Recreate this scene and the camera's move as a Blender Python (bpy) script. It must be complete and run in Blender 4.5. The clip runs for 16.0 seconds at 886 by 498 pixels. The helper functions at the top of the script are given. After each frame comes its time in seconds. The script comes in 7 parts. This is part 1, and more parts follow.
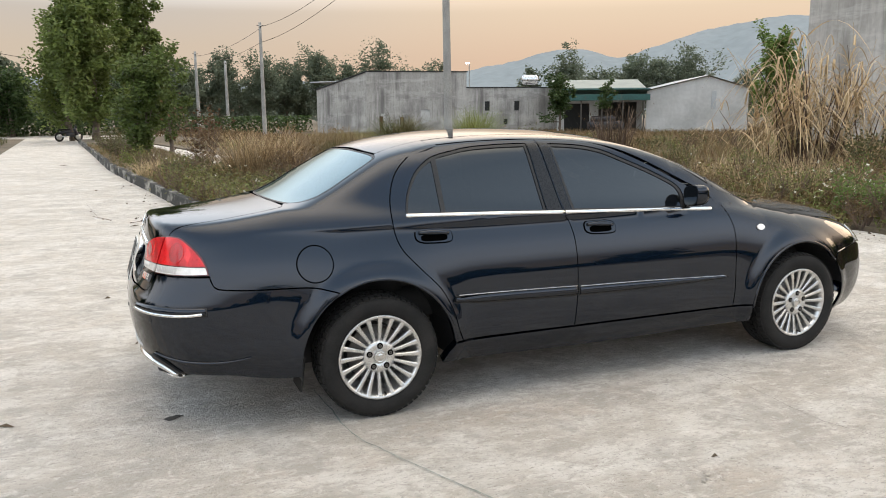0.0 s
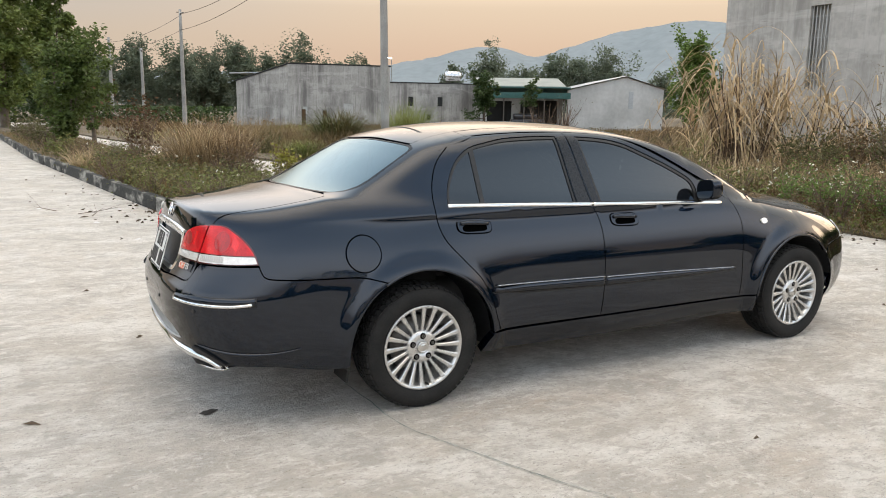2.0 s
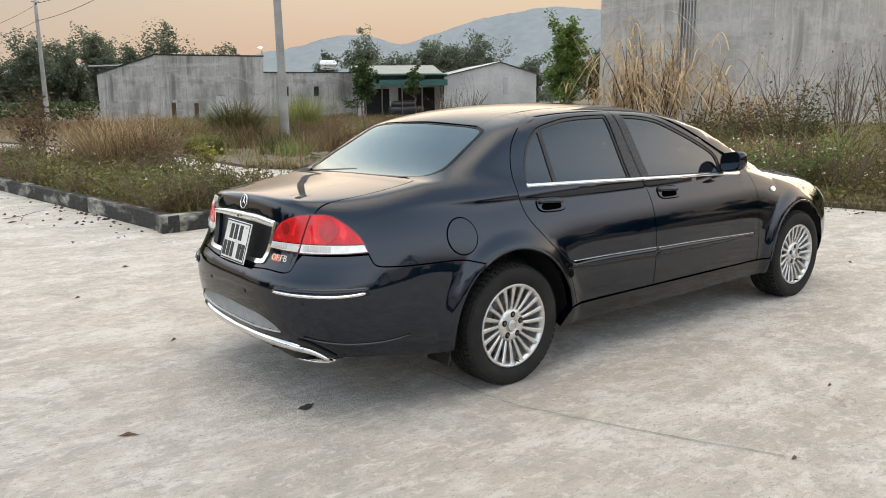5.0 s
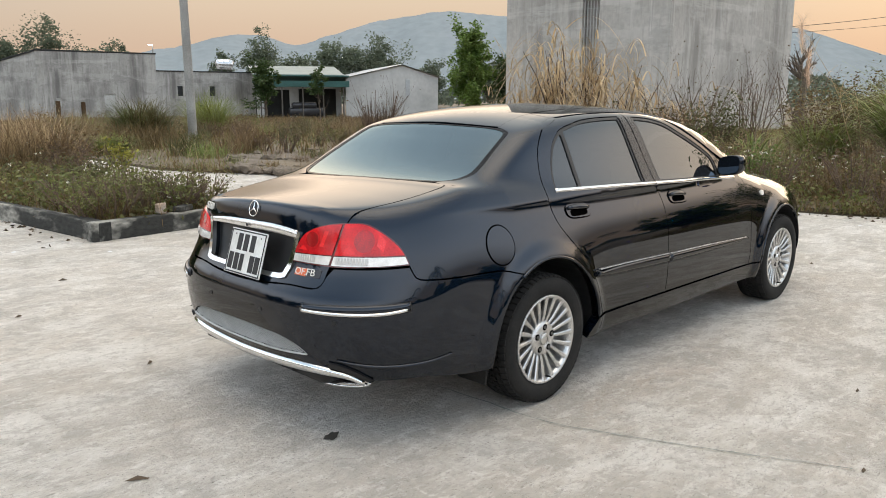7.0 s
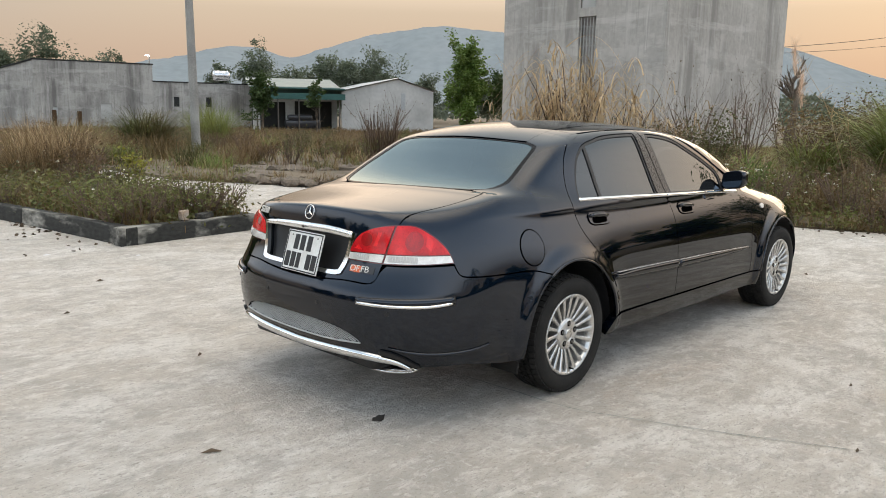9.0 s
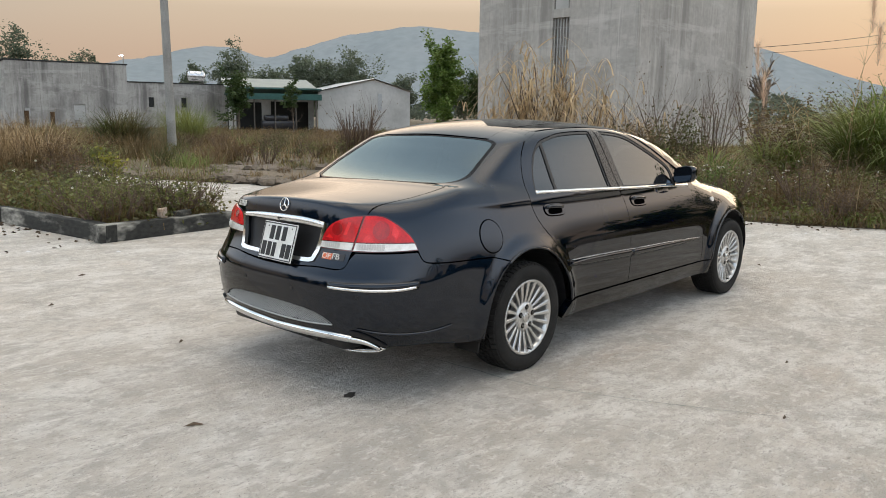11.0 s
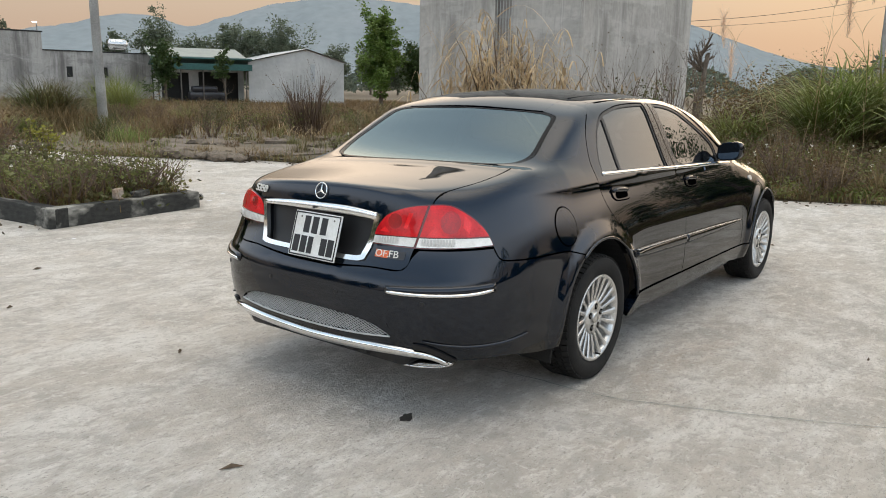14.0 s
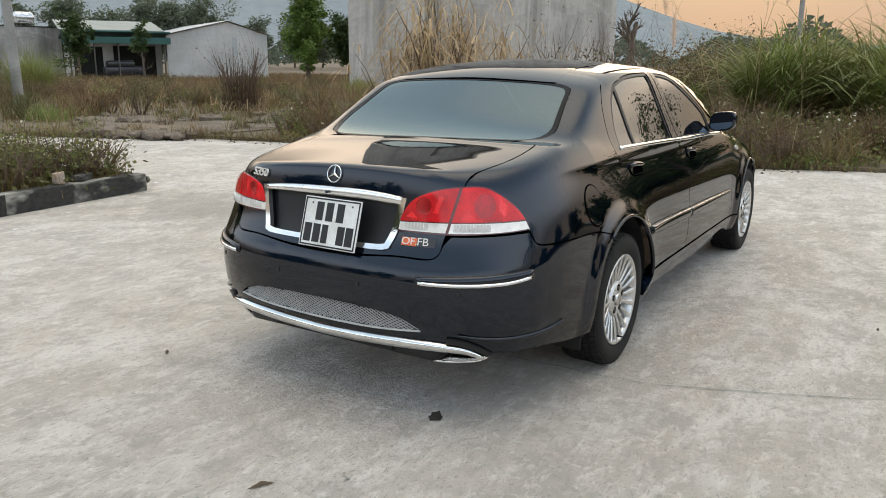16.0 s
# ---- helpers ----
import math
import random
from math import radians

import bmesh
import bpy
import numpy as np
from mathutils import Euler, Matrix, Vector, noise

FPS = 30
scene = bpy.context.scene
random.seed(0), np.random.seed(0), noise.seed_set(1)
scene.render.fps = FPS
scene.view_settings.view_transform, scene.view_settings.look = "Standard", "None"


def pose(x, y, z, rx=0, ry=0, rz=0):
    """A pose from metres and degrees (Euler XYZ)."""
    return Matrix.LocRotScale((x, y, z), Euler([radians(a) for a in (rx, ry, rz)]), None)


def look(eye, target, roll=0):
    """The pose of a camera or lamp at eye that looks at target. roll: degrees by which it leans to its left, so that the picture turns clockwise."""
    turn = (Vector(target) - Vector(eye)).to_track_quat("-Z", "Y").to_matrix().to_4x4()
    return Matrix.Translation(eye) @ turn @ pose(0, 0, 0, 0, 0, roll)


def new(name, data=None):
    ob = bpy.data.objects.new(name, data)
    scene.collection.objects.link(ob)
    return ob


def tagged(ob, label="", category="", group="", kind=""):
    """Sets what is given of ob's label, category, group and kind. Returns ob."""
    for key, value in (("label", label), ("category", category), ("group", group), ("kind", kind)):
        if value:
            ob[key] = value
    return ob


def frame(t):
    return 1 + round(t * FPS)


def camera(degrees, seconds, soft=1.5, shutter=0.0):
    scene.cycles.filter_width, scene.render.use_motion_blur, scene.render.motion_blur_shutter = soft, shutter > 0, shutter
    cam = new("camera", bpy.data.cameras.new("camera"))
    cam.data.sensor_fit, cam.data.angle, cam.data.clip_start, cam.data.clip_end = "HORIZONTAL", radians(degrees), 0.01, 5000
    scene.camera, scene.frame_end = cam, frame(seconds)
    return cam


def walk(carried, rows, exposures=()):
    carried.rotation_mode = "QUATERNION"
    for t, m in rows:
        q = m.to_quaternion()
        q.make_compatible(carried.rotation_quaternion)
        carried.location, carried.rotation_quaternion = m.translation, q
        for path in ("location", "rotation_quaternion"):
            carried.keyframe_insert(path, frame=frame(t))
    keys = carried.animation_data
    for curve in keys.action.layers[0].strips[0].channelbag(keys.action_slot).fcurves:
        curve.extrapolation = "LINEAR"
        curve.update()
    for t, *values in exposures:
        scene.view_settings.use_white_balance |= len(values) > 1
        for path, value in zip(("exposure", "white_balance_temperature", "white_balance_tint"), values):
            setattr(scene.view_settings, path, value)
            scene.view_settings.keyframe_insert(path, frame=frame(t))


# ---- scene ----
from mathutils.geometry import delaunay_2d_cdt

# ---- camera ----
cam = camera(59.2, 16.0, 0.95)
PATH = [
    (0, (-1.127, -4.429, 1.508), (-0.377, -2.608, 1.162), -0.5),
    (0.5, (-1.339, -4.419, 1.514), (-0.543, -2.615, 1.181), -0.2),
    (1, (-1.453, -4.403, 1.505), (-0.606, -2.622, 1.173), 0.2),
    (1.5, (-1.572, -4.308, 1.483), (-0.676, -2.552, 1.141), 0.5),
    (2, (-1.699, -4.18, 1.484), (-0.759, -2.451, 1.127), 0.8),
    (2.5, (-1.824, -4.12, 1.475), (-0.843, -2.417, 1.105), 1.0),
    (3, (-2.041, -4.067, 1.491), (-1.018, -2.39, 1.115), 0.9),
    (3.5, (-2.178, -3.997, 1.48), (-1.115, -2.346, 1.102), 0.6),
    (6, (-2.768, -3.286, 1.447), (-1.463, -1.821, 1.058), -0.8),
    (6.5, (-2.788, -3.097, 1.442), (-1.431, -1.679, 1.055), -0.4),
    (7, (-2.875, -3.022, 1.435), (-1.479, -1.641, 1.055), 0.1),
    (7.5, (-3.006, -2.962, 1.46), (-1.586, -1.604, 1.086), 0.7),
    (8, (-3.113, -2.962, 1.452), (-1.69, -1.605, 1.09), 0.9),
    (10.3, (-3.482, -3.436, 1.443), (-2.071, -2.058, 1.109), 0.8),
    (10.5, (-3.494, -3.447, 1.445), (-2.072, -2.082, 1.109), 0.9),
    (11, (-3.48, -3.393, 1.44), (-2.026, -2.064, 1.096), 0.8),
    (11.5, (-3.421, -3.213, 1.436), (-1.938, -1.92, 1.08), 0.7),
    (12, (-3.362, -3.078, 1.436), (-1.858, -1.812, 1.068), 0.9),
    (12.5, (-3.369, -2.955, 1.424), (-1.848, -1.713, 1.045), 1.2),
    (13, (-3.417, -2.795, 1.428), (-1.882, -1.573, 1.04), 1.4),
    (13.5, (-3.437, -2.672, 1.424), (-1.89, -1.469, 1.028), 1.4),
    (14, (-3.396, -2.493, 1.41), (-1.838, -1.307, 1.001), 1.1),
    (14.5, (-3.36, -2.351, 1.408), (-1.79, -1.188, 0.979), 0.7),
    (15, (-3.393, -2.222, 1.391), (-1.814, -1.082, 0.937), 0.4),
    (15.5, (-3.424, -2.091, 1.41), (-1.816, -1.003, 0.927), 0.2),
    (16, (-3.413, -2.016, 1.401), (-1.764, -0.988, 0.927), 0.5),
]
EXPOSE = [(0.0, .12, 6500, 10), (2.0, .10, 6500, 10), (3.5, .07, 6480, 10), (7.0, .02, 6430, 9), (11.0, -.21, 6400, 9), (16.0, -.16, 6340, 8)]
walk(cam, [(t, look(eye, target, roll)) for t, eye, target, roll in PATH], EXPOSE)

# ---- sky and sun: hazy dusk ----
SUN_UP, SUN_TURN = 8.0, 78.0  # degrees; turn from +y towards +x
world = bpy.data.worlds.new("dusk")
scene.world = world
world.use_nodes = True
wn, wl = world.node_tree.nodes, world.node_tree.links
wn.clear()
w_out = wn.new("ShaderNodeOutputWorld")
w_bg = wn.new("ShaderNodeBackground")
w_sky = wn.new("ShaderNodeTexSky")
w_sky.sky_type, w_sky.sun_disc = "NISHITA", False
w_sky.sun_elevation, w_sky.sun_rotation = radians(SUN_UP), radians(SUN_TURN)
w_sky.dust_density, w_sky.air_density, w_sky.ozone_density = 4.0, 1.6, 1.5
w_geo = wn.new("ShaderNodeTexCoord")
w_sep = wn.new("ShaderNodeSeparateXYZ")
w_scale = wn.new("ShaderNodeVectorMath")
w_scale.operation = "SCALE"
w_scale.inputs[3].default_value = 0.06
wl.new(w_geo.outputs["Generated"], w_sep.inputs[0])
wl.new(w_sky.outputs[0], w_scale.inputs[0])


def sky_ramp(stops):
    """Haze colours by height above the horizon."""
    r = wn.new("ShaderNodeValToRGB")
    els = r.color_ramp.elements
    els[0].position, els[0].color = 0.0, (*stops[0][1], 1)
    els[1].position, els[1].color = 1.0, (*stops[-1][1], 1)
    for at, c in stops[1:-1]:
        els.new(at).color = (*c, 1)
    wl.new(w_sep.outputs["Z"], r.inputs[0])
    return r.outputs[0]


def sky_mix(a, b, f):
    m = wn.new("ShaderNodeMix")
    m.data_type = "RGBA"
    wl.new(a, m.inputs["A"])
    wl.new(b, m.inputs["B"])
    if isinstance(f, float):
        m.inputs["Factor"].default_value = f
    else:
        wl.new(f, m.inputs["Factor"])
    return m.outputs["Result"]


# the sunset side stays peach high up; away from it the haze turns slate blue
warm = sky_ramp([(0, (.74, .49, .34)), (.06, (.74, .53, .385)), (.12, (.82, .645, .475)), (.165, (1.20, .96, .74)), (.22, (2.75, 2.15, 1.62)), (.32, (2.55, 2.12, 1.70)), (.48, (1.5, 1.5, 1.44)), (.72, (1.34, 1.46, 1.54)), (.84, (2.1, 1.98, 1.78)), (1.0, (3.7, 3.30, 2.80))])
cool = sky_ramp([(0, (.68, .54, .40)), (.08, (.64, .53, .42)), (.12, (.60, .535, .47)), (.17, (1.30, 1.32, 1.34)), (.25, (1.85, 1.95, 2.08)), (.36, (1.70, 1.88, 2.10)), (.5, (1.12, 1.34, 1.58)), (.62, (.80, 1.0, 1.24)), (.74, (.98, 1.12, 1.30)), (.84, (2.0, 1.94, 1.80)), (1.0, (3.7, 3.30, 2.80))])
w_dot = wn.new("ShaderNodeVectorMath")
w_dot.operation = "DOT_PRODUCT"
w_dot.inputs[1].default_value = (math.sin(radians(68)), math.cos(radians(68)), 0)
wl.new(w_geo.outputs["Generated"], w_dot.inputs[0])
w_side = wn.new("ShaderNodeMapRange")
w_side.interpolation_type = "SMOOTHSTEP"
w_side.inputs["From Min"].default_value, w_side.inputs["From Max"].default_value = .36, .82
wl.new(w_dot.outputs["Value"], w_side.inputs["Value"])
haze = sky_mix(cool, warm, w_side.outputs[0])
wl.new(sky_mix(w_scale.outputs[0], haze, .93), w_bg.inputs["Color"])
w_bg.inputs["Strength"].default_value = 1.0
wl.new(w_bg.outputs[0], w_out.inputs["Surface"])
sun = new("sun", bpy.data.lights.new("sun", "SUN"))
sun.data.energy, sun.data.angle, sun.data.color = 0.75, radians(30), (1.0, .76, .52)
a, u = radians(SUN_TURN), radians(SUN_UP)
sun.matrix_world = look((0, 0, 30), (-30 * math.sin(a) * math.cos(u), -30 * math.cos(a) * math.cos(u), 30 - 30 * math.sin(u)))

# ---- materials ----
M = {}


def surface(name, color, rough=.6, metal=0.0, vary=.2, scale=3.0, fine=40.0, bump=.15, coat=0.0, tint=None, rough_vary=.1, island=0.0, spec=.5, sheen=0.0):
    """A plain material with grain at two sizes in colour, gloss and relief. tint: a second colour that the coarse grain brings in."""
    m = bpy.data.materials.new(name)
    m.use_nodes = True
    n, l = m.node_tree.nodes, m.node_tree.links
    b = n["Principled BSDF"]
    b.inputs["Metallic"].default_value = metal
    b.inputs["Coat Weight"].default_value = coat
    b.inputs["Coat Roughness"].default_value, b.inputs["Coat IOR"].default_value = .03, 1.42
    b.inputs["Specular IOR Level"].default_value = spec
    co = n.new("ShaderNodeTexCoord")
    big, small = n.new("ShaderNodeTexNoise"), n.new("ShaderNodeTexNoise")
    for t, s in ((big, scale), (small, fine)):
        t.inputs["Scale"].default_value = s
        t.inputs["Detail"].default_value = 6
        l.new(co.outputs["Object"], t.inputs["Vector"])
    mix = n.new("ShaderNodeMix")
    mix.data_type = "RGBA"
    c2 = tint or tuple(c * (1 - vary) for c in color)
    mix.inputs["A"].default_value, mix.inputs["B"].default_value = (*color, 1), (*c2, 1)
    curve = n.new("ShaderNodeMapRange")
    curve.inputs["From Min"].default_value, curve.inputs["From Max"].default_value = .38, .66
    l.new(big.outputs["Fac"], curve.inputs["Value"])
    l.new(curve.outputs[0], mix.inputs["Factor"])
    grain = n.new("ShaderNodeMapRange")
    grain.inputs["From Min"].default_value, grain.inputs["From Max"].default_value = .3, .7
    grain.inputs["To Min"].default_value, grain.inputs["To Max"].default_value = 1 - vary, 1 + vary
    l.new(small.outputs["Fac"], grain.inputs["Value"])
    times = n.new("ShaderNodeVectorMath")
    times.operation = "SCALE"
    l.new(mix.outputs["Result"], times.inputs[0])
    last = grain.outputs[0]
    if island:
        geo = n.new("ShaderNodeNewGeometry")
        isl = n.new("ShaderNodeMapRange")
        isl.inputs["To Min"].default_value, isl.inputs["To Max"].default_value = 1 - island, 1 + island
        l.new(geo.outputs["Random Per Island"], isl.inputs["Value"])
        mul = n.new("ShaderNodeMath")
        mul.operation = "MULTIPLY"
        l.new(last, mul.inputs[0])
        l.new(isl.outputs[0], mul.inputs[1])
        last = mul.outputs[0]
    l.new(last, times.inputs[3])
    l.new(times.outputs[0], b.inputs["Base Color"])
    rr = n.new("ShaderNodeMapRange")
    rr.inputs["To Min"].default_value, rr.inputs["To Max"].default_value = max(0, rough - rough_vary), min(1, rough + rough_vary)
    l.new(small.outputs["Fac"], rr.inputs["Value"])
    l.new(rr.outputs[0], b.inputs["Roughness"])
    if bump:
        bp = n.new("ShaderNodeBump")
        bp.inputs["Strength"].default_value, bp.inputs["Distance"].default_value = bump, .01
        l.new(small.outputs["Fac"], bp.inputs["Height"])
        l.new(bp.outputs[0], b.inputs["Normal"])
    M[name] = m
    return m


def leafy(name, color, tint, through_light=.35, rough=.55, island=.35):
    """Leaves and blades: each varies, and light passes through."""
    m = surface(name, color, rough, 0, .15, .6, 20, 0, 0, tint, .1, island, .3)
    n, l = m.node_tree.nodes, m.node_tree.links
    b = n["Principled BSDF"]
    b.inputs["Subsurface Weight"].default_value = 0
    tr = n.new("ShaderNodeBsdfTranslucent")
    l.new(b.inputs["Base Color"].links[0].from_socket, tr.inputs["Color"])
    mx = n.new("ShaderNodeMixShader")
    mx.inputs[0].default_value = through_light
    l.new(b.outputs[0], mx.inputs[1])
    l.new(tr.outputs[0], mx.inputs[2])
    l.new(mx.outputs[0], n["Material Output"].inputs["Surface"])
    return m


# car
surface("paint", (.0042, .0096, .0205), .40, 1.0, .12, 1.5, 900, 0, 1.0, rough_vary=.04)
M["paint"].node_tree.nodes["Principled BSDF"].inputs["Specular Tint"].default_value = (.10, .13, .17, 1)
M["paint"].node_tree.nodes["Principled BSDF"].inputs["Coat IOR"].default_value = 1.51
surface("black", (.010, .010, .011), .5, 0, .2, 4, 120, .05)
surface("pillar", (.012, .012, .013), .28, 0, .2, 4, 120, .02, spec=.35)
surface("frit", (.004, .004, .005), .25, 0, .1, 4, 120, 0, spec=.08)
surface("gap", (.0015, .0015, .0015), .9, 0, .1, 4, 120, 0, spec=0)
surface("trim_dark", (.022, .022, .024), .7, 0, .2, 4, 120, .1)
surface("tyre", (.011, .011, .011), .8, 0, .25, 6, 120, .12, tint=(.024, .0225, .021), spec=.25)
surface("alloy", (.60, .60, .595), .28, .85, .06, 10, 300, .02, tint=(.60, .59, .57))
surface("chrome", (.80, .80, .80), .08, 1, .05, 8, 200, 0, tint=(.70, .70, .69), rough_vary=.04)
surface("chrome_soft", (.86, .86, .86), .26, 1, .04, 8, 200, 0, tint=(.78, .78, .77), rough_vary=.04)
surface("chrome_dull", (.62, .62, .61), .22, 1, .08, 20, 300, .02)
# tone of the highlight along the rub mouldings
surface("glint_dull", (.34, .35, .36), .24, .9, .10, 20, 300, .02, tint=(.22, .22, .23))
surface("steel_dark", (.16, .15, .14), .45, .9, .25, 20, 200, .05)
surface("mirror", (.36, .43, .52), .02, 1, .02, 5, 50, 0, rough_vary=.01)
surface("plate", (.74, .75, .74), .35, 0, .06, 12, 120, .02, tint=(.60, .60, .57))
surface("mesh_grey", (.50, .51, .50), .45, .3, .15, 20, 200, .05)
surface("sticker_dark", (.03, .03, .035), .4, 0, .1, 20, 200, 0)
surface("sticker_orange", (.70, .14, .04), .4, 0, .1, 20, 200, 0)
surface("letter_white", (.72, .70, .66), .4, 0, .05, 20, 200, 0)
surface("lamp_red_deep", (.10, .006, .006), .18, 0, .1, 20, 200, 0, 1.0)
surface("lamp_red", (.80, .010, .016), .30, 0, .12, 7, 120, .05, 1.0, tint=(.34, .003, .007), spec=.15)
surface("lamp_grey", (.50, .49, .47), .3, .2, .1, 14, 160, 0, .6)
# brighter and deeper lens reds that paint glints and shade inside the lamp
surface("lamp_red_glint", (.80, .014, .018), .25, 0, .1, 14, 160, 0, 1.0, spec=.3)
surface("lamp_red_bowl_shade", (.46, .006, .010), .22, 0, .25, 9, 160, 0, 1.0, tint=(.22, .003, .005), spec=.3)
surface("lamp_clear", (.80, .79, .76), .14, .15, .10, 30, 260, .04, 1.0, tint=(.66, .64, .61))


def tinted(name, color, dust, dust_color, ior=1.7, mirror_color=(1, 1, 1)):
    """Tinted glass: it lets a little light through, mirrors by the angle, and carries a film of dust."""
    m = bpy.data.materials.new(name)
    m.use_nodes = True
    n, l = m.node_tree.nodes, m.node_tree.links
    n.remove(n["Principled BSDF"])
    clear, shine, film = n.new("ShaderNodeBsdfTransparent"), n.new("ShaderNodeBsdfGlossy"), n.new("ShaderNodeBsdfDiffuse")
    clear.inputs["Color"].default_value, shine.inputs["Roughness"].default_value, film.inputs["Color"].default_value = (*color, 1), .015, (*dust_color, 1)
    shine.inputs["Color"].default_value = (*mirror_color, 1)
    fre = n.new("ShaderNodeFresnel")
    fre.inputs["IOR"].default_value = ior
    co, noise_t, rng_n = n.new("ShaderNodeTexCoord"), n.new("ShaderNodeTexNoise"), n.new("ShaderNodeMapRange")
    noise_t.inputs["Scale"].default_value, noise_t.inputs["Detail"].default_value = 3.0, 8
    l.new(co.outputs["Object"], noise_t.inputs["Vector"])
    rng_n.inputs["From Min"].default_value, rng_n.inputs["From Max"].default_value = .3, .7
    rng_n.inputs["To Min"].default_value, rng_n.inputs["To Max"].default_value = dust * .9, dust * 1.1
    l.new(noise_t.outputs["Fac"], rng_n.inputs["Value"])
    m1, m2 = n.new("ShaderNodeMixShader"), n.new("ShaderNodeMixShader")
    l.new(rng_n.outputs[0], m1.inputs[0])
    l.new(clear.outputs[0], m1.inputs[1])
    l.new(film.outputs[0], m1.inputs[2])
    l.new(fre.outputs[0], m2.inputs[0])
    l.new(m1.outputs[0], m2.inputs[1])
    l.new(shine.outputs[0], m2.inputs[2])
    l.new(m2.outputs[0], n["Material Output"].inputs["Surface"])
    M[name] = m


tinted("tint", (.022, .024, .026), .006, (.5, .5, .5), 1.74, (.93, .97, 1.0))
tinted("rear_glass", (.05, .06, .065), .060, (.44, .54, .60), 1.85, (.78, .95, 1.0))

# place
surface("soil", (.16, .125, .085), .95, 0, .3, .5, 9, .5, tint=(.09, .075, .05))
surface("kerb", (.28, .27, .24), .9, 0, .5, 4.2, 24, .9, tint=(.030, .030, .027))
for node in M["kerb"].node_tree.nodes:
    if node.type == "MAP_RANGE" and abs(node.inputs["From Min"].default_value - .38) < .01:
        node.inputs["From Min"].default_value, node.inputs["From Max"].default_value = .37, .50
kn, kl = M["kerb"].node_tree.nodes, M["kerb"].node_tree.links
k_info, k_shift, k_add = kn.new("ShaderNodeObjectInfo"), kn.new("ShaderNodeVectorMath"), kn.new("ShaderNodeVectorMath")
k_shift.operation, k_shift.inputs[0].default_value = "SCALE", (37, 23, 11)
kl.new(k_info.outputs["Random"], k_shift.inputs[3])
kl.new(kn["Texture Coordinate"].outputs["Object"], k_add.inputs[0])
kl.new(k_shift.outputs[0], k_add.inputs[1])
for node in kn:
    if node.type == "TEX_NOISE":
        kl.new(k_add.outputs[0], node.inputs["Vector"])
surface("pole_concrete", (.36, .355, .335), .85, 0, .2, 1.2, 30, .2, tint=(.24, .235, .225))
surface("roof_metal", (.42, .44, .45), .5, .3, .12, .5, 8, .1)
surface("roof_pale", (.27, .29, .265), .7, 0, .15, .5, 8, .1)
surface("green_metal", (.035, .11, .10), .5, .2, .2, .6, 8, .1)
surface("white_wall", (.52, .52, .505), .9, 0, .07, .35, 3, .03, tint=(.38, .38, .365))
surface("dark_gap", (.02, .022, .022), .7, 0, .2, 2, 20, .05)
surface("steel_tank", (.62, .64, .66), .25, .9, .08, 4, 40, .02)
surface("wire", (.03, .03, .03), .6, 0, .1, 4, 40, 0)
surface("bark", (.10, .075, .055), .9, 0, .3, 3, 25, .5, tint=(.18, .15, .12))
surface("bark_dry", (.17, .12, .085), .9, 0, .3, 3, 25, .3, tint=(.08, .055, .04))
# haze over the far hills is mixed into this blue-grey
surface("mountain_haze", (.215, .245, .262), 1.0, 0, .07, .004, .035, 0, tint=(.235, .262, .278), spec=0)
surface("bike_dark", (.02, .02, .025), .35, 0, .2, 6, 60, 0, .5)
surface("litter", (.7, .7, .7), .7, 0, .1, 8, 60, 0)
surface("old_brick", (.40, .29, .21), .95, 0, .3, 9, 60, .5, tint=(.30, .26, .22))
surface("dead_leaf", (.10, .07, .045), .9, 0, .3, 10, 90, .2)
surface("oil", (.045, .040, .034), .6, 0, .3, 9, 90, .1)
surface("crack_dark", (.24, .265, .24), .9, 0, .35, 3, 30, 0, tint=(.38, .38, .35))
surface("crack_fine", (.24, .22, .20), .9, 0, .3, 5, 40, 0, tint=(.38, .36, .33))
surface("old_slab", (.165, .135, .105), .95, 0, .35, 1.5, 20, .6, tint=(.10, .078, .057))
leafy("leaf_dark", (0.044, 0.075, 0.023), (0.066, 0.101, 0.032))
leafy("leaf_mid", (0.110, 0.185, 0.037), (0.150, 0.211, 0.053))
# next two: paled and greyed, distance haze put into the leaf colour
leafy("leaf_far_haze", (0.128, 0.158, 0.106), (0.158, 0.180, 0.123), .35, .8, .16)
leafy("leaf_wood_haze", (0.092, 0.114, 0.084), (0.114, 0.132, 0.097), .35, .8, .15)
leafy("plume", (.74, .57, .44), (.66, .48, .36), .7)
leafy("leaf_road", (0.123, 0.167, 0.044), (0.154, 0.194, 0.057))
leafy("weed_green", (0.110, 0.174, 0.042), (0.148, 0.180, 0.053))
leafy("leaf_young", (.075, .110, .028), (.105, .135, .038))
leafy("leaf_red", (0.101, 0.053, 0.026), (0.088, 0.066, 0.031))
leafy("weed", (0.143, 0.169, 0.048), (0.180, 0.154, 0.064))
leafy("weed_dark", (0.090, 0.103, 0.038), (0.127, 0.097, 0.048))
leafy("weed_brown", (0.132, 0.091, 0.044), (0.174, 0.119, 0.058))
leafy("grass_dry", (0.224, 0.167, 0.081), (0.167, 0.119, 0.055), .3)
leafy("grass_tan", (.50, .385, .235), (.37, .265, .145), .3)
leafy("grass_brown", (0.136, 0.086, 0.039), (0.189, 0.128, 0.055), .25)
leafy("grass_rust", (0.167, 0.106, 0.055), (0.246, 0.185, 0.092), .3)
leafy("grass_green", (0.167, 0.220, 0.057), (0.229, 0.229, 0.075))
leafy("grass_yellow", (0.264, 0.246, 0.044), (0.211, 0.220, 0.044))
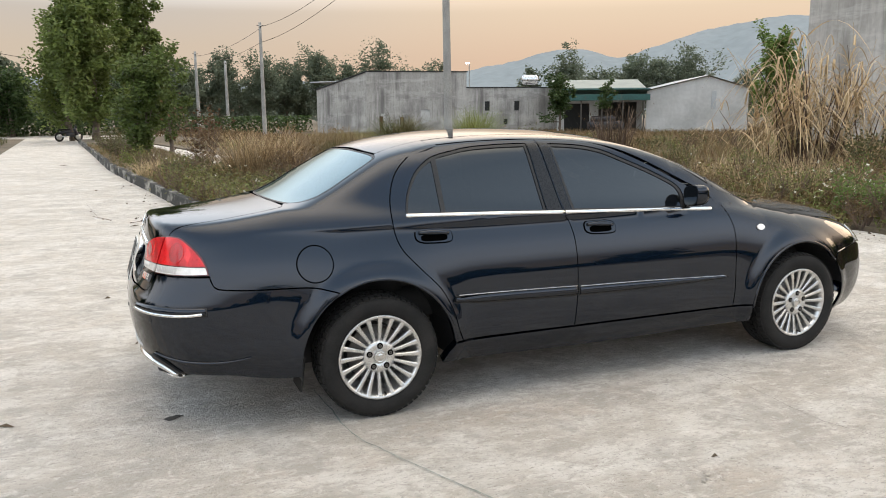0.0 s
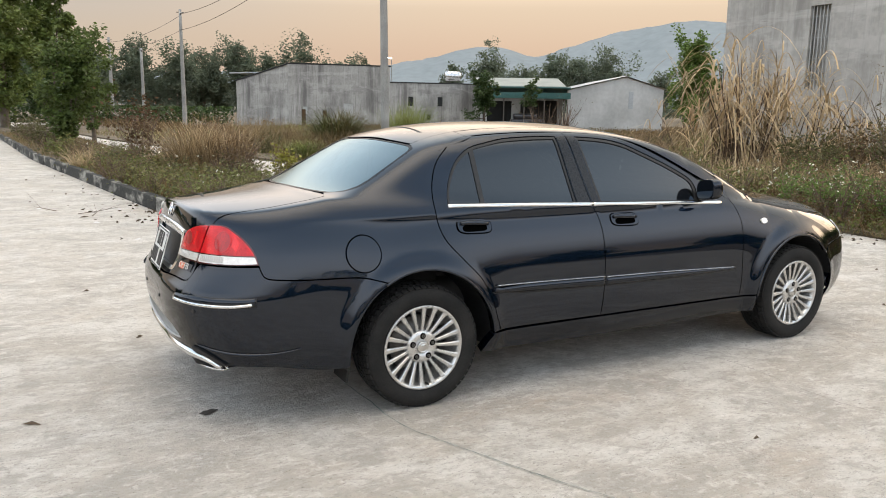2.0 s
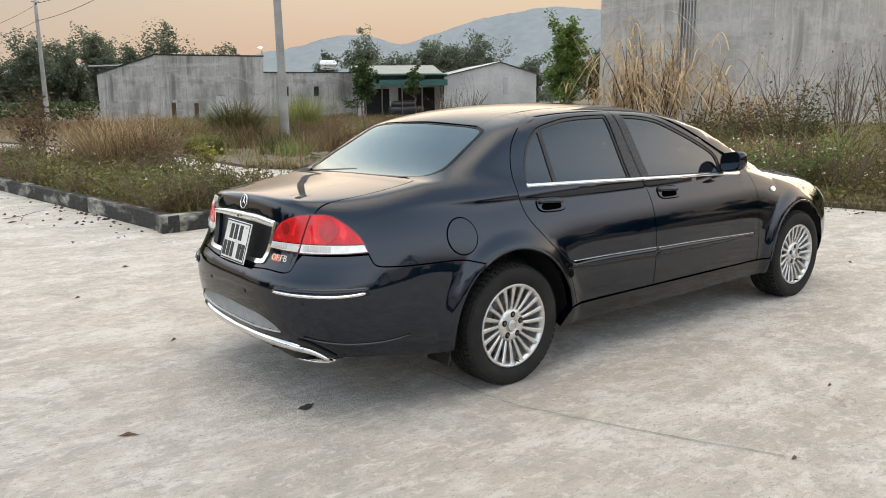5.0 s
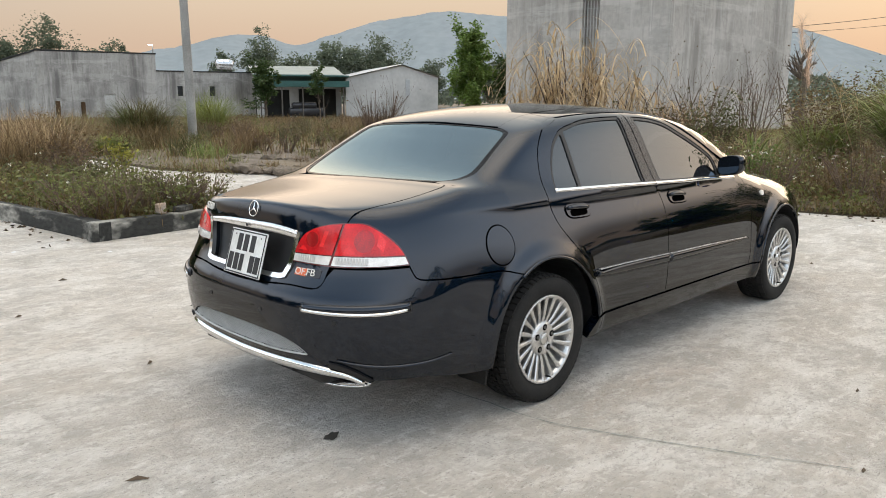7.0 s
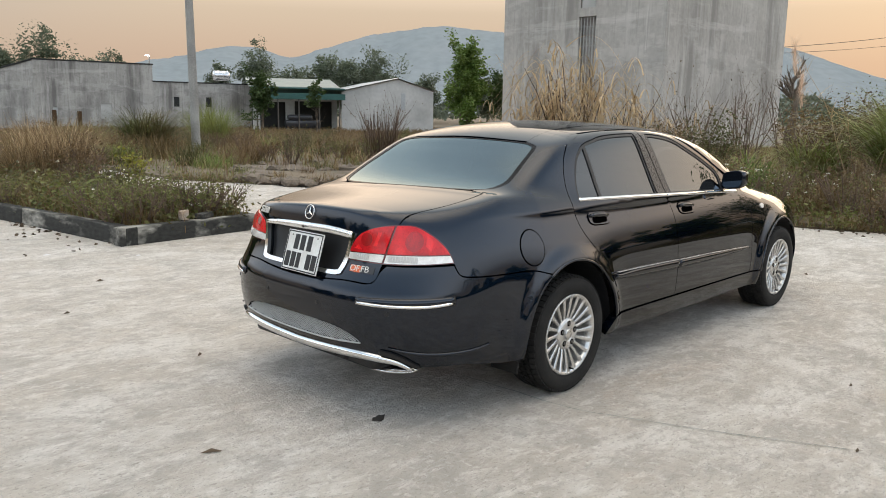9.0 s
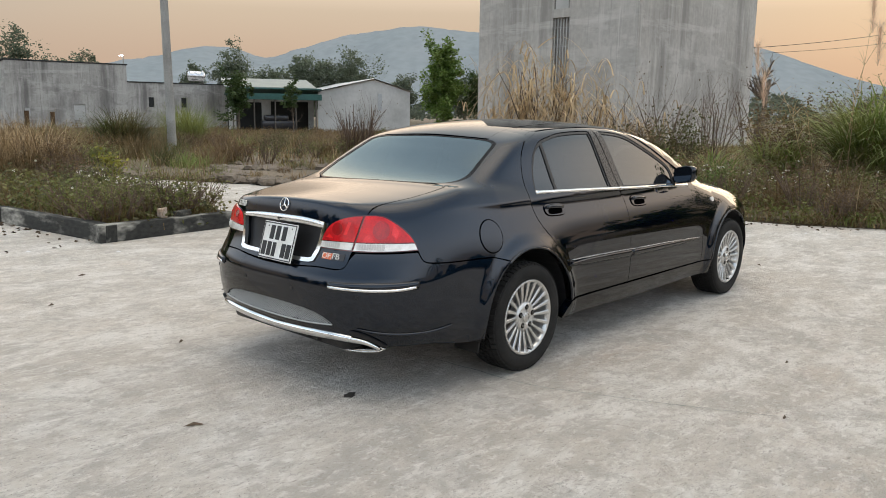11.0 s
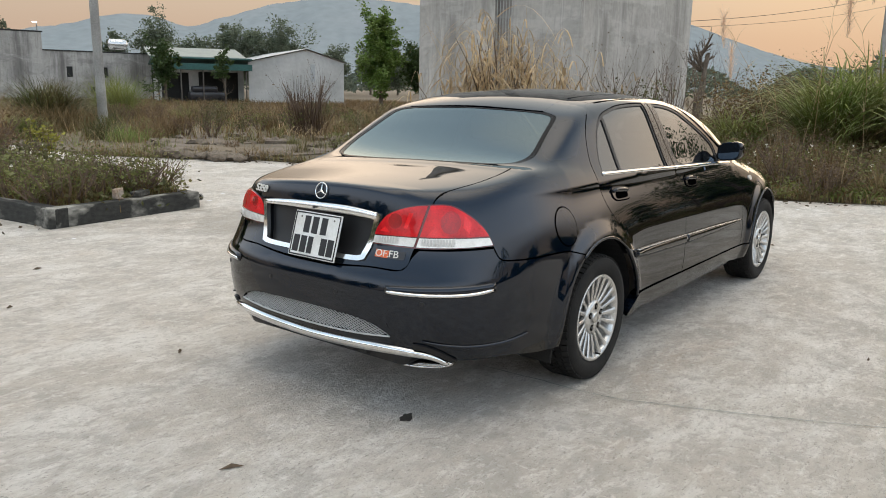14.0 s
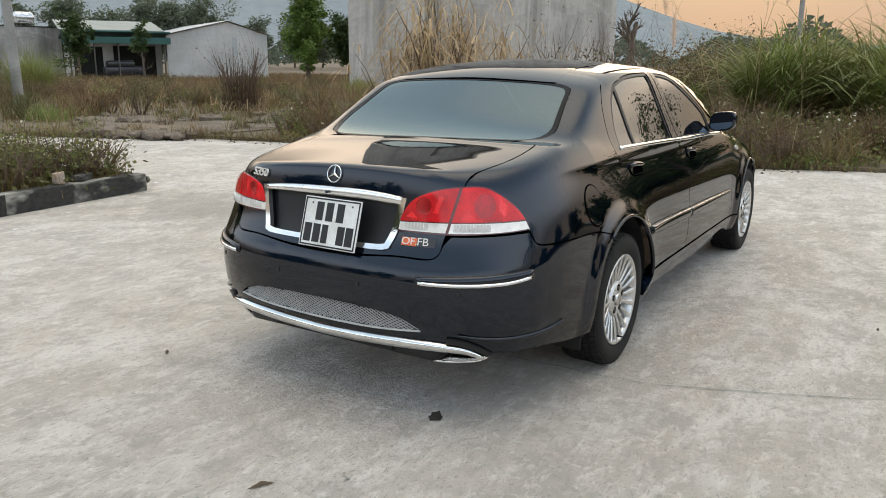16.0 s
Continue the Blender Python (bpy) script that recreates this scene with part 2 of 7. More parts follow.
leafy("cane", (0.101, 0.062, 0.037), (0.066, 0.042, 0.028), .05)
leafy("flower", (.75, .74, .66), (.70, .68, .52), .3)


def concrete():
    """Pale cast concrete: broad stains, fine specks, drag marks and hair cracks."""
    m = bpy.data.materials.new("concrete")
    m.use_nodes = True
    n, l = m.node_tree.nodes, m.node_tree.links
    b = n["Principled BSDF"]
    co = n.new("ShaderNodeTexCoord")

    def noise_at(scale, detail=8, rough=.6, stretch=None, warp=0.0):
        t = n.new("ShaderNodeTexNoise")
        t.inputs["Scale"].default_value, t.inputs["Detail"].default_value, t.inputs["Roughness"].default_value = scale, detail, rough
        t.inputs["Distortion"].default_value = warp
        src = co.outputs["Object"]
        if stretch:
            mp = n.new("ShaderNodeMapping")
            mp.inputs["Scale"].default_value, mp.inputs["Rotation"].default_value = stretch[0], (0, 0, radians(stretch[1]))
            l.new(src, mp.inputs["Vector"])
            src = mp.outputs[0]
        l.new(src, t.inputs["Vector"])
        return t.outputs["Fac"]

    def ranged(v, a, b_, lo, hi):
        r = n.new("ShaderNodeMapRange")
        for k, x in zip(("From Min", "From Max", "To Min", "To Max"), (a, b_, lo, hi)):
            r.inputs[k].default_value = x
        l.new(v, r.inputs["Value"])
        return r.outputs[0]

    def mixed(a, b_, f):
        x = n.new("ShaderNodeMix")
        x.data_type = "RGBA"
        for s, v in (("A", a), ("B", b_)):
            if isinstance(v, tuple):
                x.inputs[s].default_value = (*v, 1)
            else:
                l.new(v, x.inputs[s])
        l.new(f, x.inputs["Factor"])
        return x.outputs["Result"]

    c = mixed((.535, .494, .442), (.448, .410, .360), ranged(noise_at(.30, 6, .55), .40, .62, 0, 1))
    c = mixed(c, (.65, .620, .580), ranged(noise_at(1.1, 12, .70, ((1, 1.7, 1), 25)), .46, .58, 0, .80))
    c = mixed(c, (.37, .345, .310), ranged(noise_at(2.2, 12, .70, None, .7), .50, .62, 0, .78))
    c = mixed(c, (.49, .405, .328), ranged(noise_at(.75, 9, .75, ((1, 1.7, 1), 60)), .54, .70, 0, .55))
    c = mixed(c, (.40, .365, .325), ranged(noise_at(8, 9, .74, ((1, 1.9, 1), 18), .5), .52, .60, 0, .75))
    c = mixed(c, (.69, .655, .61), ranged(noise_at(5, 11, .76, ((1, 2.4, 1), 70), .4), .52, .61, 0, .60))
    c = mixed(c, (.72, .69, .65), ranged(noise_at(17, 7, .72, None, .5), .55, .65, 0, .55))
    c = mixed(c, (.28, .258, .232), ranged(noise_at(30, 6, .75, ((1, 2.2, 1), 40), .6), .56, .63, 0, .75))
    c = mixed(c, (.15, .138, .122), ranged(noise_at(75, 3, .6), .63, .72, 0, .8))
    c = mixed(c, (.365, .335, .298), ranged(noise_at(3.4, 12, .78, ((1, 1.3, 1), 10), .3), .535, .60, 0, .62))

    # damp stain spread from the drain by the kerb
    spot, far_off, rag = n.new("ShaderNodeMapping"), n.new("ShaderNodeVectorMath"), n.new("ShaderNodeMath")
    spot.vector_type = "TEXTURE"
    spot.inputs["Location"].default_value, spot.inputs["Rotation"].default_value, spot.inputs["Scale"].default_value = (1.65, 3.95, 0), (0, 0, radians(-20)), (.62, 1.25, 1)
    l.new(co.outputs["Object"], spot.inputs["Vector"])
    far_off.operation = "LENGTH"
    l.new(spot.outputs[0], far_off.inputs[0])
    rag.operation = "ADD"
    l.new(far_off.outputs["Value"], rag.inputs[0])
    l.new(ranged(noise_at(1.6, 8, .7), .3, .7, -.75, .75), rag.inputs[1])
    c = mixed(c, (.30, .272, .235), ranged(rag.outputs[0], .55, 1.05, .62, 0))

    # hair cracks, and the curled edges where the worn skin has flaked
    def flaked(size, warp, width, col, amount, where, lo, hi):
        drift, add_v, cell, both = n.new("ShaderNodeTexNoise"), n.new("ShaderNodeVectorMath"), n.new("ShaderNodeTexVoronoi"), n.new("ShaderNodeMath")
        drift.inputs["Scale"].default_value, drift.inputs["Detail"].default_value, drift.inputs["Roughness"].default_value = size * 1.8, 8, .70
        l.new(co.outputs["Object"], drift.inputs["Vector"])
        add_v.operation, add_v.inputs[1].default_value = "MULTIPLY_ADD", (warp, warp, warp)
        l.new(drift.outputs["Color"], add_v.inputs[0])
        l.new(co.outputs["Object"], add_v.inputs[2])
        cell.feature, cell.inputs["Scale"].default_value = "DISTANCE_TO_EDGE", size
        l.new(add_v.outputs[0], cell.inputs["Vector"])
        both.operation = "MULTIPLY"
        l.new(ranged(cell.outputs["Distance"], .0, width, 1, 0), both.inputs[0])
        l.new(ranged(noise_at(where, 4, .6), lo, hi, 0, amount), both.inputs[1])
        return mixed(c, col, both.outputs[0]), both.outputs[0]
    c, _ = flaked(1.35, .55, .007, (.26, .23, .195), .6, .9, .54, .62)
    c, scab = flaked(5.5, .20, .022, (.31, .28, .24), .55, 3.1, .59, .70)
    l.new(c, b.inputs["Base Color"])
    l.new(ranged(noise_at(6), .3, .7, .72, .95), b.inputs["Roughness"])
    bp = n.new("ShaderNodeBump")
    bp.inputs["Strength"].default_value, bp.inputs["Distance"].default_value = 1.0, .030
    add = n.new("ShaderNodeMath")
    add.operation = "ADD"
    l.new(noise_at(5, 10, .65), add.inputs[0])
    l.new(ranged(noise_at(40, 6, .7), 0, 1, 0, .55), add.inputs[1])
    dent = n.new("ShaderNodeMath")
    dent.operation, dent.inputs[1].default_value = "MULTIPLY_ADD", -.35
    l.new(scab, dent.inputs[0])
    l.new(add.outputs[0], dent.inputs[2])
    l.new(dent.outputs[0], bp.inputs["Height"])
    l.new(bp.outputs[0], b.inputs["Normal"])
    M["concrete"] = m


def render_wall(name, base, dark, light):
    """Bare rendered masonry: pours, run-off streaks and damp patches."""
    m = surface(name, base, .95, 0, .10, .30, 5, .15, tint=tuple((x + y) / 2 for x, y in zip(base, light)))
    n, l = m.node_tree.nodes, m.node_tree.links
    b = n["Principled BSDF"]
    co = n["Texture Coordinate"]
    src = b.inputs["Base Color"].links[0].from_socket
    for scale, stretch, lo, hi, col, most in ((.9, (1, 1, .10), .50, .66, dark, .8), (2.6, (1, 1, .07), .53, .68, light, .6), (.35, (1, 1, .6), .50, .64, dark, .6), (1.4, (.06, .06, 1.2), .58, .66, light, .45), (.62, (.30, .30, 1.1), .53, .57, light, .32), (.8, (.35, .35, .9), .55, .60, dark, .34), (6.0, (1, 1, .055), .55, .63, dark, .40)):
        mp, t, r, x = n.new("ShaderNodeMapping"), n.new("ShaderNodeTexNoise"), n.new("ShaderNodeMapRange"), n.new("ShaderNodeMix")
        mp.inputs["Scale"].default_value = stretch
        t.inputs["Scale"].default_value, t.inputs["Detail"].default_value, t.inputs["Roughness"].default_value = scale, 9, .65
        r.inputs["From Min"].default_value, r.inputs["From Max"].default_value, r.inputs["To Max"].default_value = lo, hi, most
        x.data_type = "RGBA"
        l.new(co.outputs["Object"], mp.inputs["Vector"])
        l.new(mp.outputs[0], t.inputs["Vector"])
        l.new(t.outputs["Fac"], r.inputs["Value"])
        l.new(r.outputs[0], x.inputs["Factor"])
        l.new(src, x.inputs["A"])
        x.inputs["B"].default_value = (*col, 1)
        src = x.outputs["Result"]
    l.new(src, b.inputs["Base Color"])
    return m


concrete()
render_wall("tower_render", (.41, .39, .36), (.24, .23, .21), (.61, .59, .555))
render_wall("house_render", (.34, .33, .31), (.125, .12, .115), (.535, .52, .495))


# ---- car surface ----
def spline(xs, ys):
    """A smooth curve through the given points, held level past its ends."""
    xs, ys = np.array(xs, float), np.array(ys, float)
    d = np.diff(ys) / np.diff(xs)
    m = np.r_[d[0], (d[1:] + d[:-1]) / 2, d[-1]]

    def at(x):
        x = np.clip(x, xs[0], xs[-1])
        i = np.clip(np.searchsorted(xs, x) - 1, 0, len(xs) - 2)
        h = xs[i + 1] - xs[i]
        u = (x - xs[i]) / h
        return (ys[i] * (1 + 2 * u) * (1 - u) ** 2 + m[i] * h * u * (1 - u) ** 2
                + ys[i + 1] * u * u * (3 - 2 * u) + m[i + 1] * h * u * u * (u - 1))
    return at


half_width = spline([.10, .16, .22, .30, .36, .42, .48, .56, .70, .80, .88, .95, 1.02, 1.1],
                    [.735, .785, .826, .858, .868, .871, .870, .866, .856, .834, .806, .774, .735, .68])
rear_end = spline([.12, .20, .28, .36, .46, .55, .62, .67, .74, .84, .92, .97, 1.05],
                  [-.93, -1.00, -1.06, -1.105, -1.13, -1.138, -1.13, -1.10, -1.065, -1.045, -1.036, -1.026, -1.0])
front_end = spline([.12, .20, .30, .45, .55, .65, .72, .80, .9],
                   [3.48, 3.60, 3.655, 3.68, 3.67, 3.65, 3.60, 3.50, 3.28])
top_line = spline([-1.1, -1.0, -.9, -.7, -.45, -.1, .6, 1.1, 2.0, 2.3, 2.55, 3.0, 3.3, 3.5, 3.7],
                  [1.003, 1.011, 1.019, 1.034, 1.050, 1.045, 1.012, 1.0, .985, .988, .972, .918, .860, .780, .62])
roof_line = spline([-1.2, -.9, -.46, -.40, -.2, 0, .12, .25, .45, .75, 1.05, 1.4, 1.75, 2.0, 2.2, 2.45, 2.6, 2.9, 3.4],
                   [-.2, .65, 1.005, 1.034, 1.136, 1.247, 1.312, 1.352, 1.384, 1.404, 1.403, 1.382, 1.320, 1.238, 1.148, 1.012, .92, .70, -.2])
cabin_half = spline([-.8, -.6, -.3, 0, .4, 1.0, 1.6, 2.1, 2.6], [.60, .66, .715, .752, .774, .780, .768, .738, .68])


def smooth_max(a, b, k):
    m = np.maximum(a, b)
    return m + k * np.log(np.exp((a - m) / k) + np.exp((b - m) / k))


def car_field(x, y, z):
    """Below zero inside the car's outer skin."""
    a = np.abs(y)
    w = half_width(z)
    for xc in (0.0, 2.75):
        r = np.hypot(x - xc, z - .31)
        u = np.clip((r - .396) / .098, 0, 1)
        w = w + .012 * np.exp(-((r - .385) / .15) ** 2) + .021 * (1 - u * u * (3 - 2 * u))
    back = np.maximum(-.1 - x, 0) / (-.1 - rear_end(z))
    nose = np.maximum(x - 2.0, 0) / (front_end(z) - 2.0)
    side = a / w
    plan = np.where(x < 1, (back ** 3.6 + side ** 3.6) ** (1 / 3.6), (nose ** 4.0 + side ** 4.0) ** .25) - 1
    low = smooth_max(plan * .85, z - (top_line(x) - (.011 + .068 * np.clip(-.42 - x, 0, .5) + .024 * np.clip((x + .4) / .4, 0, 1) + .036 * np.clip((x - 2.2) / .6, 0, 1)) * (a / .7) ** 2), .006 + (.010 + .034 * np.clip((x - 2.1) / .4, 0, 1)) * np.clip((a - .45) / .15, 0, 1))
    flank = (a - (cabin_half(x) - np.where(z > .95, .42 * (z - .97), 1.2 * (.95 - z) - .0084))) * .92
    high = smooth_max(flank, (z - (roof_line(x) - (.09 + .04 * np.clip(x / .3, 0, 1)) * a * a)) * .9, .026)
    return -smooth_max(-low, -high, .020 + .018 * np.clip((.12 - x) / .3, 0, 1))


def settle(p):
    """The deck hangs a little lower on the left: the same points with that lean."""
    p = np.array(p, float)
    x, y, z = p[..., 0], p[..., 1], p[..., 2]
    f = np.clip((-.15 - x) / .3, 0, 1) * np.clip((z - .86) / .08, 0, 1)
    p[..., 2] = z - .034 * (y + .59) * f
    return p


def meet(o, d, far=1.6):
    """Where rays from o along d first meet the skin."""
    o, d = np.atleast_2d(o).astype(float), np.atleast_2d(d).astype(float)
    hi = np.full(len(o), np.nan)
    lo = np.zeros(len(o))
    last = np.zeros(len(o))
    for s in np.linspace(0, far, 81)[1:]:
        p = o + d * s
        hit = np.isnan(hi) & (car_field(*p.T) < 0)
        hi[hit], lo[hit] = s, last[hit]
        last[:] = s
    miss = np.isnan(hi)
    hi[miss] = far
    lo[miss] = far
    for _ in range(26):
        mid = (lo + hi) / 2
        inside = car_field(*(o + d * mid[:, None]).T) < 0
        hi, lo = np.where(inside, mid, hi), np.where(inside, lo, mid)
    return o + d * hi[:, None], miss


def wrap_ray(s):
    """Where a ray starts and points, for the place s round the tail: 0 behind, 1.25 and more along the right side."""
    s = np.asarray(s, float)
    g, a = np.sign(s), np.abs(s)
    turn = np.clip((a - .35) / .9, 0, 1) * np.pi / 2
    x = np.where(a > 1.25, -.5 + a - 1.25, -.5)
    y = np.where(a < .35, a, .35)
    d = np.stack([-np.cos(turn), -g * np.sin(turn), 0 * s], -1)
    o = np.stack([x, -g * y, 0 * s], -1)
    return o, d


# ---- panels laid on the car's skin ----
def side_ray(q):
    return np.c_[q[:, 0], 0 * q[:, 0] - 1.3, q[:, 1]], np.tile([0., 1, 0], (len(q), 1))


def tail_ray(q):
    o, d = wrap_ray(q[:, 0])
    o = o + d * 1.2
    o[:, 2] = q[:, 1]
    return o, -d


def nose_ray(q):
    """As tail_ray, round the nose: 0 in front, 1.25 and more along the right side."""
    o, d = wrap_ray(q[:, 0])
    o, d = o * [-1, 1, 1], d * [-1, 1, 1]
    o = o + d * 1.2 + [2.4, 0, 0]
    o[:, 2] = q[:, 1]
    return o, -d


def top_ray(q):
    return np.c_[q[:, 0], q[:, 1], 0 * q[:, 0] + 1.9], np.tile([0., 0, -1], (len(q), 1))


def lid_ray(q):
    """(y, v): v below 0 on the deck, 0 to .35 round its edge, above that down the tail."""
    y, v = q.T
    turn = np.clip(v / .35, 0, 1) * np.pi / 2
    x = np.where(v < 0, -.8 - v, -.8)
    z = np.where(v > .35, .75 - (v - .35), .75)
    d = np.c_[-np.sin(turn), 0 * y, np.cos(turn)]
    return np.c_[x, y, z] + d * .8, -d


def lid_place(x, y, z):
    if x > -.8:
        v = -.8 - x
    elif z < .75:
        v = .35 + .75 - z
    else:
        v = .35 * math.atan2(-(x + .8), z - .75) / (math.pi / 2)
    return y, v


def slope(p):
    e = 1e-3
    n = np.stack([car_field(*(p + np.eye(3)[k] * e).T) - car_field(*(p - np.eye(3)[k] * e).T) for k in range(3)], 1)
    return n / np.maximum(np.linalg.norm(n, axis=1, keepdims=True), 1e-9)


def drawn(points, step=.03, closed=True):
    """A line through 2D points, rounded but where a point is given twice."""
    pts = [np.array(p, float) for p in points]
    corners = [i for i in range(len(pts) - 1) if np.allclose(pts[i], pts[i + 1])]
    if closed and corners:
        k = corners[0] + 1
        pts = pts[k:] + pts[:k]
        runs, run = [], [pts[0]]
        for p in pts[1:]:
            if np.allclose(p, run[-1]):
                runs.append(run)
                run = [p]
            else:
                run.append(p)
        if len(run) > 1:
            runs.append(run)
    elif closed:
        runs = [pts + [pts[0]]]
    else:
        runs, run = [], [pts[0]]
        for p in pts[1:]:
            if np.allclose(p, run[-1]):
                runs.append(run)
                run = [p]
            else:
                run.append(p)
        runs.append(run)
    ring = closed and not corners
    out = []
    for run in runs:
        n = len(run)
        for i in range(n - 1):
            a, b = run[i], run[i + 1]
            before = run[i - 1] if i else (run[n - 2] if ring else a)
            after = run[i + 2] if i + 2 < n else (run[1] if ring else b)
            ta, tb = (b - before) / 2, (after - a) / 2
            count = max(2, int(np.linalg.norm(b - a) / step) + 1)
            for u in np.arange(count) / count:
                out.append(a * (1 + 2 * u) * (1 - u) ** 2 + ta * u * (1 - u) ** 2 + b * u * u * (3 - 2 * u) + tb * u * u * (u - 1))
    if not closed:
        out.append(runs[-1][-1])
    return np.array(out)


def grown(poly, by):
    """A closed line moved outward by so much."""
    area = np.sum(poly[:, 0] * np.roll(poly[:, 1], -1) - poly[:, 1] * np.roll(poly[:, 0], -1))
    t = np.roll(poly, -1, 0) - np.roll(poly, 1, 0)
    t /= np.maximum(np.linalg.norm(t, axis=1, keepdims=True), 1e-9)
    return poly + np.c_[t[:, 1], -t[:, 0]] * by * np.sign(area)


def within(poly, p):
    inside = np.zeros(len(p), bool)
    for a, b in zip(poly, np.roll(poly, -1, 0)):
        cross = (a[1] > p[:, 1]) != (b[1] > p[:, 1])
        with np.errstate(divide="ignore", invalid="ignore"):
            inside ^= cross & (p[:, 0] < (b[0] - a[0]) * (p[:, 1] - a[1]) / (b[1] - a[1]) + a[0])
    return inside


def mesh_of(name, verts, faces, material, parent=None, label="", smooth=True, normals=None):
    me = bpy.data.meshes.new(name)
    me.from_pydata([tuple(map(float, v)) for v in verts], [], [tuple(map(int, f)) for f in faces])
    me.materials.append(material)
    if smooth:
        me.polygons.foreach_set("use_smooth", [True] * len(me.polygons))
    me.update()
    if normals is not None:
        me.normals_split_custom_set_from_vertices([tuple(map(float, n)) for n in normals])
    ob = new(name, me)
    if parent:
        ob.parent = parent
    if label:
        tagged(ob, label)
    return ob


def panel(name, outline, ray, material, parent, holes=(), step=.035, lift=0.0, rim=.016, inset=.0027, side=1, label=""):
    outer = grown(drawn(outline, step), -inset)
    inner = [grown(drawn(h, step), inset) for h in holes]
    loops = [outer, *inner]
    lo, hi = outer.min(0), outer.max(0)
    gx, gy = np.meshgrid(np.arange(lo[0], hi[0], step), np.arange(lo[1], hi[1], step))
    grid = np.c_[gx.ravel() + (np.arange(gx.size) // gx.shape[1] % 2) * step / 2, gy.ravel()]
    keep = within(outer, grid)
    for h in inner:
        keep &= ~within(h, grid)
    grid = grid[keep]
    edge = np.concatenate(loops)
    if len(grid):
        near = np.sqrt(((grid[:, None] - edge[None]) ** 2).sum(-1)).min(1)
        grid = grid[near > step * .45]
    flat = np.concatenate([edge, grid]) if len(grid) else edge
    links, k = [], 0
    for loop in loops:
        links += [(k + i, k + (i + 1) % len(loop)) for i in range(len(loop))]
        k += len(loop)
    vs, _, fs, *_ = delaunay_2d_cdt([Vector(p) for p in flat], links, [], 0, 1e-6)
    q = np.array([(v.x, v.y) for v in vs])
    fs = np.array(fs)
    mid = q[fs].mean(1)
    keep = within(outer, mid)
    for h in inner:
        keep &= ~within(h, mid)
    fs = fs[keep]
    p, _ = meet(*ray(q))
    n = slope(p)
    p = p + n * lift
    tri = p[fs]
    face_n = np.cross(tri[:, 1] - tri[:, 0], tri[:, 2] - tri[:, 0])
    flip = (face_n * n[fs].mean(1)).sum(1) < 0
    fs[flip] = fs[flip][:, ::-1]
    faces = [tuple(f) for f in fs]
    count = {}
    for f in faces:
        for a, b in zip(f, f[1:] + f[:1]):
            count[a, b] = 1
    rims = [(a, b) for a, b in count if (b, a) not in count]
    verts, norms, made = [*p], [*n], {}
    for a, b in rims:
        for i in (a, b):
            if i not in made:
                made[i] = len(verts)
                verts += [p[i], p[i] - n[i] * rim]
                norms += [np.zeros(3), np.zeros(3)]
        faces.append((made[b], made[a], made[a] + 1, made[b] + 1))
    verts, norms = np.array(verts), np.array(norms)
    if side < 0:
        verts, norms = verts * [1, -1, 1], norms * [1, -1, 1]
        faces = [f[::-1] for f in faces]
    return mesh_of(name, settle(verts), faces, material, parent, label, True, norms)


def strip(name, points, width, height, ray, material, parent, side=1, label="", step=.03, base=-.004):
    """A half-round moulding along a line on the skin; width may be a number or one for each point."""
    line = drawn(points, step, closed=False)
    u = np.linspace(0, 1, len(line))
    given = np.atleast_1d(width)
    w = np.interp(u, np.linspace(0, 1, len(given)), given)
    t = np.gradient(line, axis=0)
    t /= np.maximum(np.linalg.norm(t, axis=1, keepdims=True), 1e-9)
    across = np.c_[-t[:, 1], t[:, 0]]
    verts, k = [], 7
    for j, a in enumerate(np.linspace(0, np.pi, k)):
        p, _ = meet(*ray(line + across * (w / 2 * np.cos(a))[:, None]))
        up = height * np.sin(a) ** .7 if 0 < j < k - 1 else base
        verts.append(p + slope(p) * up)
    rows = len(line)
    verts = np.concatenate(verts)
    faces = [(j * rows + i, j * rows + i + 1, (j + 1) * rows + i + 1, (j + 1) * rows + i) for j in range(k - 1) for i in range(rows - 1)]
    faces += [tuple(j * rows for j in range(k)), tuple(j * rows + rows - 1 for j in range(k))[::-1]]
    c = verts.mean(0)
    f = faces[len(faces) // 2]
    a, b, d = verts[f[0]], verts[f[1]], verts[f[2]]
    if np.dot(np.cross(b - a, d - a), slope(((a + d) / 2)[None])[0]) < 0:
        faces = [f[::-1] for f in faces]
    if side < 0:
        verts = verts * [1, -1, 1]
        faces = [f[::-1] for f in faces]
    return mesh_of(name, settle(verts), faces, material, parent, label)


def lathe(name, profile, material, parent=None, turns=48, label="", smooth=True):
    """A ring turned about the y axis from (radius, y) points."""
    a = np.linspace(0, 2 * np.pi, turns, endpoint=False)
    verts = [(r * math.cos(t), y, r * math.sin(t)) for t in a for r, y in profile]
    n = len(profile)
    faces = [(i * n + j, ((i + 1) % turns) * n + j, ((i + 1) % turns) * n + j + 1, i * n + j + 1) for i in range(turns) for j in range(n - 1)]
    return mesh_of(name, verts, faces, material, parent, label, smooth)


def bent(name, bm, material, parent=None, label="", smooth=False):
    """Links a bmesh as one mesh object."""
    bmesh.ops.recalc_face_normals(bm, faces=bm.faces)
    me = bpy.data.meshes.new(name)
    bm.to_mesh(me)
    bm.free()
    me.materials.append(material)
    if smooth:
        me.polygons.foreach_set("use_smooth", [True] * len(me.polygons))
    ob = new(name, me)
    if parent:
        ob.parent = parent
    if label:
        tagged(ob, label)
    return ob


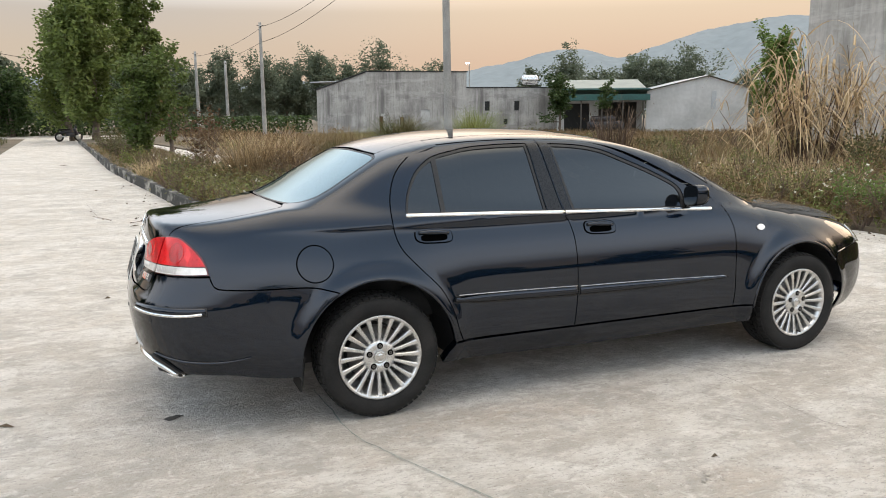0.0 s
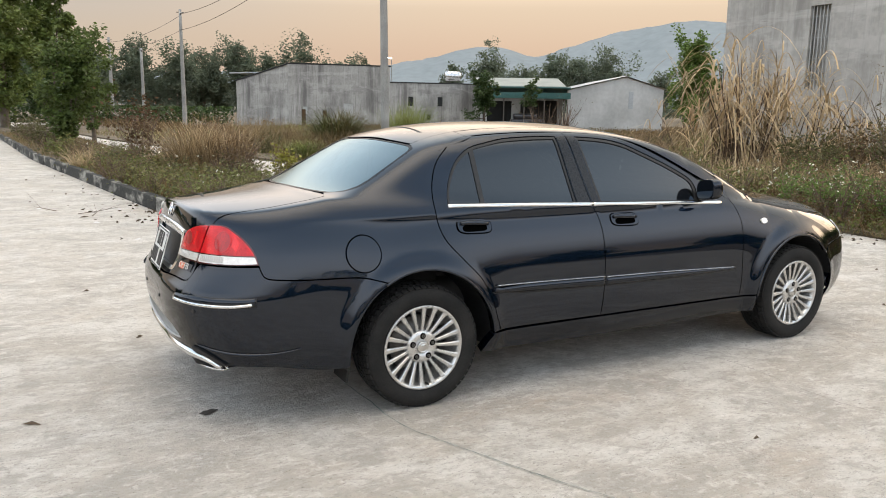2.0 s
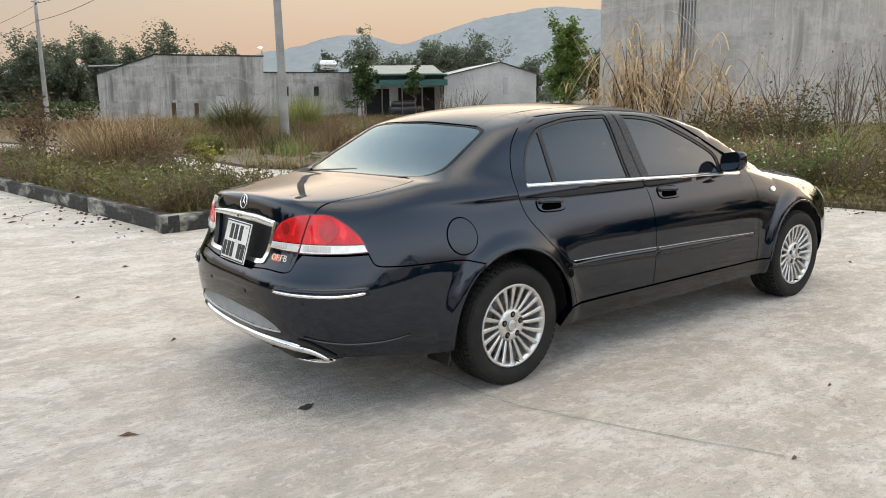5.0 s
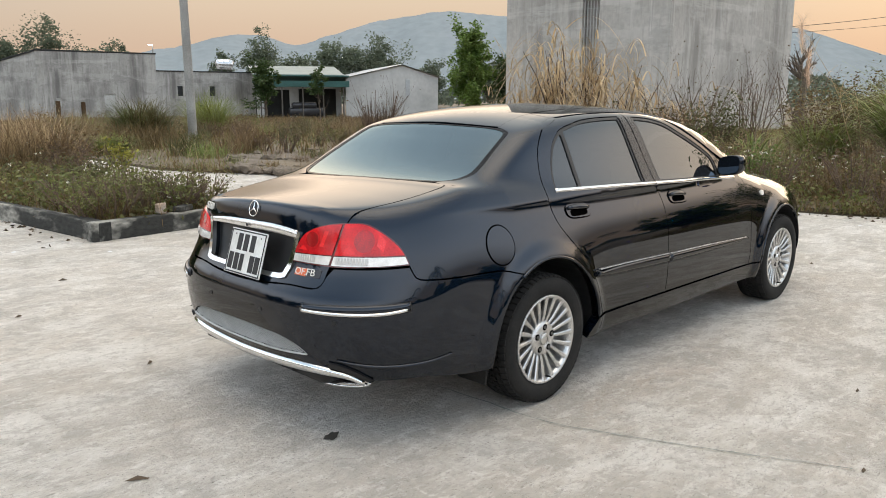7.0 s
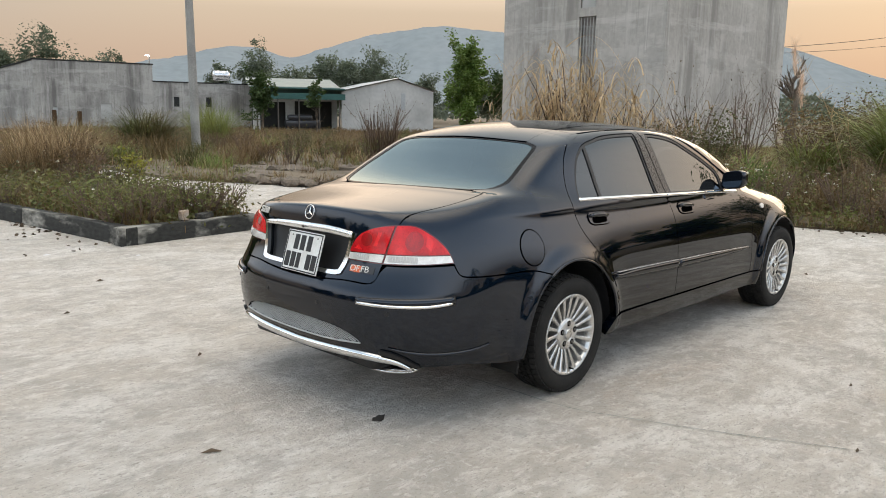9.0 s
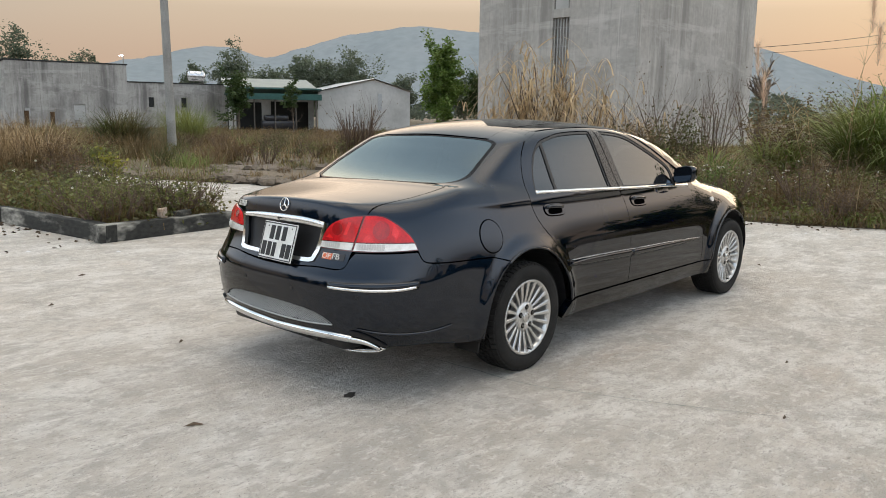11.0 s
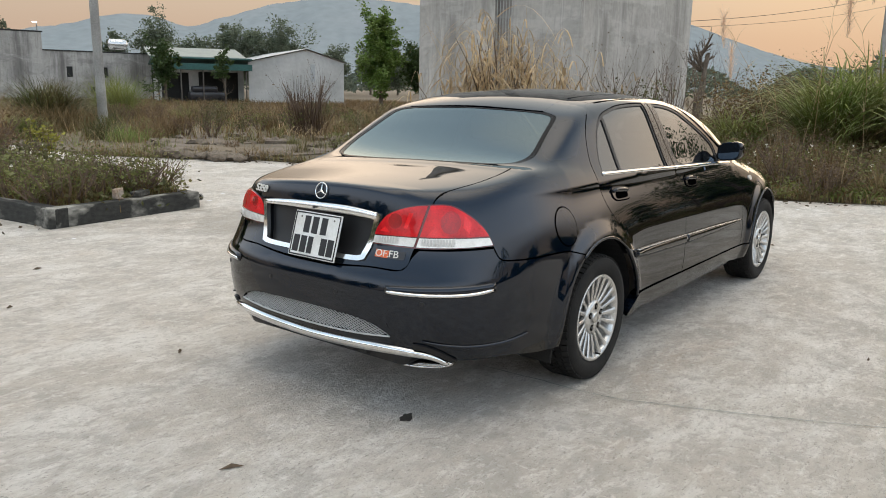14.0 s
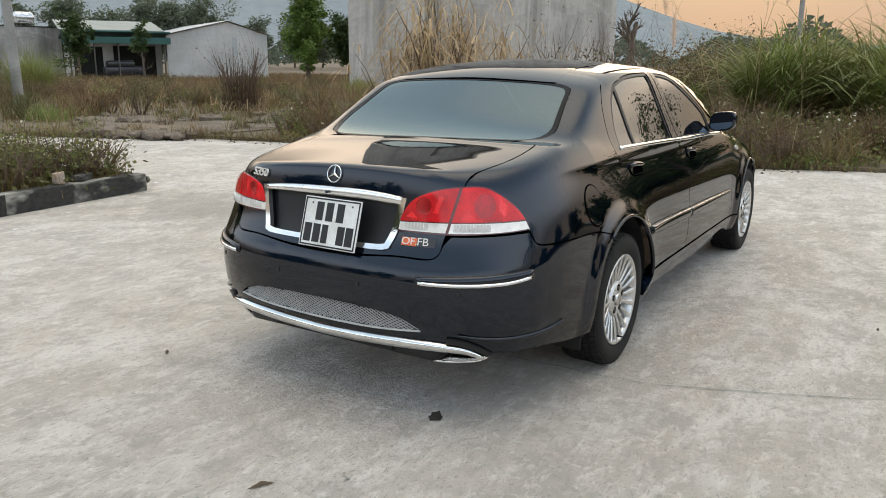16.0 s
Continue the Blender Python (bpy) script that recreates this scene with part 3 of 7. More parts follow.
def block(bm, size, at=(0, 0, 0), bevel=0.0, turn=(0, 0, 0), seg=2):
    """Adds a box with rounded edges to a bmesh."""
    m = pose(*at, *turn) @ Matrix.Diagonal((*size, 1))
    made = bmesh.ops.create_cube(bm, size=1, matrix=m)["verts"]
    if bevel:
        edges = {e for v in made for e in v.link_edges}
        bmesh.ops.bevel(bm, geom=[*edges], offset=bevel, segments=seg, affect="EDGES", profile=.5)
    return bm


def empty(name, at=(0, 0, 0)):
    ob = new(name)
    ob.location = at
    return ob


# ---- ground, road, kerbs ----
rng = np.random.default_rng(7)


def sag(x, y):
    """How far the land lies below the yard, out towards the houses."""
    u = np.clip((np.hypot(np.asarray(x, float) + 2, np.asarray(y, float) + 3) - 26) / 36, 0, 1)
    v = np.clip((np.asarray(x, float) - 5) / 10, 0, 1)
    return -.85 * u * u * (3 - 2 * u) * v * v * (3 - 2 * v)


def solid(name, outline, z0, z1, material, step=1.0, bumps=0.0, seed=0.0, keep=.25, kind="structure", label="", category=""):
    """A slab with the given outline in plan, its top a fine sheet that may be uneven away from the edge."""
    ring = drawn([(x, y) for p in outline for x, y in (p, p)], step)
    lo, hi = ring.min(0), ring.max(0)
    gx, gy = np.meshgrid(np.arange(lo[0], hi[0], step), np.arange(lo[1], hi[1], step))
    grid = np.c_[gx.ravel(), gy.ravel()]
    grid = grid[within(ring, grid)]
    near = np.full(len(grid), 9.0)
    for p in ring:
        near = np.minimum(near, np.hypot(*(grid - p).T))
    grid, near = grid[near > step * .4], near[near > step * .4]
    flat = np.concatenate([ring, grid])
    n = len(ring)
    vs, _, fs, *_ = delaunay_2d_cdt([Vector(p) for p in flat], [(i, (i + 1) % n) for i in range(n)], [], 0, 1e-5)
    q = np.array([(v.x, v.y) for v in vs])
    fs = np.array(fs)
    fs = fs[within(ring, q[fs].mean(1))]
    t = q[fs]
    back = np.cross(t[:, 1] - t[:, 0], t[:, 2] - t[:, 0]) < 0
    fs[back] = fs[back][:, ::-1]
    edge = np.r_[np.zeros(n), np.clip(near / keep, 0, 1), np.zeros(max(0, len(q) - n - len(grid)))]
    z = [z1 + bumps * e * (noise.noise((x * .9 + seed, y * .9, seed)) + .5 * noise.noise((x * 2.7, y * 2.7, seed))) for (x, y), e in zip(q, edge)]
    if name == "field":
        z = [h + float(sag(*p)) for p, h in zip(q, z)]
    verts = [(*p, h) for p, h in zip(q, z)]
    faces = [tuple(f) for f in fs]
    edges = {(a, b) for f in faces for a, b in zip(f, f[1:] + f[:1])}
    low = {}
    for a, b in [e for e in edges if e[::-1] not in edges]:
        for i in (a, b):
            if i not in low:
                low[i] = len(verts)
                verts.append((*q[i], min(z0, z[i] - .1)))
        faces.append((b, a, low[a], low[b]))
    ob = mesh_of(name, verts, faces, material, smooth=False)
    return tagged(ob, label, category, kind=kind)


def far_ground():
    rings = [0, 12, 25, 45, 70, 110, 170, 260, 420, 700, 1200, 2200, 4200]
    verts, faces, n = [(0, 20, -.05)], [], 72
    for r in rings[1:]:
        for k in range(n):
            a = 2 * math.pi * k / n
            x, y = r * math.cos(a), 20 + r * math.sin(a)
            verts.append((x, y, -.05 + 1.15 * float(sag(x, y))))
    for k in range(n):
        faces.append((0, 1 + k, 1 + (k + 1) % n))
    for j in range(len(rings) - 2):
        for k in range(n):
            a, b = 1 + j * n + k, 1 + j * n + (k + 1) % n
            faces.append((a, a + n, b + n, b))
    ob = mesh_of("ground", verts, faces, M["soil"], smooth=False)
    tagged(ob, "bare brown earth with dry weeds", "ground", kind="structure")


far_ground()
ROAD_EDGE = [(.20, 4.90), (-.15, 7.9), (-.52, 11.0), (-.76, 13.35), (-1.1, 15.8), (-1.46, 19.4), (-2.04, 28.0), (-2.6, 35.6), (-3.3, 45.0)]
LANE_EDGE = [(1.90, 5.06), (1.88, 8.0), (1.35, 14.0), (1.10, 17.2), (.80, 24.0), (.0, 35.0), (-1.5, 45.0)]
YARD = [(-28, -26), (10.2, -26), (9.4, -8), (8.7, -3.2), (8.3, -1.55), (8.0, -.8), (7.5, .2), (7.3, 1.2), (7.38, 2.4), (7.0, 5.0), (6.35, 7.6), (5.9, 9.3), (4.9, 10.7), (4.25, 12.1), (4.35, 15.8), (3.2, 21.8), (1.6, 30),
        (.3, 40), (-1.0, 48), (-1.8, 56), (3, 57), (3, 61), (-24, 61), (-24, 57), (-6.8, 55), (-5.4, 30), (-5.2, 20), (-7, 14), (-28, 8)]
solid("yard", YARD, -.12, 0, M["concrete"], 1.4, label="pale worn concrete yard and road with cracks and stains", category="pavement")
solid("island_soil", [(.32, 5.03), *[(x + .14, y) for x, y in ROAD_EDGE[1:]], *LANE_EDGE[:0:-1], (1.90, 5.17)], -.05, .15, M["soil"], .5, .05, 3.0, label="planting strip of bare earth between kerbs", category="soil")
solid("field", [(9.5, -8), (8.75, -3.2), (8.05, -.8), (7.4, 1.2), (7.45, 2.4), (7.05, 5.0), (6.4, 7.6), (5.95, 9.3), (4.95, 10.7), (4.3, 12.1), (4.4, 15.8), (3.25, 21.8), (1.65, 30), (.35, 40), (-.8, 48), (60, 70), (90, 40), (90, -8)],
      -.05, .05, M["soil"], 1.6, .10, 5.0, .5, label="rough field of dry earth", category="ground")


BARE = [(5.75, 9.0), (5.1, 10.8), (6.6, 13.6), (8.6, 14.6), (11.2, 13.6), (11.6, 11.0), (8.8, 8.6)]
solid("rubble_patch", BARE, -.02, .070, M["old_slab"], .35, .05, 8.0, .3, label="bare patch of broken concrete and dry earth beside the lane", category="ground")


def kerb_run(line, owner, length=.98, width=.15, height=.20):
    """Kerb stones end to end along a line, each a little out of true."""
    pts = np.array(line)
    seg = np.r_[0, np.cumsum(np.hypot(*np.diff(pts, axis=0).T))]
    at = 0.0
    shapes = []
    for k in range(4):
        bm = block(bmesh.new(), (1, width, height), (0, 0, 0), .012)
        for v in bm.verts:
            v.co += Vector(noise.noise_vector(v.co * 6 + Vector((k * 7, 0, 0)))) * .008
            if v.co.z > 0:
                v.co.y += .008 * (1 if v.co.y < 0 else -1)
        me = bpy.data.meshes.new("kerb_stone")
        bmesh.ops.recalc_face_normals(bm, faces=bm.faces)
        bm.to_mesh(me)
        bm.free()
        me.materials.append(M["kerb"])
        shapes.append(me)
    k = 0
    while at + length < seg[-1] and k < 60:
        a, b = (np.array([np.interp(s, seg, pts[:, i]) for i in (0, 1)]) for s in (at, at + length))
        stone = new("kerb_stone", shapes[k % 4])
        stone.parent = owner
        mid, d = (a + b) / 2, b - a
        stone.matrix_local = pose(mid[0], mid[1], height / 2 - .005 + rng.normal() * .004, rng.normal() * .6, rng.normal() * .4, math.degrees(math.atan2(d[1], d[0])) + rng.normal() * .4) @ Matrix.Diagonal((np.hypot(*d) - .006, 1, 1, 1))
        at += length
        k += 1


kerb = tagged(empty("kerb"), "low concrete kerb stained black with damp", "kerb", kind="structure")
kerb_run([(x + .075, y) for x, y in ROAD_EDGE], kerb, 2.4)
kerb_run([(.12, 4.975), (1.95, 5.13)], kerb, 1.82)
kerb_run([(1.96, 5.2), (1.9, 8.0), (1.4, 14.0), (1.15, 17.2)], kerb, .98, .12, .17)


# ---- marks and litter on the concrete ----
def crack(name, line, width, material, label):
    pts = drawn(line, .04, closed=False)
    t = np.gradient(pts, axis=0)
    t /= np.linalg.norm(t, axis=1, keepdims=True)
    n = np.c_[-t[:, 1], t[:, 0]]
    w = width * (.5 + rng.random(len(pts)))
    j = np.cumsum(rng.normal(0, .004, (len(pts), 2)), 0) * .6
    a, b = pts + j + n * w[:, None] / 2, pts + j - n * w[:, None] / 2
    k = len(pts)
    verts = [(*p, .004) for p in a] + [(*p, .004) for p in b]
    ob = mesh_of(name, verts, [(i, k + i, k + i + 1, i + 1) for i in range(k - 1)], material, smooth=False)
    tagged(ob, label, "crack", kind="structure")


def blot(name, x, y, r, material, label, category, height=.005, squash=.6, turn=0.0):
    n = 30
    verts = [(0, 0, height * 1.6)]
    for k in range(n):
        a = 2 * math.pi * k / n
        rr = r * (.80 + .12 * rng.random() + .45 * noise.noise((math.cos(a) * 1.6 + x * 7, math.sin(a) * 1.6 + y * 7, 2)))
        verts.append((rr * math.cos(a), rr * math.sin(a) * squash, .0015))
    ob = mesh_of(name, verts, [(0, 1 + k, 1 + (k + 1) % n) for k in range(n)], material)
    ob.matrix_basis = pose(x, y, .003, 0, 0, turn)
    return tagged(ob, label, category)


# ---- grass and weeds ----
def blades(name, roots, height, width, lean, curl, material, label, category="grass", rows=3, kind="stuff", droop=0.0):
    """Many bent blades in one mesh. roots: (n, 3)."""
    roots = roots + np.c_[np.zeros((len(roots), 2)), sag(roots[:, 0], roots[:, 1])]
    n = len(roots)
    h = height if np.ndim(height) else np.full(n, height)
    a = rng.random(n) * 2 * np.pi
    out = np.c_[np.cos(a), np.sin(a)]
    side = np.c_[-out[:, 1], out[:, 0]] * (width * (.6 + .8 * rng.random(n)))[:, None] / 2
    tilt = np.abs(rng.normal(0, lean, n))
    bend = curl * (.3 + rng.random(n))
    verts = np.zeros((n, rows * 2 + 1, 3))
    for k in range(rows + 1):
        u = k / rows
        reach = h * (np.sin(tilt) * u + bend * u * u)
        up = h * (u * np.cos(tilt) - .45 * bend * u ** 2.2 - droop * u ** 3)
        c = roots + np.c_[out * reach[:, None], up]
        w = (1 - u) ** .6
        if k < rows:
            verts[:, 2 * k, :2], verts[:, 2 * k, 2] = c[:, :2] - side * w, c[:, 2]
            verts[:, 2 * k + 1, :2], verts[:, 2 * k + 1, 2] = c[:, :2] + side * w, c[:, 2]
        else:
            verts[:, 2 * k] = c
    m = rows * 2 + 1
    base = np.arange(n)[:, None] * m
    quads = np.concatenate([base + np.array([2 * k, 2 * k + 1, 2 * k + 3, 2 * k + 2]) for k in range(rows - 1)])
    tris = base + np.array([2 * rows - 2, 2 * rows - 1, 2 * rows])
    me = bpy.data.meshes.new(name)
    loops = np.concatenate([quads.ravel(), tris.ravel()]).astype(np.int32)
    me.vertices.add(n * m)
    me.vertices.foreach_set("co", verts.ravel().astype(np.float32))
    me.loops.add(len(loops))
    me.loops.foreach_set("vertex_index", loops)
    starts = np.concatenate([np.arange(len(quads)) * 4, len(quads) * 4 + np.arange(len(tris)) * 3]).astype(np.int32)
    me.polygons.add(len(starts))
    me.polygons.foreach_set("loop_start", starts)
    me.polygons.foreach_set("use_smooth", np.ones(len(starts), bool))
    me.update(calc_edges=True)
    me.validate()
    me.materials.append(material)
    ob = new(name, me)
    if label:
        tagged(ob, label, category, kind=kind)
    return ob


def leaves(name, at, size, material, label="", category="", kind="", parent=None, flat=.5):
    """Many small folded leaves in one mesh, at the given places."""
    n = len(at)
    s = (size * (.6 + .8 * rng.random(n)))[:, None]
    d = rng.normal(size=(n, 3))
    d[:, 2] *= flat
    d /= np.linalg.norm(d, axis=1, keepdims=True)
    e = np.cross(d, rng.normal(size=(n, 3)))
    e /= np.maximum(np.linalg.norm(e, axis=1, keepdims=True), 1e-6)
    verts = np.stack([at - d * s * .5, at + e * s * .28, at + d * s * .5, at - e * s * .28], 1).reshape(-1, 3)
    idx = np.arange(n * 4, dtype=np.int32)
    me = bpy.data.meshes.new(name)
    me.vertices.add(n * 4)
    me.vertices.foreach_set("co", verts.ravel().astype(np.float32))
    me.loops.add(n * 4)
    me.loops.foreach_set("vertex_index", idx)
    me.polygons.add(n)
    me.polygons.foreach_set("loop_start", np.arange(n, dtype=np.int32) * 4)
    me.update(calc_edges=True)
    me.materials.append(material)
    ob = new(name, me)
    if parent:
        ob.parent = parent
    if label or kind:
        tagged(ob, label, category, kind=kind)
    return ob


def scatter(outline, n, z=.05, clump=0.0):
    """n places within an outline in plan; clump: how strongly they gather."""
    poly = np.array(outline, float)
    lo, hi = poly.min(0), poly.max(0)
    out = np.zeros((0, 2))
    while len(out) < n:
        p = lo + rng.random((n * 2, 2)) * (hi - lo)
        p = p[within(poly, p)]
        if clump:
            f = np.sin(p[:, 0] * 1.9 + np.sin(p[:, 1] * 1.3) * 2) * np.sin(p[:, 1] * 1.7 + np.sin(p[:, 0] * .9) * 2) * .5 + .5
            p = p[rng.random(len(p)) < (1 - clump) + clump * f]
        out = np.r_[out, p]
    out = out[:n]
    return np.c_[out, np.full(n, z)]


def limbs(bm, start, way, length, radius, depth, tips, spread=.6, parts=3, lift=.15, seg=6):
    """A tapered, crooked limb and its branches; tips gathers the ends."""
    p, d, r = Vector(start), Vector(way).normalized(), radius
    ring = None
    for k in range(parts + 1):
        x = d.orthogonal().normalized()
        y = d.cross(x)
        now = [bm.verts.new(p + (x * math.cos(a) + y * math.sin(a)) * r) for a in np.linspace(0, 2 * math.pi, seg, endpoint=False)]
        if ring:
            for i in range(seg):
                bm.faces.new((ring[i], ring[(i + 1) % seg], now[(i + 1) % seg], now[i]))
        ring = now
        if k == parts:
            break
        if depth and k:
            for _ in range(2 if depth > 1 else 1):
                side = Vector(rng.normal(size=3))
                side = (d * .55 + side.normalized() * spread + Vector((0, 0, lift))).normalized()
                limbs(bm, p, side, length * (.45 + .25 * rng.random()), r * .55, depth - 1, tips, spread, parts, lift, max(3, seg - 1))
        p = p + d * (length / parts)
        d = (d + Vector(rng.normal(size=3)) * .14 + Vector((0, 0, lift * .3))).normalized()
        r *= .72
        tips.append(tuple(p))
    return tips


def tree(at, height, crown, trunk_height, leaf, material, label, count=6000, blobs=26, name="tree", narrow=1.0, bark="bark", lump=.20, group=""):
    """A tree of trunk, limbs and a ragged crown of leaf clumps."""
    top = empty(name, at)
    bm = bmesh.new()
    tips = []
    limbs(bm, (0, 0, -.1), (rng.normal() * .06, rng.normal() * .06, 1), trunk_height + (height - trunk_height) * .55, height * .022 + .03, 2, tips, .75, 5, .2)
    grow = np.array(tips)
    wide = min(1.7, max(.5, crown * .80 / np.percentile(np.hypot(grow[:, 0], grow[:, 1]), 92)))
    high = height * .95 / grow[:, 2].max()
    for v in bm.verts:
        v.co = (v.co.x * wide, v.co.y * wide, v.co.z * high)
    bent("trunk", bm, M[bark], top, "", True)
    grow = grow * [wide, wide, high]
    grow = grow[grow[:, 2] > trunk_height + .04 * height]
    c = rng.normal(size=(blobs, 3))
    c /= np.linalg.norm(c, axis=1, keepdims=True)
    c *= (rng.random(blobs) ** .45)[:, None]
    mid = (trunk_height + height) / 2
    half_h = (height - trunk_height) / 2
    z = c[:, 2]
    taper = np.where(z > 0, 1 - narrow * .55 * z, 1 - .25 * z * z)
    centre = np.c_[c[:, 0] * crown * .8 * taper, c[:, 1] * crown * .8 * taper, mid + z * half_h * .92]
    size = crown * lump * (1 + rng.random(blobs))
    sprigs = int(count * .5)
    pick = rng.integers(0, blobs, count - sprigs)
    d = rng.normal(size=(count - sprigs, 3))
    d /= np.linalg.norm(d, axis=1, keepdims=True)
    p = centre[pick] + d * (size[pick] * (.25 + .75 * rng.random(count - sprigs)))[:, None] * [1, 1, .85]
    q = grow[rng.integers(0, len(grow), sprigs)] + rng.uniform(-1, 1, (sprigs, 3)) * [crown * .17, crown * .17, crown * .20]
    leaves("crown", np.concatenate([p, q]), leaf, M[material], parent=top)
    return tagged(top, label, "tree", group)


ISLAND = [*[(x + .22, y) for x, y in ROAD_EDGE[:8]], *[(x - .08, y) for x, y in LANE_EDGE[5::-1]]]
ISLAND_NEAR = [(.35, 5.15), (.0, 8), (-.35, 11), (-.6, 13.3), (-.9, 15.8), (1.0, 16.8), (1.25, 14), (1.8, 8), (1.85, 5.3)]
FIELD = [(8.9, -3.2), (8.2, -.8), (7.6, 1.2), (7.6, 2.4), (7.2, 5.0), (6.6, 7.6), (6.1, 9.3), (5.1, 10.7), (4.5, 12.1), (4.6, 15.8), (3.5, 21.8), (2.0, 30), (1.0, 38), (30, 52), (52, 30), (34, -6)]
VERGE = [(9.2, -6), (8.35, -1.5), (8.1, -.8), (7.5, .4), (7.4, 1.2), (7.45, 2.4), (7.1, 5.0), (6.45, 7.6), (8.2, 8.6), (10.6, 4.0), (11.5, -2), (12, -6)]


YARD_EDGE = drawn([(9.2, -6), (8.35, -1.5), (8.1, -.8), (7.5, .4), (7.4, 1.2), (7.45, 2.4), (7.1, 5.0), (6.45, 7.6)], .2, closed=False)


def plant_weeds():
    # low leafy weeds of the island and verge: stems, then leaves on them
    for nm, where, n, tall, mat, lab in (("weeds", ISLAND_NEAR, 2500, .46, "weed", "low green-brown weeds on the planting strip"), ("weeds", ISLAND, 2400, .60, "weed_dark", "dusty low weeds on the planting strip"),
                                         ("weeds", VERGE, 2300, .52, "weed", "flowering weeds along the concrete edge"), ("weeds", VERGE, 1300, .62, "weed_brown", "dead brown weeds along the concrete edge")):
        roots = scatter(where, n, .07, .55 if where is not VERGE else .97)
        if where is not VERGE:
            roots = roots[(roots[:, 1] < 12.5) | (rng.random(n) < .4)]
            n = len(roots)
        h = tall * (.35 + .9 * rng.random(n)) * np.where(roots[:, 1] > 12.5, .28 if where is not VERGE else 1, .85)
        if where is VERGE:
            roots[:, :2] += rng.normal(0, .10, (n, 2))
            h *= .18 + .82 * np.clip(np.sqrt(((roots[:, None, :2] - YARD_EDGE[None]) ** 2).sum(-1)).min(1) / 1.3, 0, 1)
        blades("weed_stems", roots, h, .010, .30, .25, M["grass_brown"], lab, "weeds", 3)
        k = 9
        along = rng.random((n, k))
        at = np.repeat(roots, k, 0) + np.c_[rng.normal(0, .09, (n * k, 2)), (along * h[:, None]).ravel()]
        leaves(nm, at, .060, M[mat], lab, "weeds", "stuff")
    for where, n in ((VERGE, 90), (ISLAND_NEAR, 50), ([(8.2, -1.5), (7.5, 1.2), (7.4, 5), (9, 5), (10, -2)], 60)):
        at = scatter(where, n, 0)
        at[:, 2] = .18 + .55 * rng.random(n) ** .7
        at = np.repeat(at, 4, 0) + rng.normal(0, .010, (n * 4, 3))
        leaves("flowers", at, .028, M["flower"], "tiny white wildflowers", "flowers", "stuff", flat=.3)


def plant_grass():
    far = [(14, 4), (8, 14), (5, 20), (4, 30), (4, 42), (40, 66), (60, 45), (60, 4)]

    def open_field(n, clumped):
        p = scatter(FIELD, n, .05, clumped)
        return p[~within(np.array(BARE), p[:, :2]) | (rng.random(len(p)) < .10)]
    p = open_field(24000, .85)
    blades("dry_grass", p, .14 + .34 * rng.random(len(p)) ** 1.4, .011, .5, .5, M["grass_dry"], "short dry tan grass in the field")
    p = open_field(26000, .9)
    blades("brown_grass", p, .16 + .40 * rng.random(len(p)) ** 1.4, .012, .45, .4, M["grass_brown"], "dead brown grass and stalks in the field")
    p = open_field(26000, .92)
    blades("green_grass", p, .14 + .32 * rng.random(len(p)), .011, .5, .5, M["grass_green"], "patches of green grass in the field")
    p = open_field(9000, .7)
    blades("pale_stalks", p, .35 + .45 * rng.random(len(p)), .007, .35, .25, M["grass_tan"], "thin pale seed stalks over the field")
    p = scatter(far, 46000, .05, .85)
    blades("far_grass", p, .12 + .40 * rng.random(len(p)) ** 1.5, .028, .4, .4, M["grass_brown"], "distant dry grass before the houses", rows=2)
    p = scatter([(4, 42), (0, 60), (40, 90), (75, 70), (75, 30), (50, 30)], 40000, .0, .5)
    blades("far_grass", p, .25 + .45 * rng.random(len(p)), .05, .35, .4, M["weed_brown"], "distant brown grass before the houses", rows=2)
    p = scatter(ISLAND_NEAR, 7000, .12, .6)
    p = p[(p[:, 1] < 12.5) | (rng.random(len(p)) < .3)]
    blades("dry_grass", p, .12 + .30 * rng.random(len(p)), .009, .5, .5, M["grass_brown"], "dead brown grass among the weeds on the strip")
    p = scatter(ISLAND_NEAR, 5000, .12, .6)
    p = p[(p[:, 1] < 12.5) | (rng.random(len(p)) < .3)]
    blades("dry_grass", p, .12 + .28 * rng.random(len(p)), .009, .5, .5, M["weed"], "low green grass among the weeds on the strip")
    # dry strip along the road past the kerb
    p = scatter([(-1.2, 17), (-2.0, 28), (-2.5, 35), (-1.2, 35), (.4, 28), (.9, 18)], 9000, .12, .5)
    blades("dry_grass", p, .07 + .20 * rng.random(len(p)) ** 2, .012, .5, .4, M["grass_dry"], "thin dry grass along the road edge")
    # ragged fringe over the concrete's edge
    fringe = [(9.0, -4.5), (8.55, -3.2), (7.9, -.9), (7.25, 1.1), (7.3, 2.4), (6.9, 5.0), (6.25, 7.6), (5.75, 9.2), (4.75, 10.6), (4.1, 12.1), (4.5, 12.2), (5.1, 10.9), (6.2, 9.4), (6.7, 7.8), (7.35, 5.1), (7.8, 2.4), (7.75, 1.2), (8.4, -.8), (9.0, -3.2), (9.5, -4.5)]
    for mat, n, lab in (("grass_brown", 2600, "dead grass fringe over the concrete edge"), ("grass_dry", 2200, "dry grass fringe over the concrete edge"), ("weed", 2200, "low green fringe over the concrete edge")):
        p = scatter(fringe, n, .02, .95)
        blades("edge_grass", p, .06 + .26 * rng.random(len(p)) ** 2, .012, .8, .6, M[mat], lab)
    # left of the road
    p = scatter([(-5.6, 26), (-6.9, 46), (-14, 46), (-14, 26)], 7000, .0, .4)
    blades("dry_grass", p, .3 + .5 * rng.random(len(p)), .02, .4, .4, M["weed_dark"], "weeds beside the road")


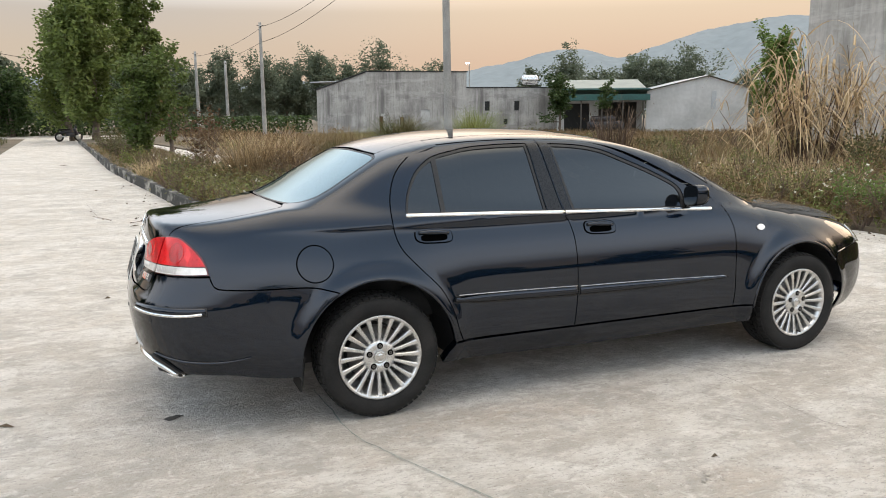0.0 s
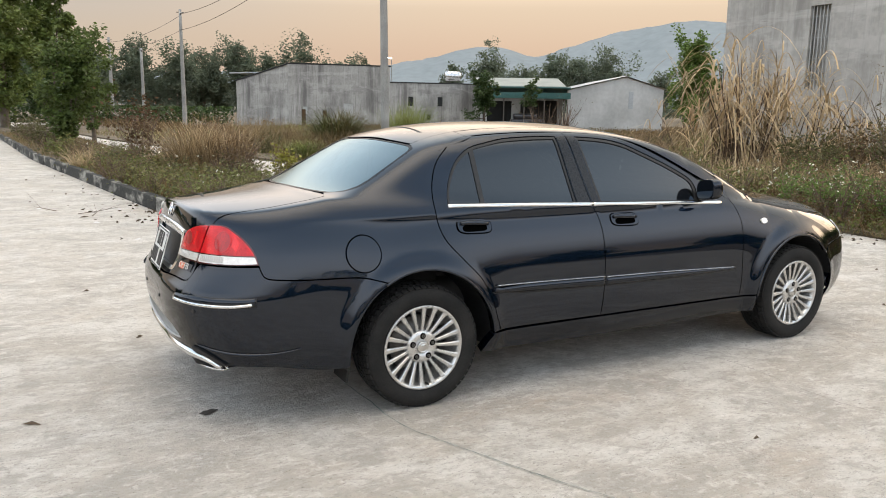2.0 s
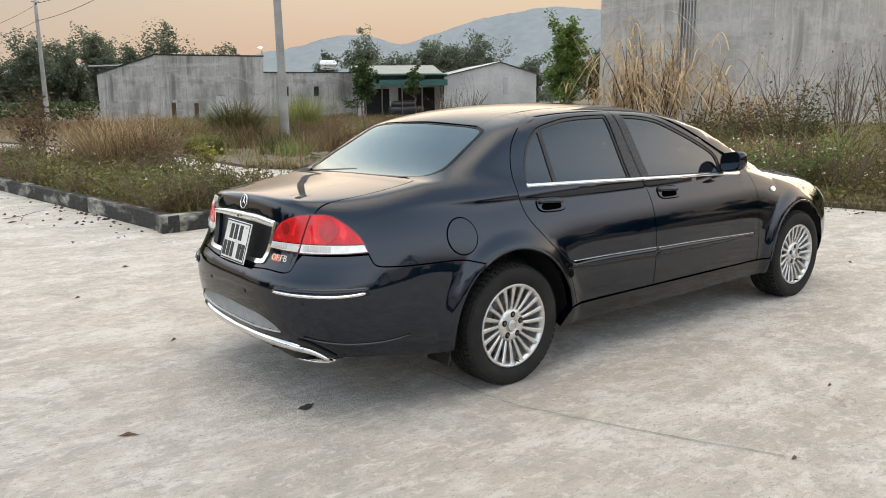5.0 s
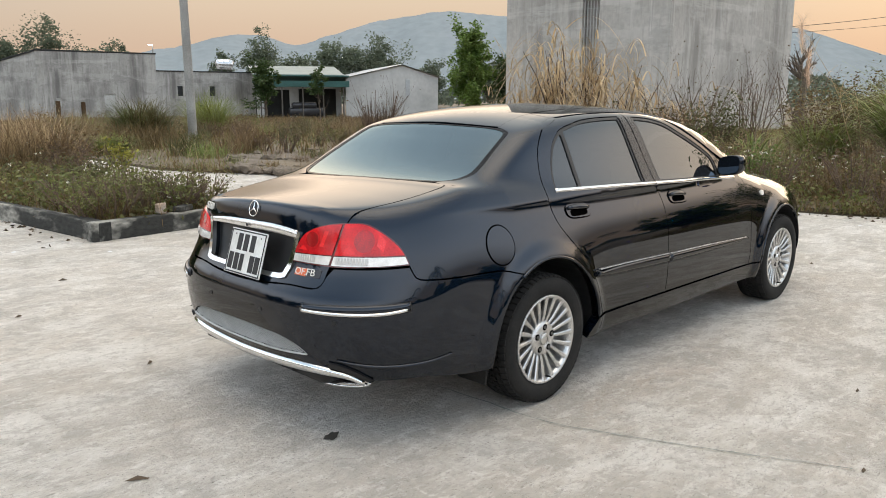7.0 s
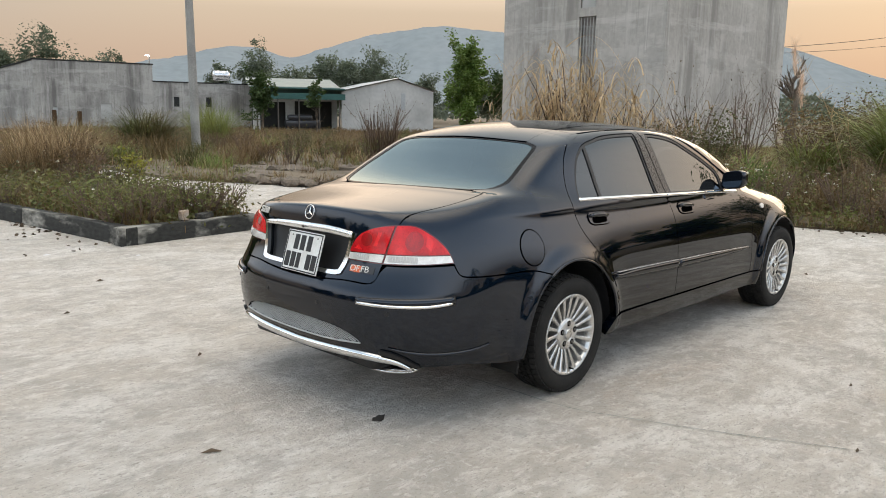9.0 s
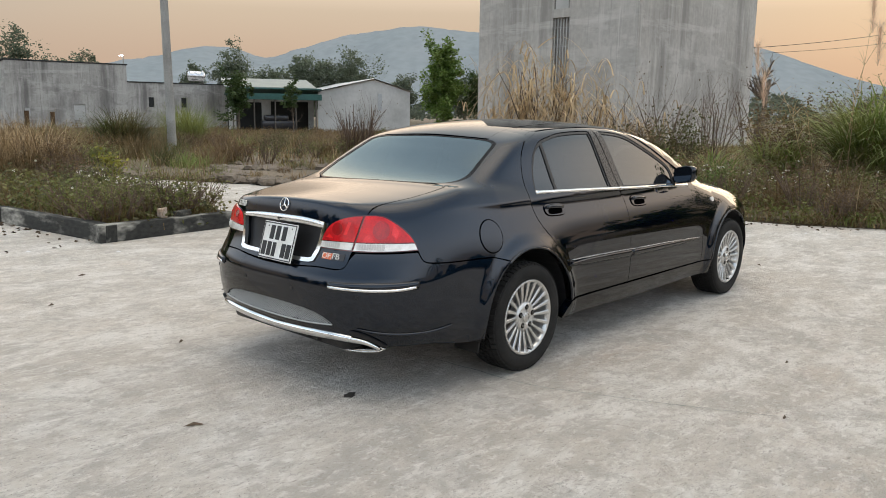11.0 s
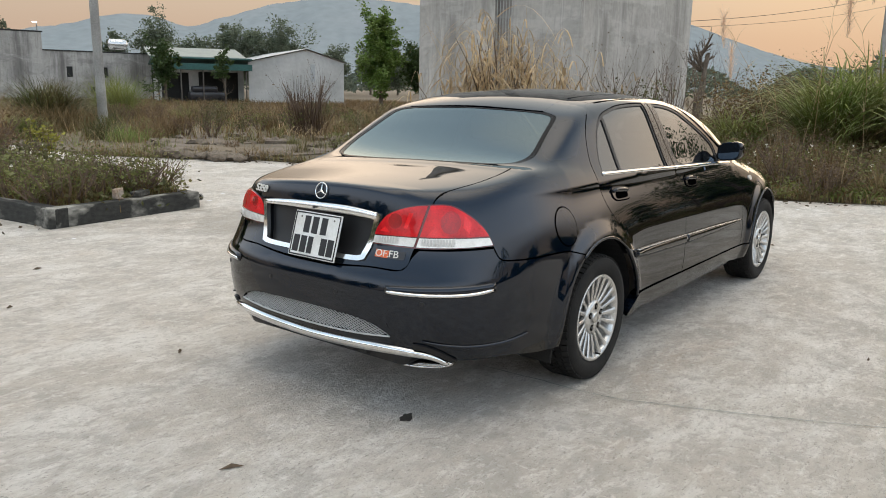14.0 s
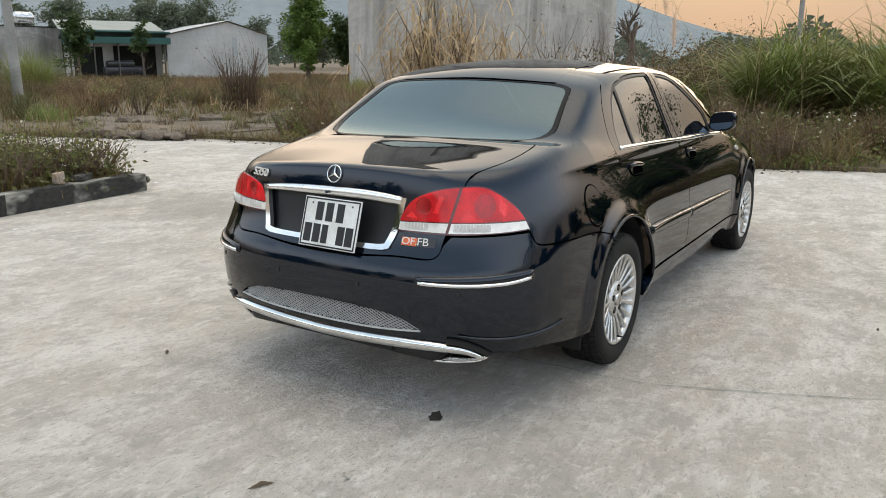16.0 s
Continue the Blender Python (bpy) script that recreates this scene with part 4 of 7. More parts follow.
def clump(at, r, n, height, width, lean, curl, mat, label, category="grass", rows=4, droop=0.0, name="grass_clump"):
    a, d = rng.random(n) * 2 * np.pi, r * np.sqrt(rng.random(n))
    p = np.c_[at[0] + d * np.cos(a), at[1] + d * np.sin(a), np.full(n, .03)]
    ob = blades(name, p, height * (.45 + .6 * rng.random(n)), width, lean, curl, M[mat], label, category, rows, "stuff", droop)
    return ob


def plume_reed(at, height, label):
    """One tall reed with a feathery head."""
    reed = empty("plume_reed", at)
    bm = bmesh.new()
    tips = []
    lean = (rng.normal() * .04, rng.normal() * .05, 1)
    limbs(bm, (0, 0, -.05), lean, height, .014, 0, tips, .3, 6, 0, 5)
    bent("stalk", bm, M["grass_tan"], reed)
    end = np.array(tips[-1])
    n = 190
    u = rng.random(n)
    p = end + np.c_[.12 * (1 - u) + .02 * rng.normal(size=n), .012 * rng.normal(size=n), (u - .8) * .62]
    hair = blades("plume", p, .30, .005, .30, .7, M["plume"], "", rows=3)
    hair.parent = reed
    tagged(hair, kind="stuff")
    blade_roots = np.repeat(np.array(tips)[1:5], 2, 0)
    b = blades("reed_leaf", blade_roots, .5, .014, .5, .6, M["grass_tan"], "", rows=4)
    b.parent = reed
    tagged(b, kind="stuff")
    return tagged(reed, label, "reed", "plumed reeds at the verge")


def reed_stand(at, height, canes, spread, label):
    """Stiff dark canes that fan out of one stool, each with long pale leaves that arch over and hang."""
    stand = empty("reed_stand", (at[0], at[1], .03))
    a, out = rng.random(canes) * 2 * np.pi, np.abs(rng.normal(0, spread, canes))
    foot = np.c_[np.cos(a), np.sin(a)] * (.10 + .30 * rng.random(canes))[:, None]
    tall = height * (.55 + .5 * rng.random(canes))
    way = np.c_[np.cos(a) * np.sin(out), np.sin(a) * np.sin(out), np.cos(out)]
    for dark in (True, False):
        bm = bmesh.new()
        for k in range(canes):
            if (k % 3 > 0) == dark:
                limbs(bm, (*foot[k], -.05), tuple(way[k]), tall[k] * (.9 if dark else 1.1), .024 if dark else .013, 0, [], .3, 4, 0, 5)
        bent("dark_cane" if dark else "pale_cane", bm, M["cane"] if dark else M["grass_tan"], stand, "", True)
    per = 7
    u = (.35 + .62 * rng.random((canes, per)))[..., None]
    p = (np.c_[foot, np.zeros(canes)][:, None] + way[:, None] * tall[:, None, None] * u).reshape(-1, 3)
    leaf = blades("reed_leaf", p, (.26 + .24 * rng.random(len(p))) * height, .038, .80, .60, M["grass_tan"], "", rows=8, droop=.95)
    leaf.parent = stand
    tagged(leaf, "long pale dead leaves", kind="stuff")
    return tagged(stand, label, "reeds", "dead reeds before the grey house")


def shrub(at, height, spread, leaf, material, label, n=900, stems=9, name="shrub", bark="bark_dry", depth=2, group=""):
    top = empty(name, at)
    bm = bmesh.new()
    tips = []
    for k in range(stems):
        a = 2 * math.pi * k / stems + rng.random()
        limbs(bm, (.05 * math.cos(a), .05 * math.sin(a), -.05), (math.cos(a) * spread, math.sin(a) * spread, 1), height * (.6 + .4 * rng.random()), .012 + height * .004, depth, tips, .5, 3, .25, 4)
    bent("branchwork", bm, M[bark], top)
    if n:
        t = np.array(tips)
        t = t[t[:, 2] > height * .25]
        p = t[rng.integers(0, len(t), n)] + rng.normal(0, height * .055, (n, 3))
        leaves("foliage", p, leaf, M[material], parent=top)
    return tagged(top, label, "shrub", group)


plant_weeds()
plant_grass()
shrub((.74, 14.6, .12), 1.42, .30, .085, "leaf_red", "dying shrub with rust-red leaves on the strip", 520, 12)
shrub((1.75, 9.9, .12), .85, .45, .05, "grass_brown", "tangled dead brown weed bush on the strip", 700, 22)
shrub((1.2, 11.6, .12), .75, .45, .05, "grass_brown", "tangled dead brown weed bush on the strip", 500, 18)
shrub((1.5, 8.4, .12), .55, .5, .04, "weed_dark", "small leafy weed bush on the strip", 700, 14)
shrub((1.45, 6.6, .12), .50, .55, .035, "weed_dark", "small wiry weed bush by the kerb end", 500, 16)
shrub((2.75, 10.35, .05), .65, .30, .07, "grass_yellow", "yellow-green weed growing by the lane", 420, 8)
shrub((10.9, 13.0, .05), 1.75, .38, .05, "grass_brown", "bush of bare reddish-brown canes in the field", 120, 34, depth=1)
shrub((8.6, 13.9, .05), .8, .5, .05, "weed_dark", "dusty low bush by the broken slabs", 500, 12)
for k, (x, y) in enumerate(scatter(ISLAND_NEAR, 20, 0)[:, :2]):
    clump((x, y), .22 + .15 * rng.random(), 150, .38 + .32 * rng.random(), .011, .36, .45, ("grass_tan", "grass_brown", "grass_dry")[k % 3], "dry tuft among the weeds on the strip")
clump((-.36, 13.9), .40, 620, .70, .013, .40, .5, "grass_tan", "pale dry grass tuft at the kerb")
clump((-.20, 14.5), .45, 420, .55, .013, .40, .5, "grass_green", "yellow-green grass tuft at the kerb")
for x, y, h in ((-.75, 17.5, .55), (-.6, 16.3, .4), (-1.0, 21.5, .8), (-1.25, 24.5, .9), (-1.5, 28.0, 1.0), (-.6, 23.0, .7)):
    shrub((x, y, .12), h, .6, .06, "weed_dark" if y > 20 else "weed", "dusty green bush under the young trees", 650, 12, group="bushes under the young trees")
clump((1.45, 10.8), .60, 700, 1.5, .013, .28, .40, "grass_tan", "pale dry grass standing on the strip")
clump((1.45, 10.6), .62, 900, 1.5, .012, .28, .40, "grass_rust", "dry grass tangled with dead stalks on the strip")
clump((1.2, 11.9), .6, 600, 1.05, .012, .36, .5, "grass_rust", "dry grass tangled with dead stalks on the strip")
for x, y, h in ((1.40, 10.5, 1.15), (1.62, 11.0, 1.25), (1.25, 11.2, 1.1), (1.75, 10.2, 1.0)):
    clump((x, y), .26, 34, h, .017, .20, .12, "cane", "dark dead stems standing in the dry grass", rows=3, name="stem_clump")
clump((1.0, 12.4), .35, 260, .75, .012, .38, .5, "grass_tan", "pale dry grass on the strip")
clump((7.3, 19.4), .50, 1500, 2.25, .022, .34, .60, "weed_dark", "rounded dark green grass bush in the field", droop=.2)
clump((7.1, 19.6), .45, 300, 2.0, .018, .38, .65, "grass_green", "rounded dark green grass bush in the field", droop=.2)
clump((5.25, 16.7), .42, 800, .95, .016, .48, .7, "grass_green", "bright green grass tussock beside the lane", droop=.2)
clump((7.4, 24.5), .7, 700, 1.1, .018, .4, .6, "grass_green", "bright green grass tussock in the field")
clump((12.0, 24.0), .6, 1100, 2.1, .018, .34, .55, "grass_green", "green grass tussock near the pole")
clump((5.6, 21.5), 1.2, 1300, 1.25, .018, .33, .45, "grass_rust", "rust-brown dead grass bush in the field")
clump((6.6, 18.4), 1.1, 1600, .95, .016, .35, .4, "grass_dry", "dry grass bush in the field")
for x, y, h, n, spread in ((12.4, 7.9, 3.0, 34, .45), (12.2, 8.8, 2.2, 14, .55), (13.2, 8.6, 3.1, 26, .22), (14.2, 8.0, 2.8, 30, .55), (15.2, 7.3, 2.3, 14, .6)):
    reed_stand((x, y), h, n, spread, "stand of dead reeds with dark canes and pale arching leaves")
straw = [(8.6, 3.0), (8.2, 6.2), (10.2, 9.2), (14.2, 9.6), (16.2, 6.6), (14.0, 3.6), (11.0, 2.4)]
p = scatter(straw, 7000, .07, .8)
blades("fallen_straw", p, .25 + .55 * rng.random(len(p)), .014, 1.25, .25, M["grass_tan"], "pale fallen straw lying round the reeds")
p = scatter(straw, 4000, .06, .8)
blades("fallen_straw", p, .20 + .45 * rng.random(len(p)), .012, 1.25, .25, M["grass_rust"], "rust-brown fallen stalks lying round the reeds")
clump((10.9, 13.0), .45, 150, 1.75, .020, .34, .06, "cane", "fan of bare reddish-brown canes in the field", rows=3, name="cane_clump")
clump((10.7, 12.7), .9, 60, 1.1, .018, .8, .6, "grass_tan", "pale leaves hanging from the bare canes", rows=5, droop=.5)
for k, (x, y) in enumerate(scatter(BARE, 34, 0)[:, :2]):
    clump((x, y), .12 + .18 * rng.random(), 70, .20 + .28 * rng.random(), .010, .55, .5, ("grass_dry", "weed", "grass_brown", "weed_dark")[k % 4], "low weed tuft on the broken concrete")
for k, (x, y) in enumerate(scatter([(7.5, 16), (5.0, 24), (5.5, 38), (24, 52), (46, 44), (40, 26), (24, 16)], 85, 0)[:, :2]):
    shrub((x, y, float(sag(x, y))), .45 + .75 * rng.random() ** 2, .55, .085, ("weed_dark", "weed_brown", "weed", "grass_brown", "weed_dark", "grass_rust")[k % 6], "scrubby weed bush far out in the field", 300, 9, depth=1, group="scrub far out in the field")
for x, y in scatter([(7.6, 6.5), (6.8, 8.2), (11.5, 10), (8.5, 15), (5.2, 16), (4.6, 22), (10, 30), (22, 24), (18, 9)], 44, 0)[:, :2]:
    shrub((x, y, .05), .40 + .40 * rng.random(), .55, .045, ("weed_dark", "weed_brown", "weed", "weed_brown")[int(rng.random() * 4)], "dusty low weed bush in the field", 420, 10, group="weed bushes in the field")
for x, y, h in ((15.3, 6.1, 2.2), (16.4, 5.2, 2.1), (17.4, 4.6, 2.4), (18.8, 6.4, 2.5), (16.0, 7.2, 2.0)):
    shrub((x, y, .05), h, .35, .05, "grass_brown", "leafless dark twiggy bush before the grey wall", 60, 7, group="bare bushes before the grey wall")
for x, y, h, m in ((16.5, 3.2, 1.3, "weed_brown"), (18.5, 2.2, 1.5, "weed_brown"), (20.5, 3.5, 1.4, "weed_dark"), (14.6, 3.0, 1.1, "weed_brown"), (22.5, 1.0, 1.5, "weed_dark"), (17.0, -.5, 1.5, "weed_brown"), (25, 4.5, 1.7, "weed_dark"), (12.9, 4.6, 1.0, "weed_dark"), (15.5, .8, 1.3, "weed_brown"), (19.5, -2.2, 1.6, "weed_brown"), (24, -3, 1.6, "weed_dark"), (28, 3, 1.8, "weed_dark"), (13.8, 6.2, .9, "weed_brown"), (11.8, 5.8, .8, "weed_dark")):
    shrub((x, y, .05), h * 1.3, .55, .065, m, "tangled brownish bush at the field edge", 1900, 16, group="brown bushes at the field edge")
for x, y in scatter(ISLAND_NEAR, 26, 0)[:, :2]:
    shrub((x, y, .13), .38 + .26 * rng.random(), .6, .030, "weed_brown" if rng.random() < .4 else "weed", "wiry low bush of small leaves on the strip", 420, 11, group="low bushes on the strip")
for x, y in ((.55, 5.35), (.95, 5.5), (1.35, 5.45), (1.7, 5.6), (.4, 6.1), (1.1, 6.2)):
    shrub((x, y, .13), .50 + .12 * rng.random(), .65, .030, "weed", "wiry low bush leaning over the kerb end", 480, 13, group="low bushes on the strip")
for k, (x, y) in enumerate(scatter([(7.7, 5.5), (6.6, 8.2), (5.0, 12.4), (4.8, 16), (4, 22), (10, 30), (24, 26), (20, 8), (12, 5)], 80, 0)[:, :2]):
    if within(np.array(BARE), np.array([[x, y]]))[0]:
        continue
    mat = ("grass_rust", "grass_dry", "weed_dark", "grass_brown", "grass_green", "grass_dry", "weed_brown")[k % 7]
    clump((x, y), .25 + .35 * rng.random(), 260, .50 + .50 * rng.random(), .013, .40, .50, mat, "uncut tussock of dry and green grass in the field")
for x, y, h, n in ((13.6, .9, 3.0, 1100), (14.6, .2, 3.3, 1000), (14.2, -.9, 3.1, 700), (13.9, 2.7, 1.7, 420), (15.2, -1.6, 3.4, 900), (13.0, -1.5, 2.9, 800), (12.2, 3.4, 1.2, 260)):
    clump((x, y), .40, int(n * .62), h * 1.18, .036, .30, .75, "grass_green", "tall arching green grass clump at the verge", rows=6, droop=.25)
    clump((x + .3, y - .2), .7, n // 3, h * .9, .020, .35, .7, "grass_dry", "dry blades in the tall green grass", rows=6, droop=.3)
for x, y in scatter(VERGE, 34, 0)[:, :2]:
    shrub((x, y, .06), .40 + .45 * rng.random(), .55, .034, ("weed_brown", "weed", "weed_brown")[int(rng.random() * 3)], "wiry weed bush with small leaves along the verge", 520, 11, group="weed bushes along the verge")
for x, y in scatter(VERGE, 26, 0)[:, :2]:
    clump((x, y), .25, 130, .55 + .5 * rng.random(), .012, .38, .45, ("grass_brown", "grass_dry", "weed_brown")[int(rng.random() * 3)], "loose tuft of mixed grass along the verge")
for x, y, h in ((7.75, 2.35, .80), (8.15, 1.75, .70), (7.9, 3.0, .62)):
    shrub((x, y, .05), h, .50, .040, "weed_green", "leafy green weed bush with white flowers", 1200, 14)
    at = np.c_[x + rng.normal(0, .30, 24), y + rng.normal(0, .30, 24), h * (.45 + .6 * rng.random(24))]
    leaves("flowers", np.repeat(at, 4, 0) + rng.normal(0, .010, (96, 3)), .030, M["flower"], "small white flowers on a weed bush", "flowers", "stuff", flat=.3)
for x, y, h in ((12.5, 1.70, 3.05), (12.5, 1.58, 2.5), (12.6, 1.22, 3.8), (12.5, .98, 3.7), (12.7, .15, 3.1), (13.4, -.7, 3.4)):
    plume_reed((x, y, .05), h, "tall dry reed with a feathery tan plume")

# ---- trees ----
tree((-2.2, 42.5, 0), 10.2, 3.0, .05, .22, "leaf_road", "large dark green roadside tree with dense low crown", 30000, 110, narrow=1.25, lump=.13)
tree((.4, 47.0, 0), 11.2, 1.8, 2.5, .22, "leaf_road", "large dark green roadside tree with dense crown", 14000, 40)
tree((-3.6, 47.0, 0), 7.6, 2.4, .6, .22, "leaf_road", "dark green roadside tree with low crown", 9000, 30)
tree((-.35, 20.4, .1), 3.5, 1.05, .1, .12, "leaf_young", "young dark green tree on the planting strip", 7000, 44, narrow=.8, lump=.15)
tree((.7, 26.0, .1), 4.3, 1.1, .4, .13, "leaf_young", "young green tree on the planting strip", 4000, 22, narrow=.6)
for x, y, h in ((-4.5, 58.0, 4.5), (-8.0, 59.0, 5.2), (-11.5, 57.5, 4.2), (-15.0, 58.5, 5.0), (0.5, 58.5, 5.0)):
    tree((x, y, 0), h, 2.3, .1, .26, "leaf_dark", "dark bushy tree at the end of the road", 5000, 34, group="trees at the road end")
tree((43.2, 39.4, 0), 7.8, 2.2, .1, .22, "leaf_mid", "conical green tree beside the warehouse", 14000, 70, narrow=1.35, lump=.15)
tree((45.8, 37.4, 0), 4.8, 1.9, .5, .26, "leaf_dark", "low green tree beside the warehouse", 4500, 22)
tree((31.3, 43.2, 0), 3.9, .9, 1.6, .16, "leaf_dark", "slim young tree before the warehouse", 1500, 20, lump=.15)
tree((35.0, 56.0, 0), 5.4, 1.6, .5, .22, "leaf_dark", "dark bushy tree beside the green canopy", 4500, 40, lump=.15)
row = [(8.5, 104, 8.5), (13.5, 106, 9.5), (18, 108, 10), (22.5, 107, 9.5), (27, 108, 11), (3, 100, 9), (0, 92, 8.5), (-17, 72, 9), (-12, 80, 8), (-9, 66, 7.5), (6, 96, 9.5), (11, 99, 11), (16, 98, 10.5), (20, 102, 11), (24.5, 100, 12), (29, 103, 10), (33, 100, 13.5), (37, 98, 9.5), (41, 99, 10), (52, 93, 9), (57, 92, 13), (60, 95, 9), (62, 84, 10.5), (66, 83, 10), (69, 81, 11.5), (72, 84, 9), (55, 80, 8), (80, 82, 8), (86, 80, 10), (90, 78, 8), (94, 74, 8.5), (99, 72, 8)]
for k, (x, y, h) in enumerate(row):
    tree((x, y, 0), h * .88, h * (.26 + .13 * rng.random()), h * .05, .30, "leaf_far_haze", "hazy dark green tree in the distant row", 7600, 60, narrow=.8 + .8 * rng.random(), lump=.15, group="trees in the distant row")
back = []
for k in range(52000):
    a = rng.random() * radians(190) - radians(60)
    r = 150 + 70 * rng.random()
    h = 5.5 + 2.5 * math.sin(a * 23) + 1.5 * math.sin(a * 61 + 1)
    back.append((r * math.sin(a), r * math.cos(a), h * rng.random() ** .75))
leaves("far_woods", np.array(back), 1.15, M["leaf_wood_haze"], "distant hazy woods along the horizon", "woods", "stuff")
dead = empty("dead_tree", (38.2, 12.35, 0))
dead.scale = (1.25, 1.25, 1.42)
bm = bmesh.new()
limbs(bm, (0, 0, -.1), (.03, .05, 1), 2.5, .26, 0, [], 1.0, 4, .0)
for k in range(11):
    a = 2 * math.pi * k / 11 + rng.random() * .4
    limbs(bm, (.03, .06, 1.7 + .7 * rng.random()), (math.cos(a), math.sin(a), .5 + .9 * rng.random()), .55 + .5 * rng.random(), .075, 2, [], .7, 3, .25, 5)
bent("trunk", bm, M["bark"], dead)
tagged(dead, "leafless dead tree beside the grey building", "tree")


# ---- poles and wires ----
def pole(at, height, r0, r1, label, lean=(0, 0)):
    ob = empty("utility_pole", at)
    bm = bmesh.new()
    n, rings = 16, []
    for u in np.linspace(0, 1, 7):
        r = r0 + (r1 - r0) * u
        rings.append([bm.verts.new((r * math.cos(a) + lean[0] * u * height, r * math.sin(a) + lean[1] * u * height, -.2 + u * (height + .2))) for a in np.linspace(0, 2 * math.pi, n, endpoint=False)])
    for q0, q1 in zip(rings, rings[1:]):
        for i in range(n):
            bm.faces.new((q0[i], q0[(i + 1) % n], q1[(i + 1) % n], q1[i]))
    bm.faces.new(rings[-1])
    bent("post", bm, M["pole_concrete"], ob, "", True)
    bm = bmesh.new()
    block(bm, (.10, .10, .12), (lean[0] * height * .97, lean[1] * height * .97 - r1, height * .96), .02)
    block(bm, (.5, .05, .05), (lean[0] * height * .98, lean[1] * height * .98, height - .2), .01)
    bent("bracket", bm, M["steel_dark"], ob)
    return tagged(ob, label, "utility pole", "utility poles")


def cable(a, b, sag, r, label="sagging black overhead power cable"):
    bm = bmesh.new()
    a, b = Vector(a), Vector(b)
    ring = None
    for u in np.linspace(0, 1, 22):
        p = a.lerp(b, u) - Vector((0, 0, sag * 4 * u * (1 - u)))
        now = [bm.verts.new(p + Vector((0, r * math.cos(t), r * math.sin(t)))) for t in (0, 2.1, 4.2)]
        if ring:
            for i in range(3):
                bm.faces.new((ring[i], ring[(i + 1) % 3], now[(i + 1) % 3], now[i]))
        ring = now
    tagged(bent("cable", bm, M["wire"]), label, "cable", "overhead cables")


pole((9.1, 19.8, 0), 8.9, .142, .10, "tall round grey concrete utility pole in the field", (-.012, .004))
pole((9.0, 54.6, 0), 8.0, .17, .10, "tall grey concrete utility pole by the trees")
pole((5.8, 70.0, 0), 7.0, .16, .11, "grey concrete utility pole before the woods")
pole((8.3, 69.5, 0), 6.2, .16, .11, "grey concrete utility pole before the woods")
pole((44.1, 4.9, 0), 7.6, .17, .11, "grey concrete utility pole beyond the tall grass", (.008, .006))
pole((-8.6, 53.5, 0), 6.5, .15, .10, "grey concrete utility pole past the road end")
cable((9.0, 19.8, 8.7), (9.0, 54.6, 7.7), .8, .016)
cable((9.0, 19.8, 8.1), (9.0, 54.6, 6.6), .7, .016)
cable((9.0, 54.6, 7.6), (5.8, 70, 6.6), .4, .016)
cable((9.0, 54.6, 6.6), (5.8, 70, 6.0), .4, .016)
cable((45.7, 18.5, 5.6), (101, 14.1, 12.5), .5, .022)
cable((45.7, 18.5, 5.3), (101, 14.0, 11.3), .5, .016)
cable((-8.6, 53.5, 6.2), (-30, 50, 6.2), .6, .02)
cable((-8.6, 53.5, 5.6), (5.8, 70, 5.8), .6, .02)


# ---- houses ----
def wall_with_holes(name, a, b, height, thick, holes, material, parent, label=""):
    """A wall from a to b in plan, with rectangular openings (along, up, width, height) right through."""
    d = np.array(b, float) - np.array(a, float)
    length = np.hypot(*d)
    us = sorted({0.0, length, *[h[0] for h in holes], *[h[0] + h[2] for h in holes]})
    zs = sorted({0.0, height, *[h[1] for h in holes], *[h[1] + h[3] for h in holes]})
    bm = bmesh.new()
    for u0, u1 in zip(us, us[1:]):
        for z0, z1 in zip(zs, zs[1:]):
            c = ((u0 + u1) / 2, (z0 + z1) / 2)
            if any(h[0] < c[0] < h[0] + h[2] and h[1] < c[1] < h[1] + h[3] for h in holes):
                continue
            bmesh.ops.create_cube(bm, size=1, matrix=Matrix.Translation((c[0], thick / 2, c[1])) @ Matrix.Diagonal((u1 - u0, thick, z1 - z0, 1)))
    bmesh.ops.remove_doubles(bm, verts=bm.verts, dist=1e-4)
    ob = bent(name, bm, material, parent, label)
    ob.matrix_local = pose(a[0], a[1], 0, 0, 0, math.degrees(math.atan2(d[1], d[0])))
    return ob


def slab_part(name, size, at, material, parent, turn=(0, 0, 0), bevel=.02, label=""):
    ob = bent(name, block(bmesh.new(), size, (0, 0, 0), bevel), material, parent, label)
    ob.matrix_local = pose(*at, *turn)
    return ob


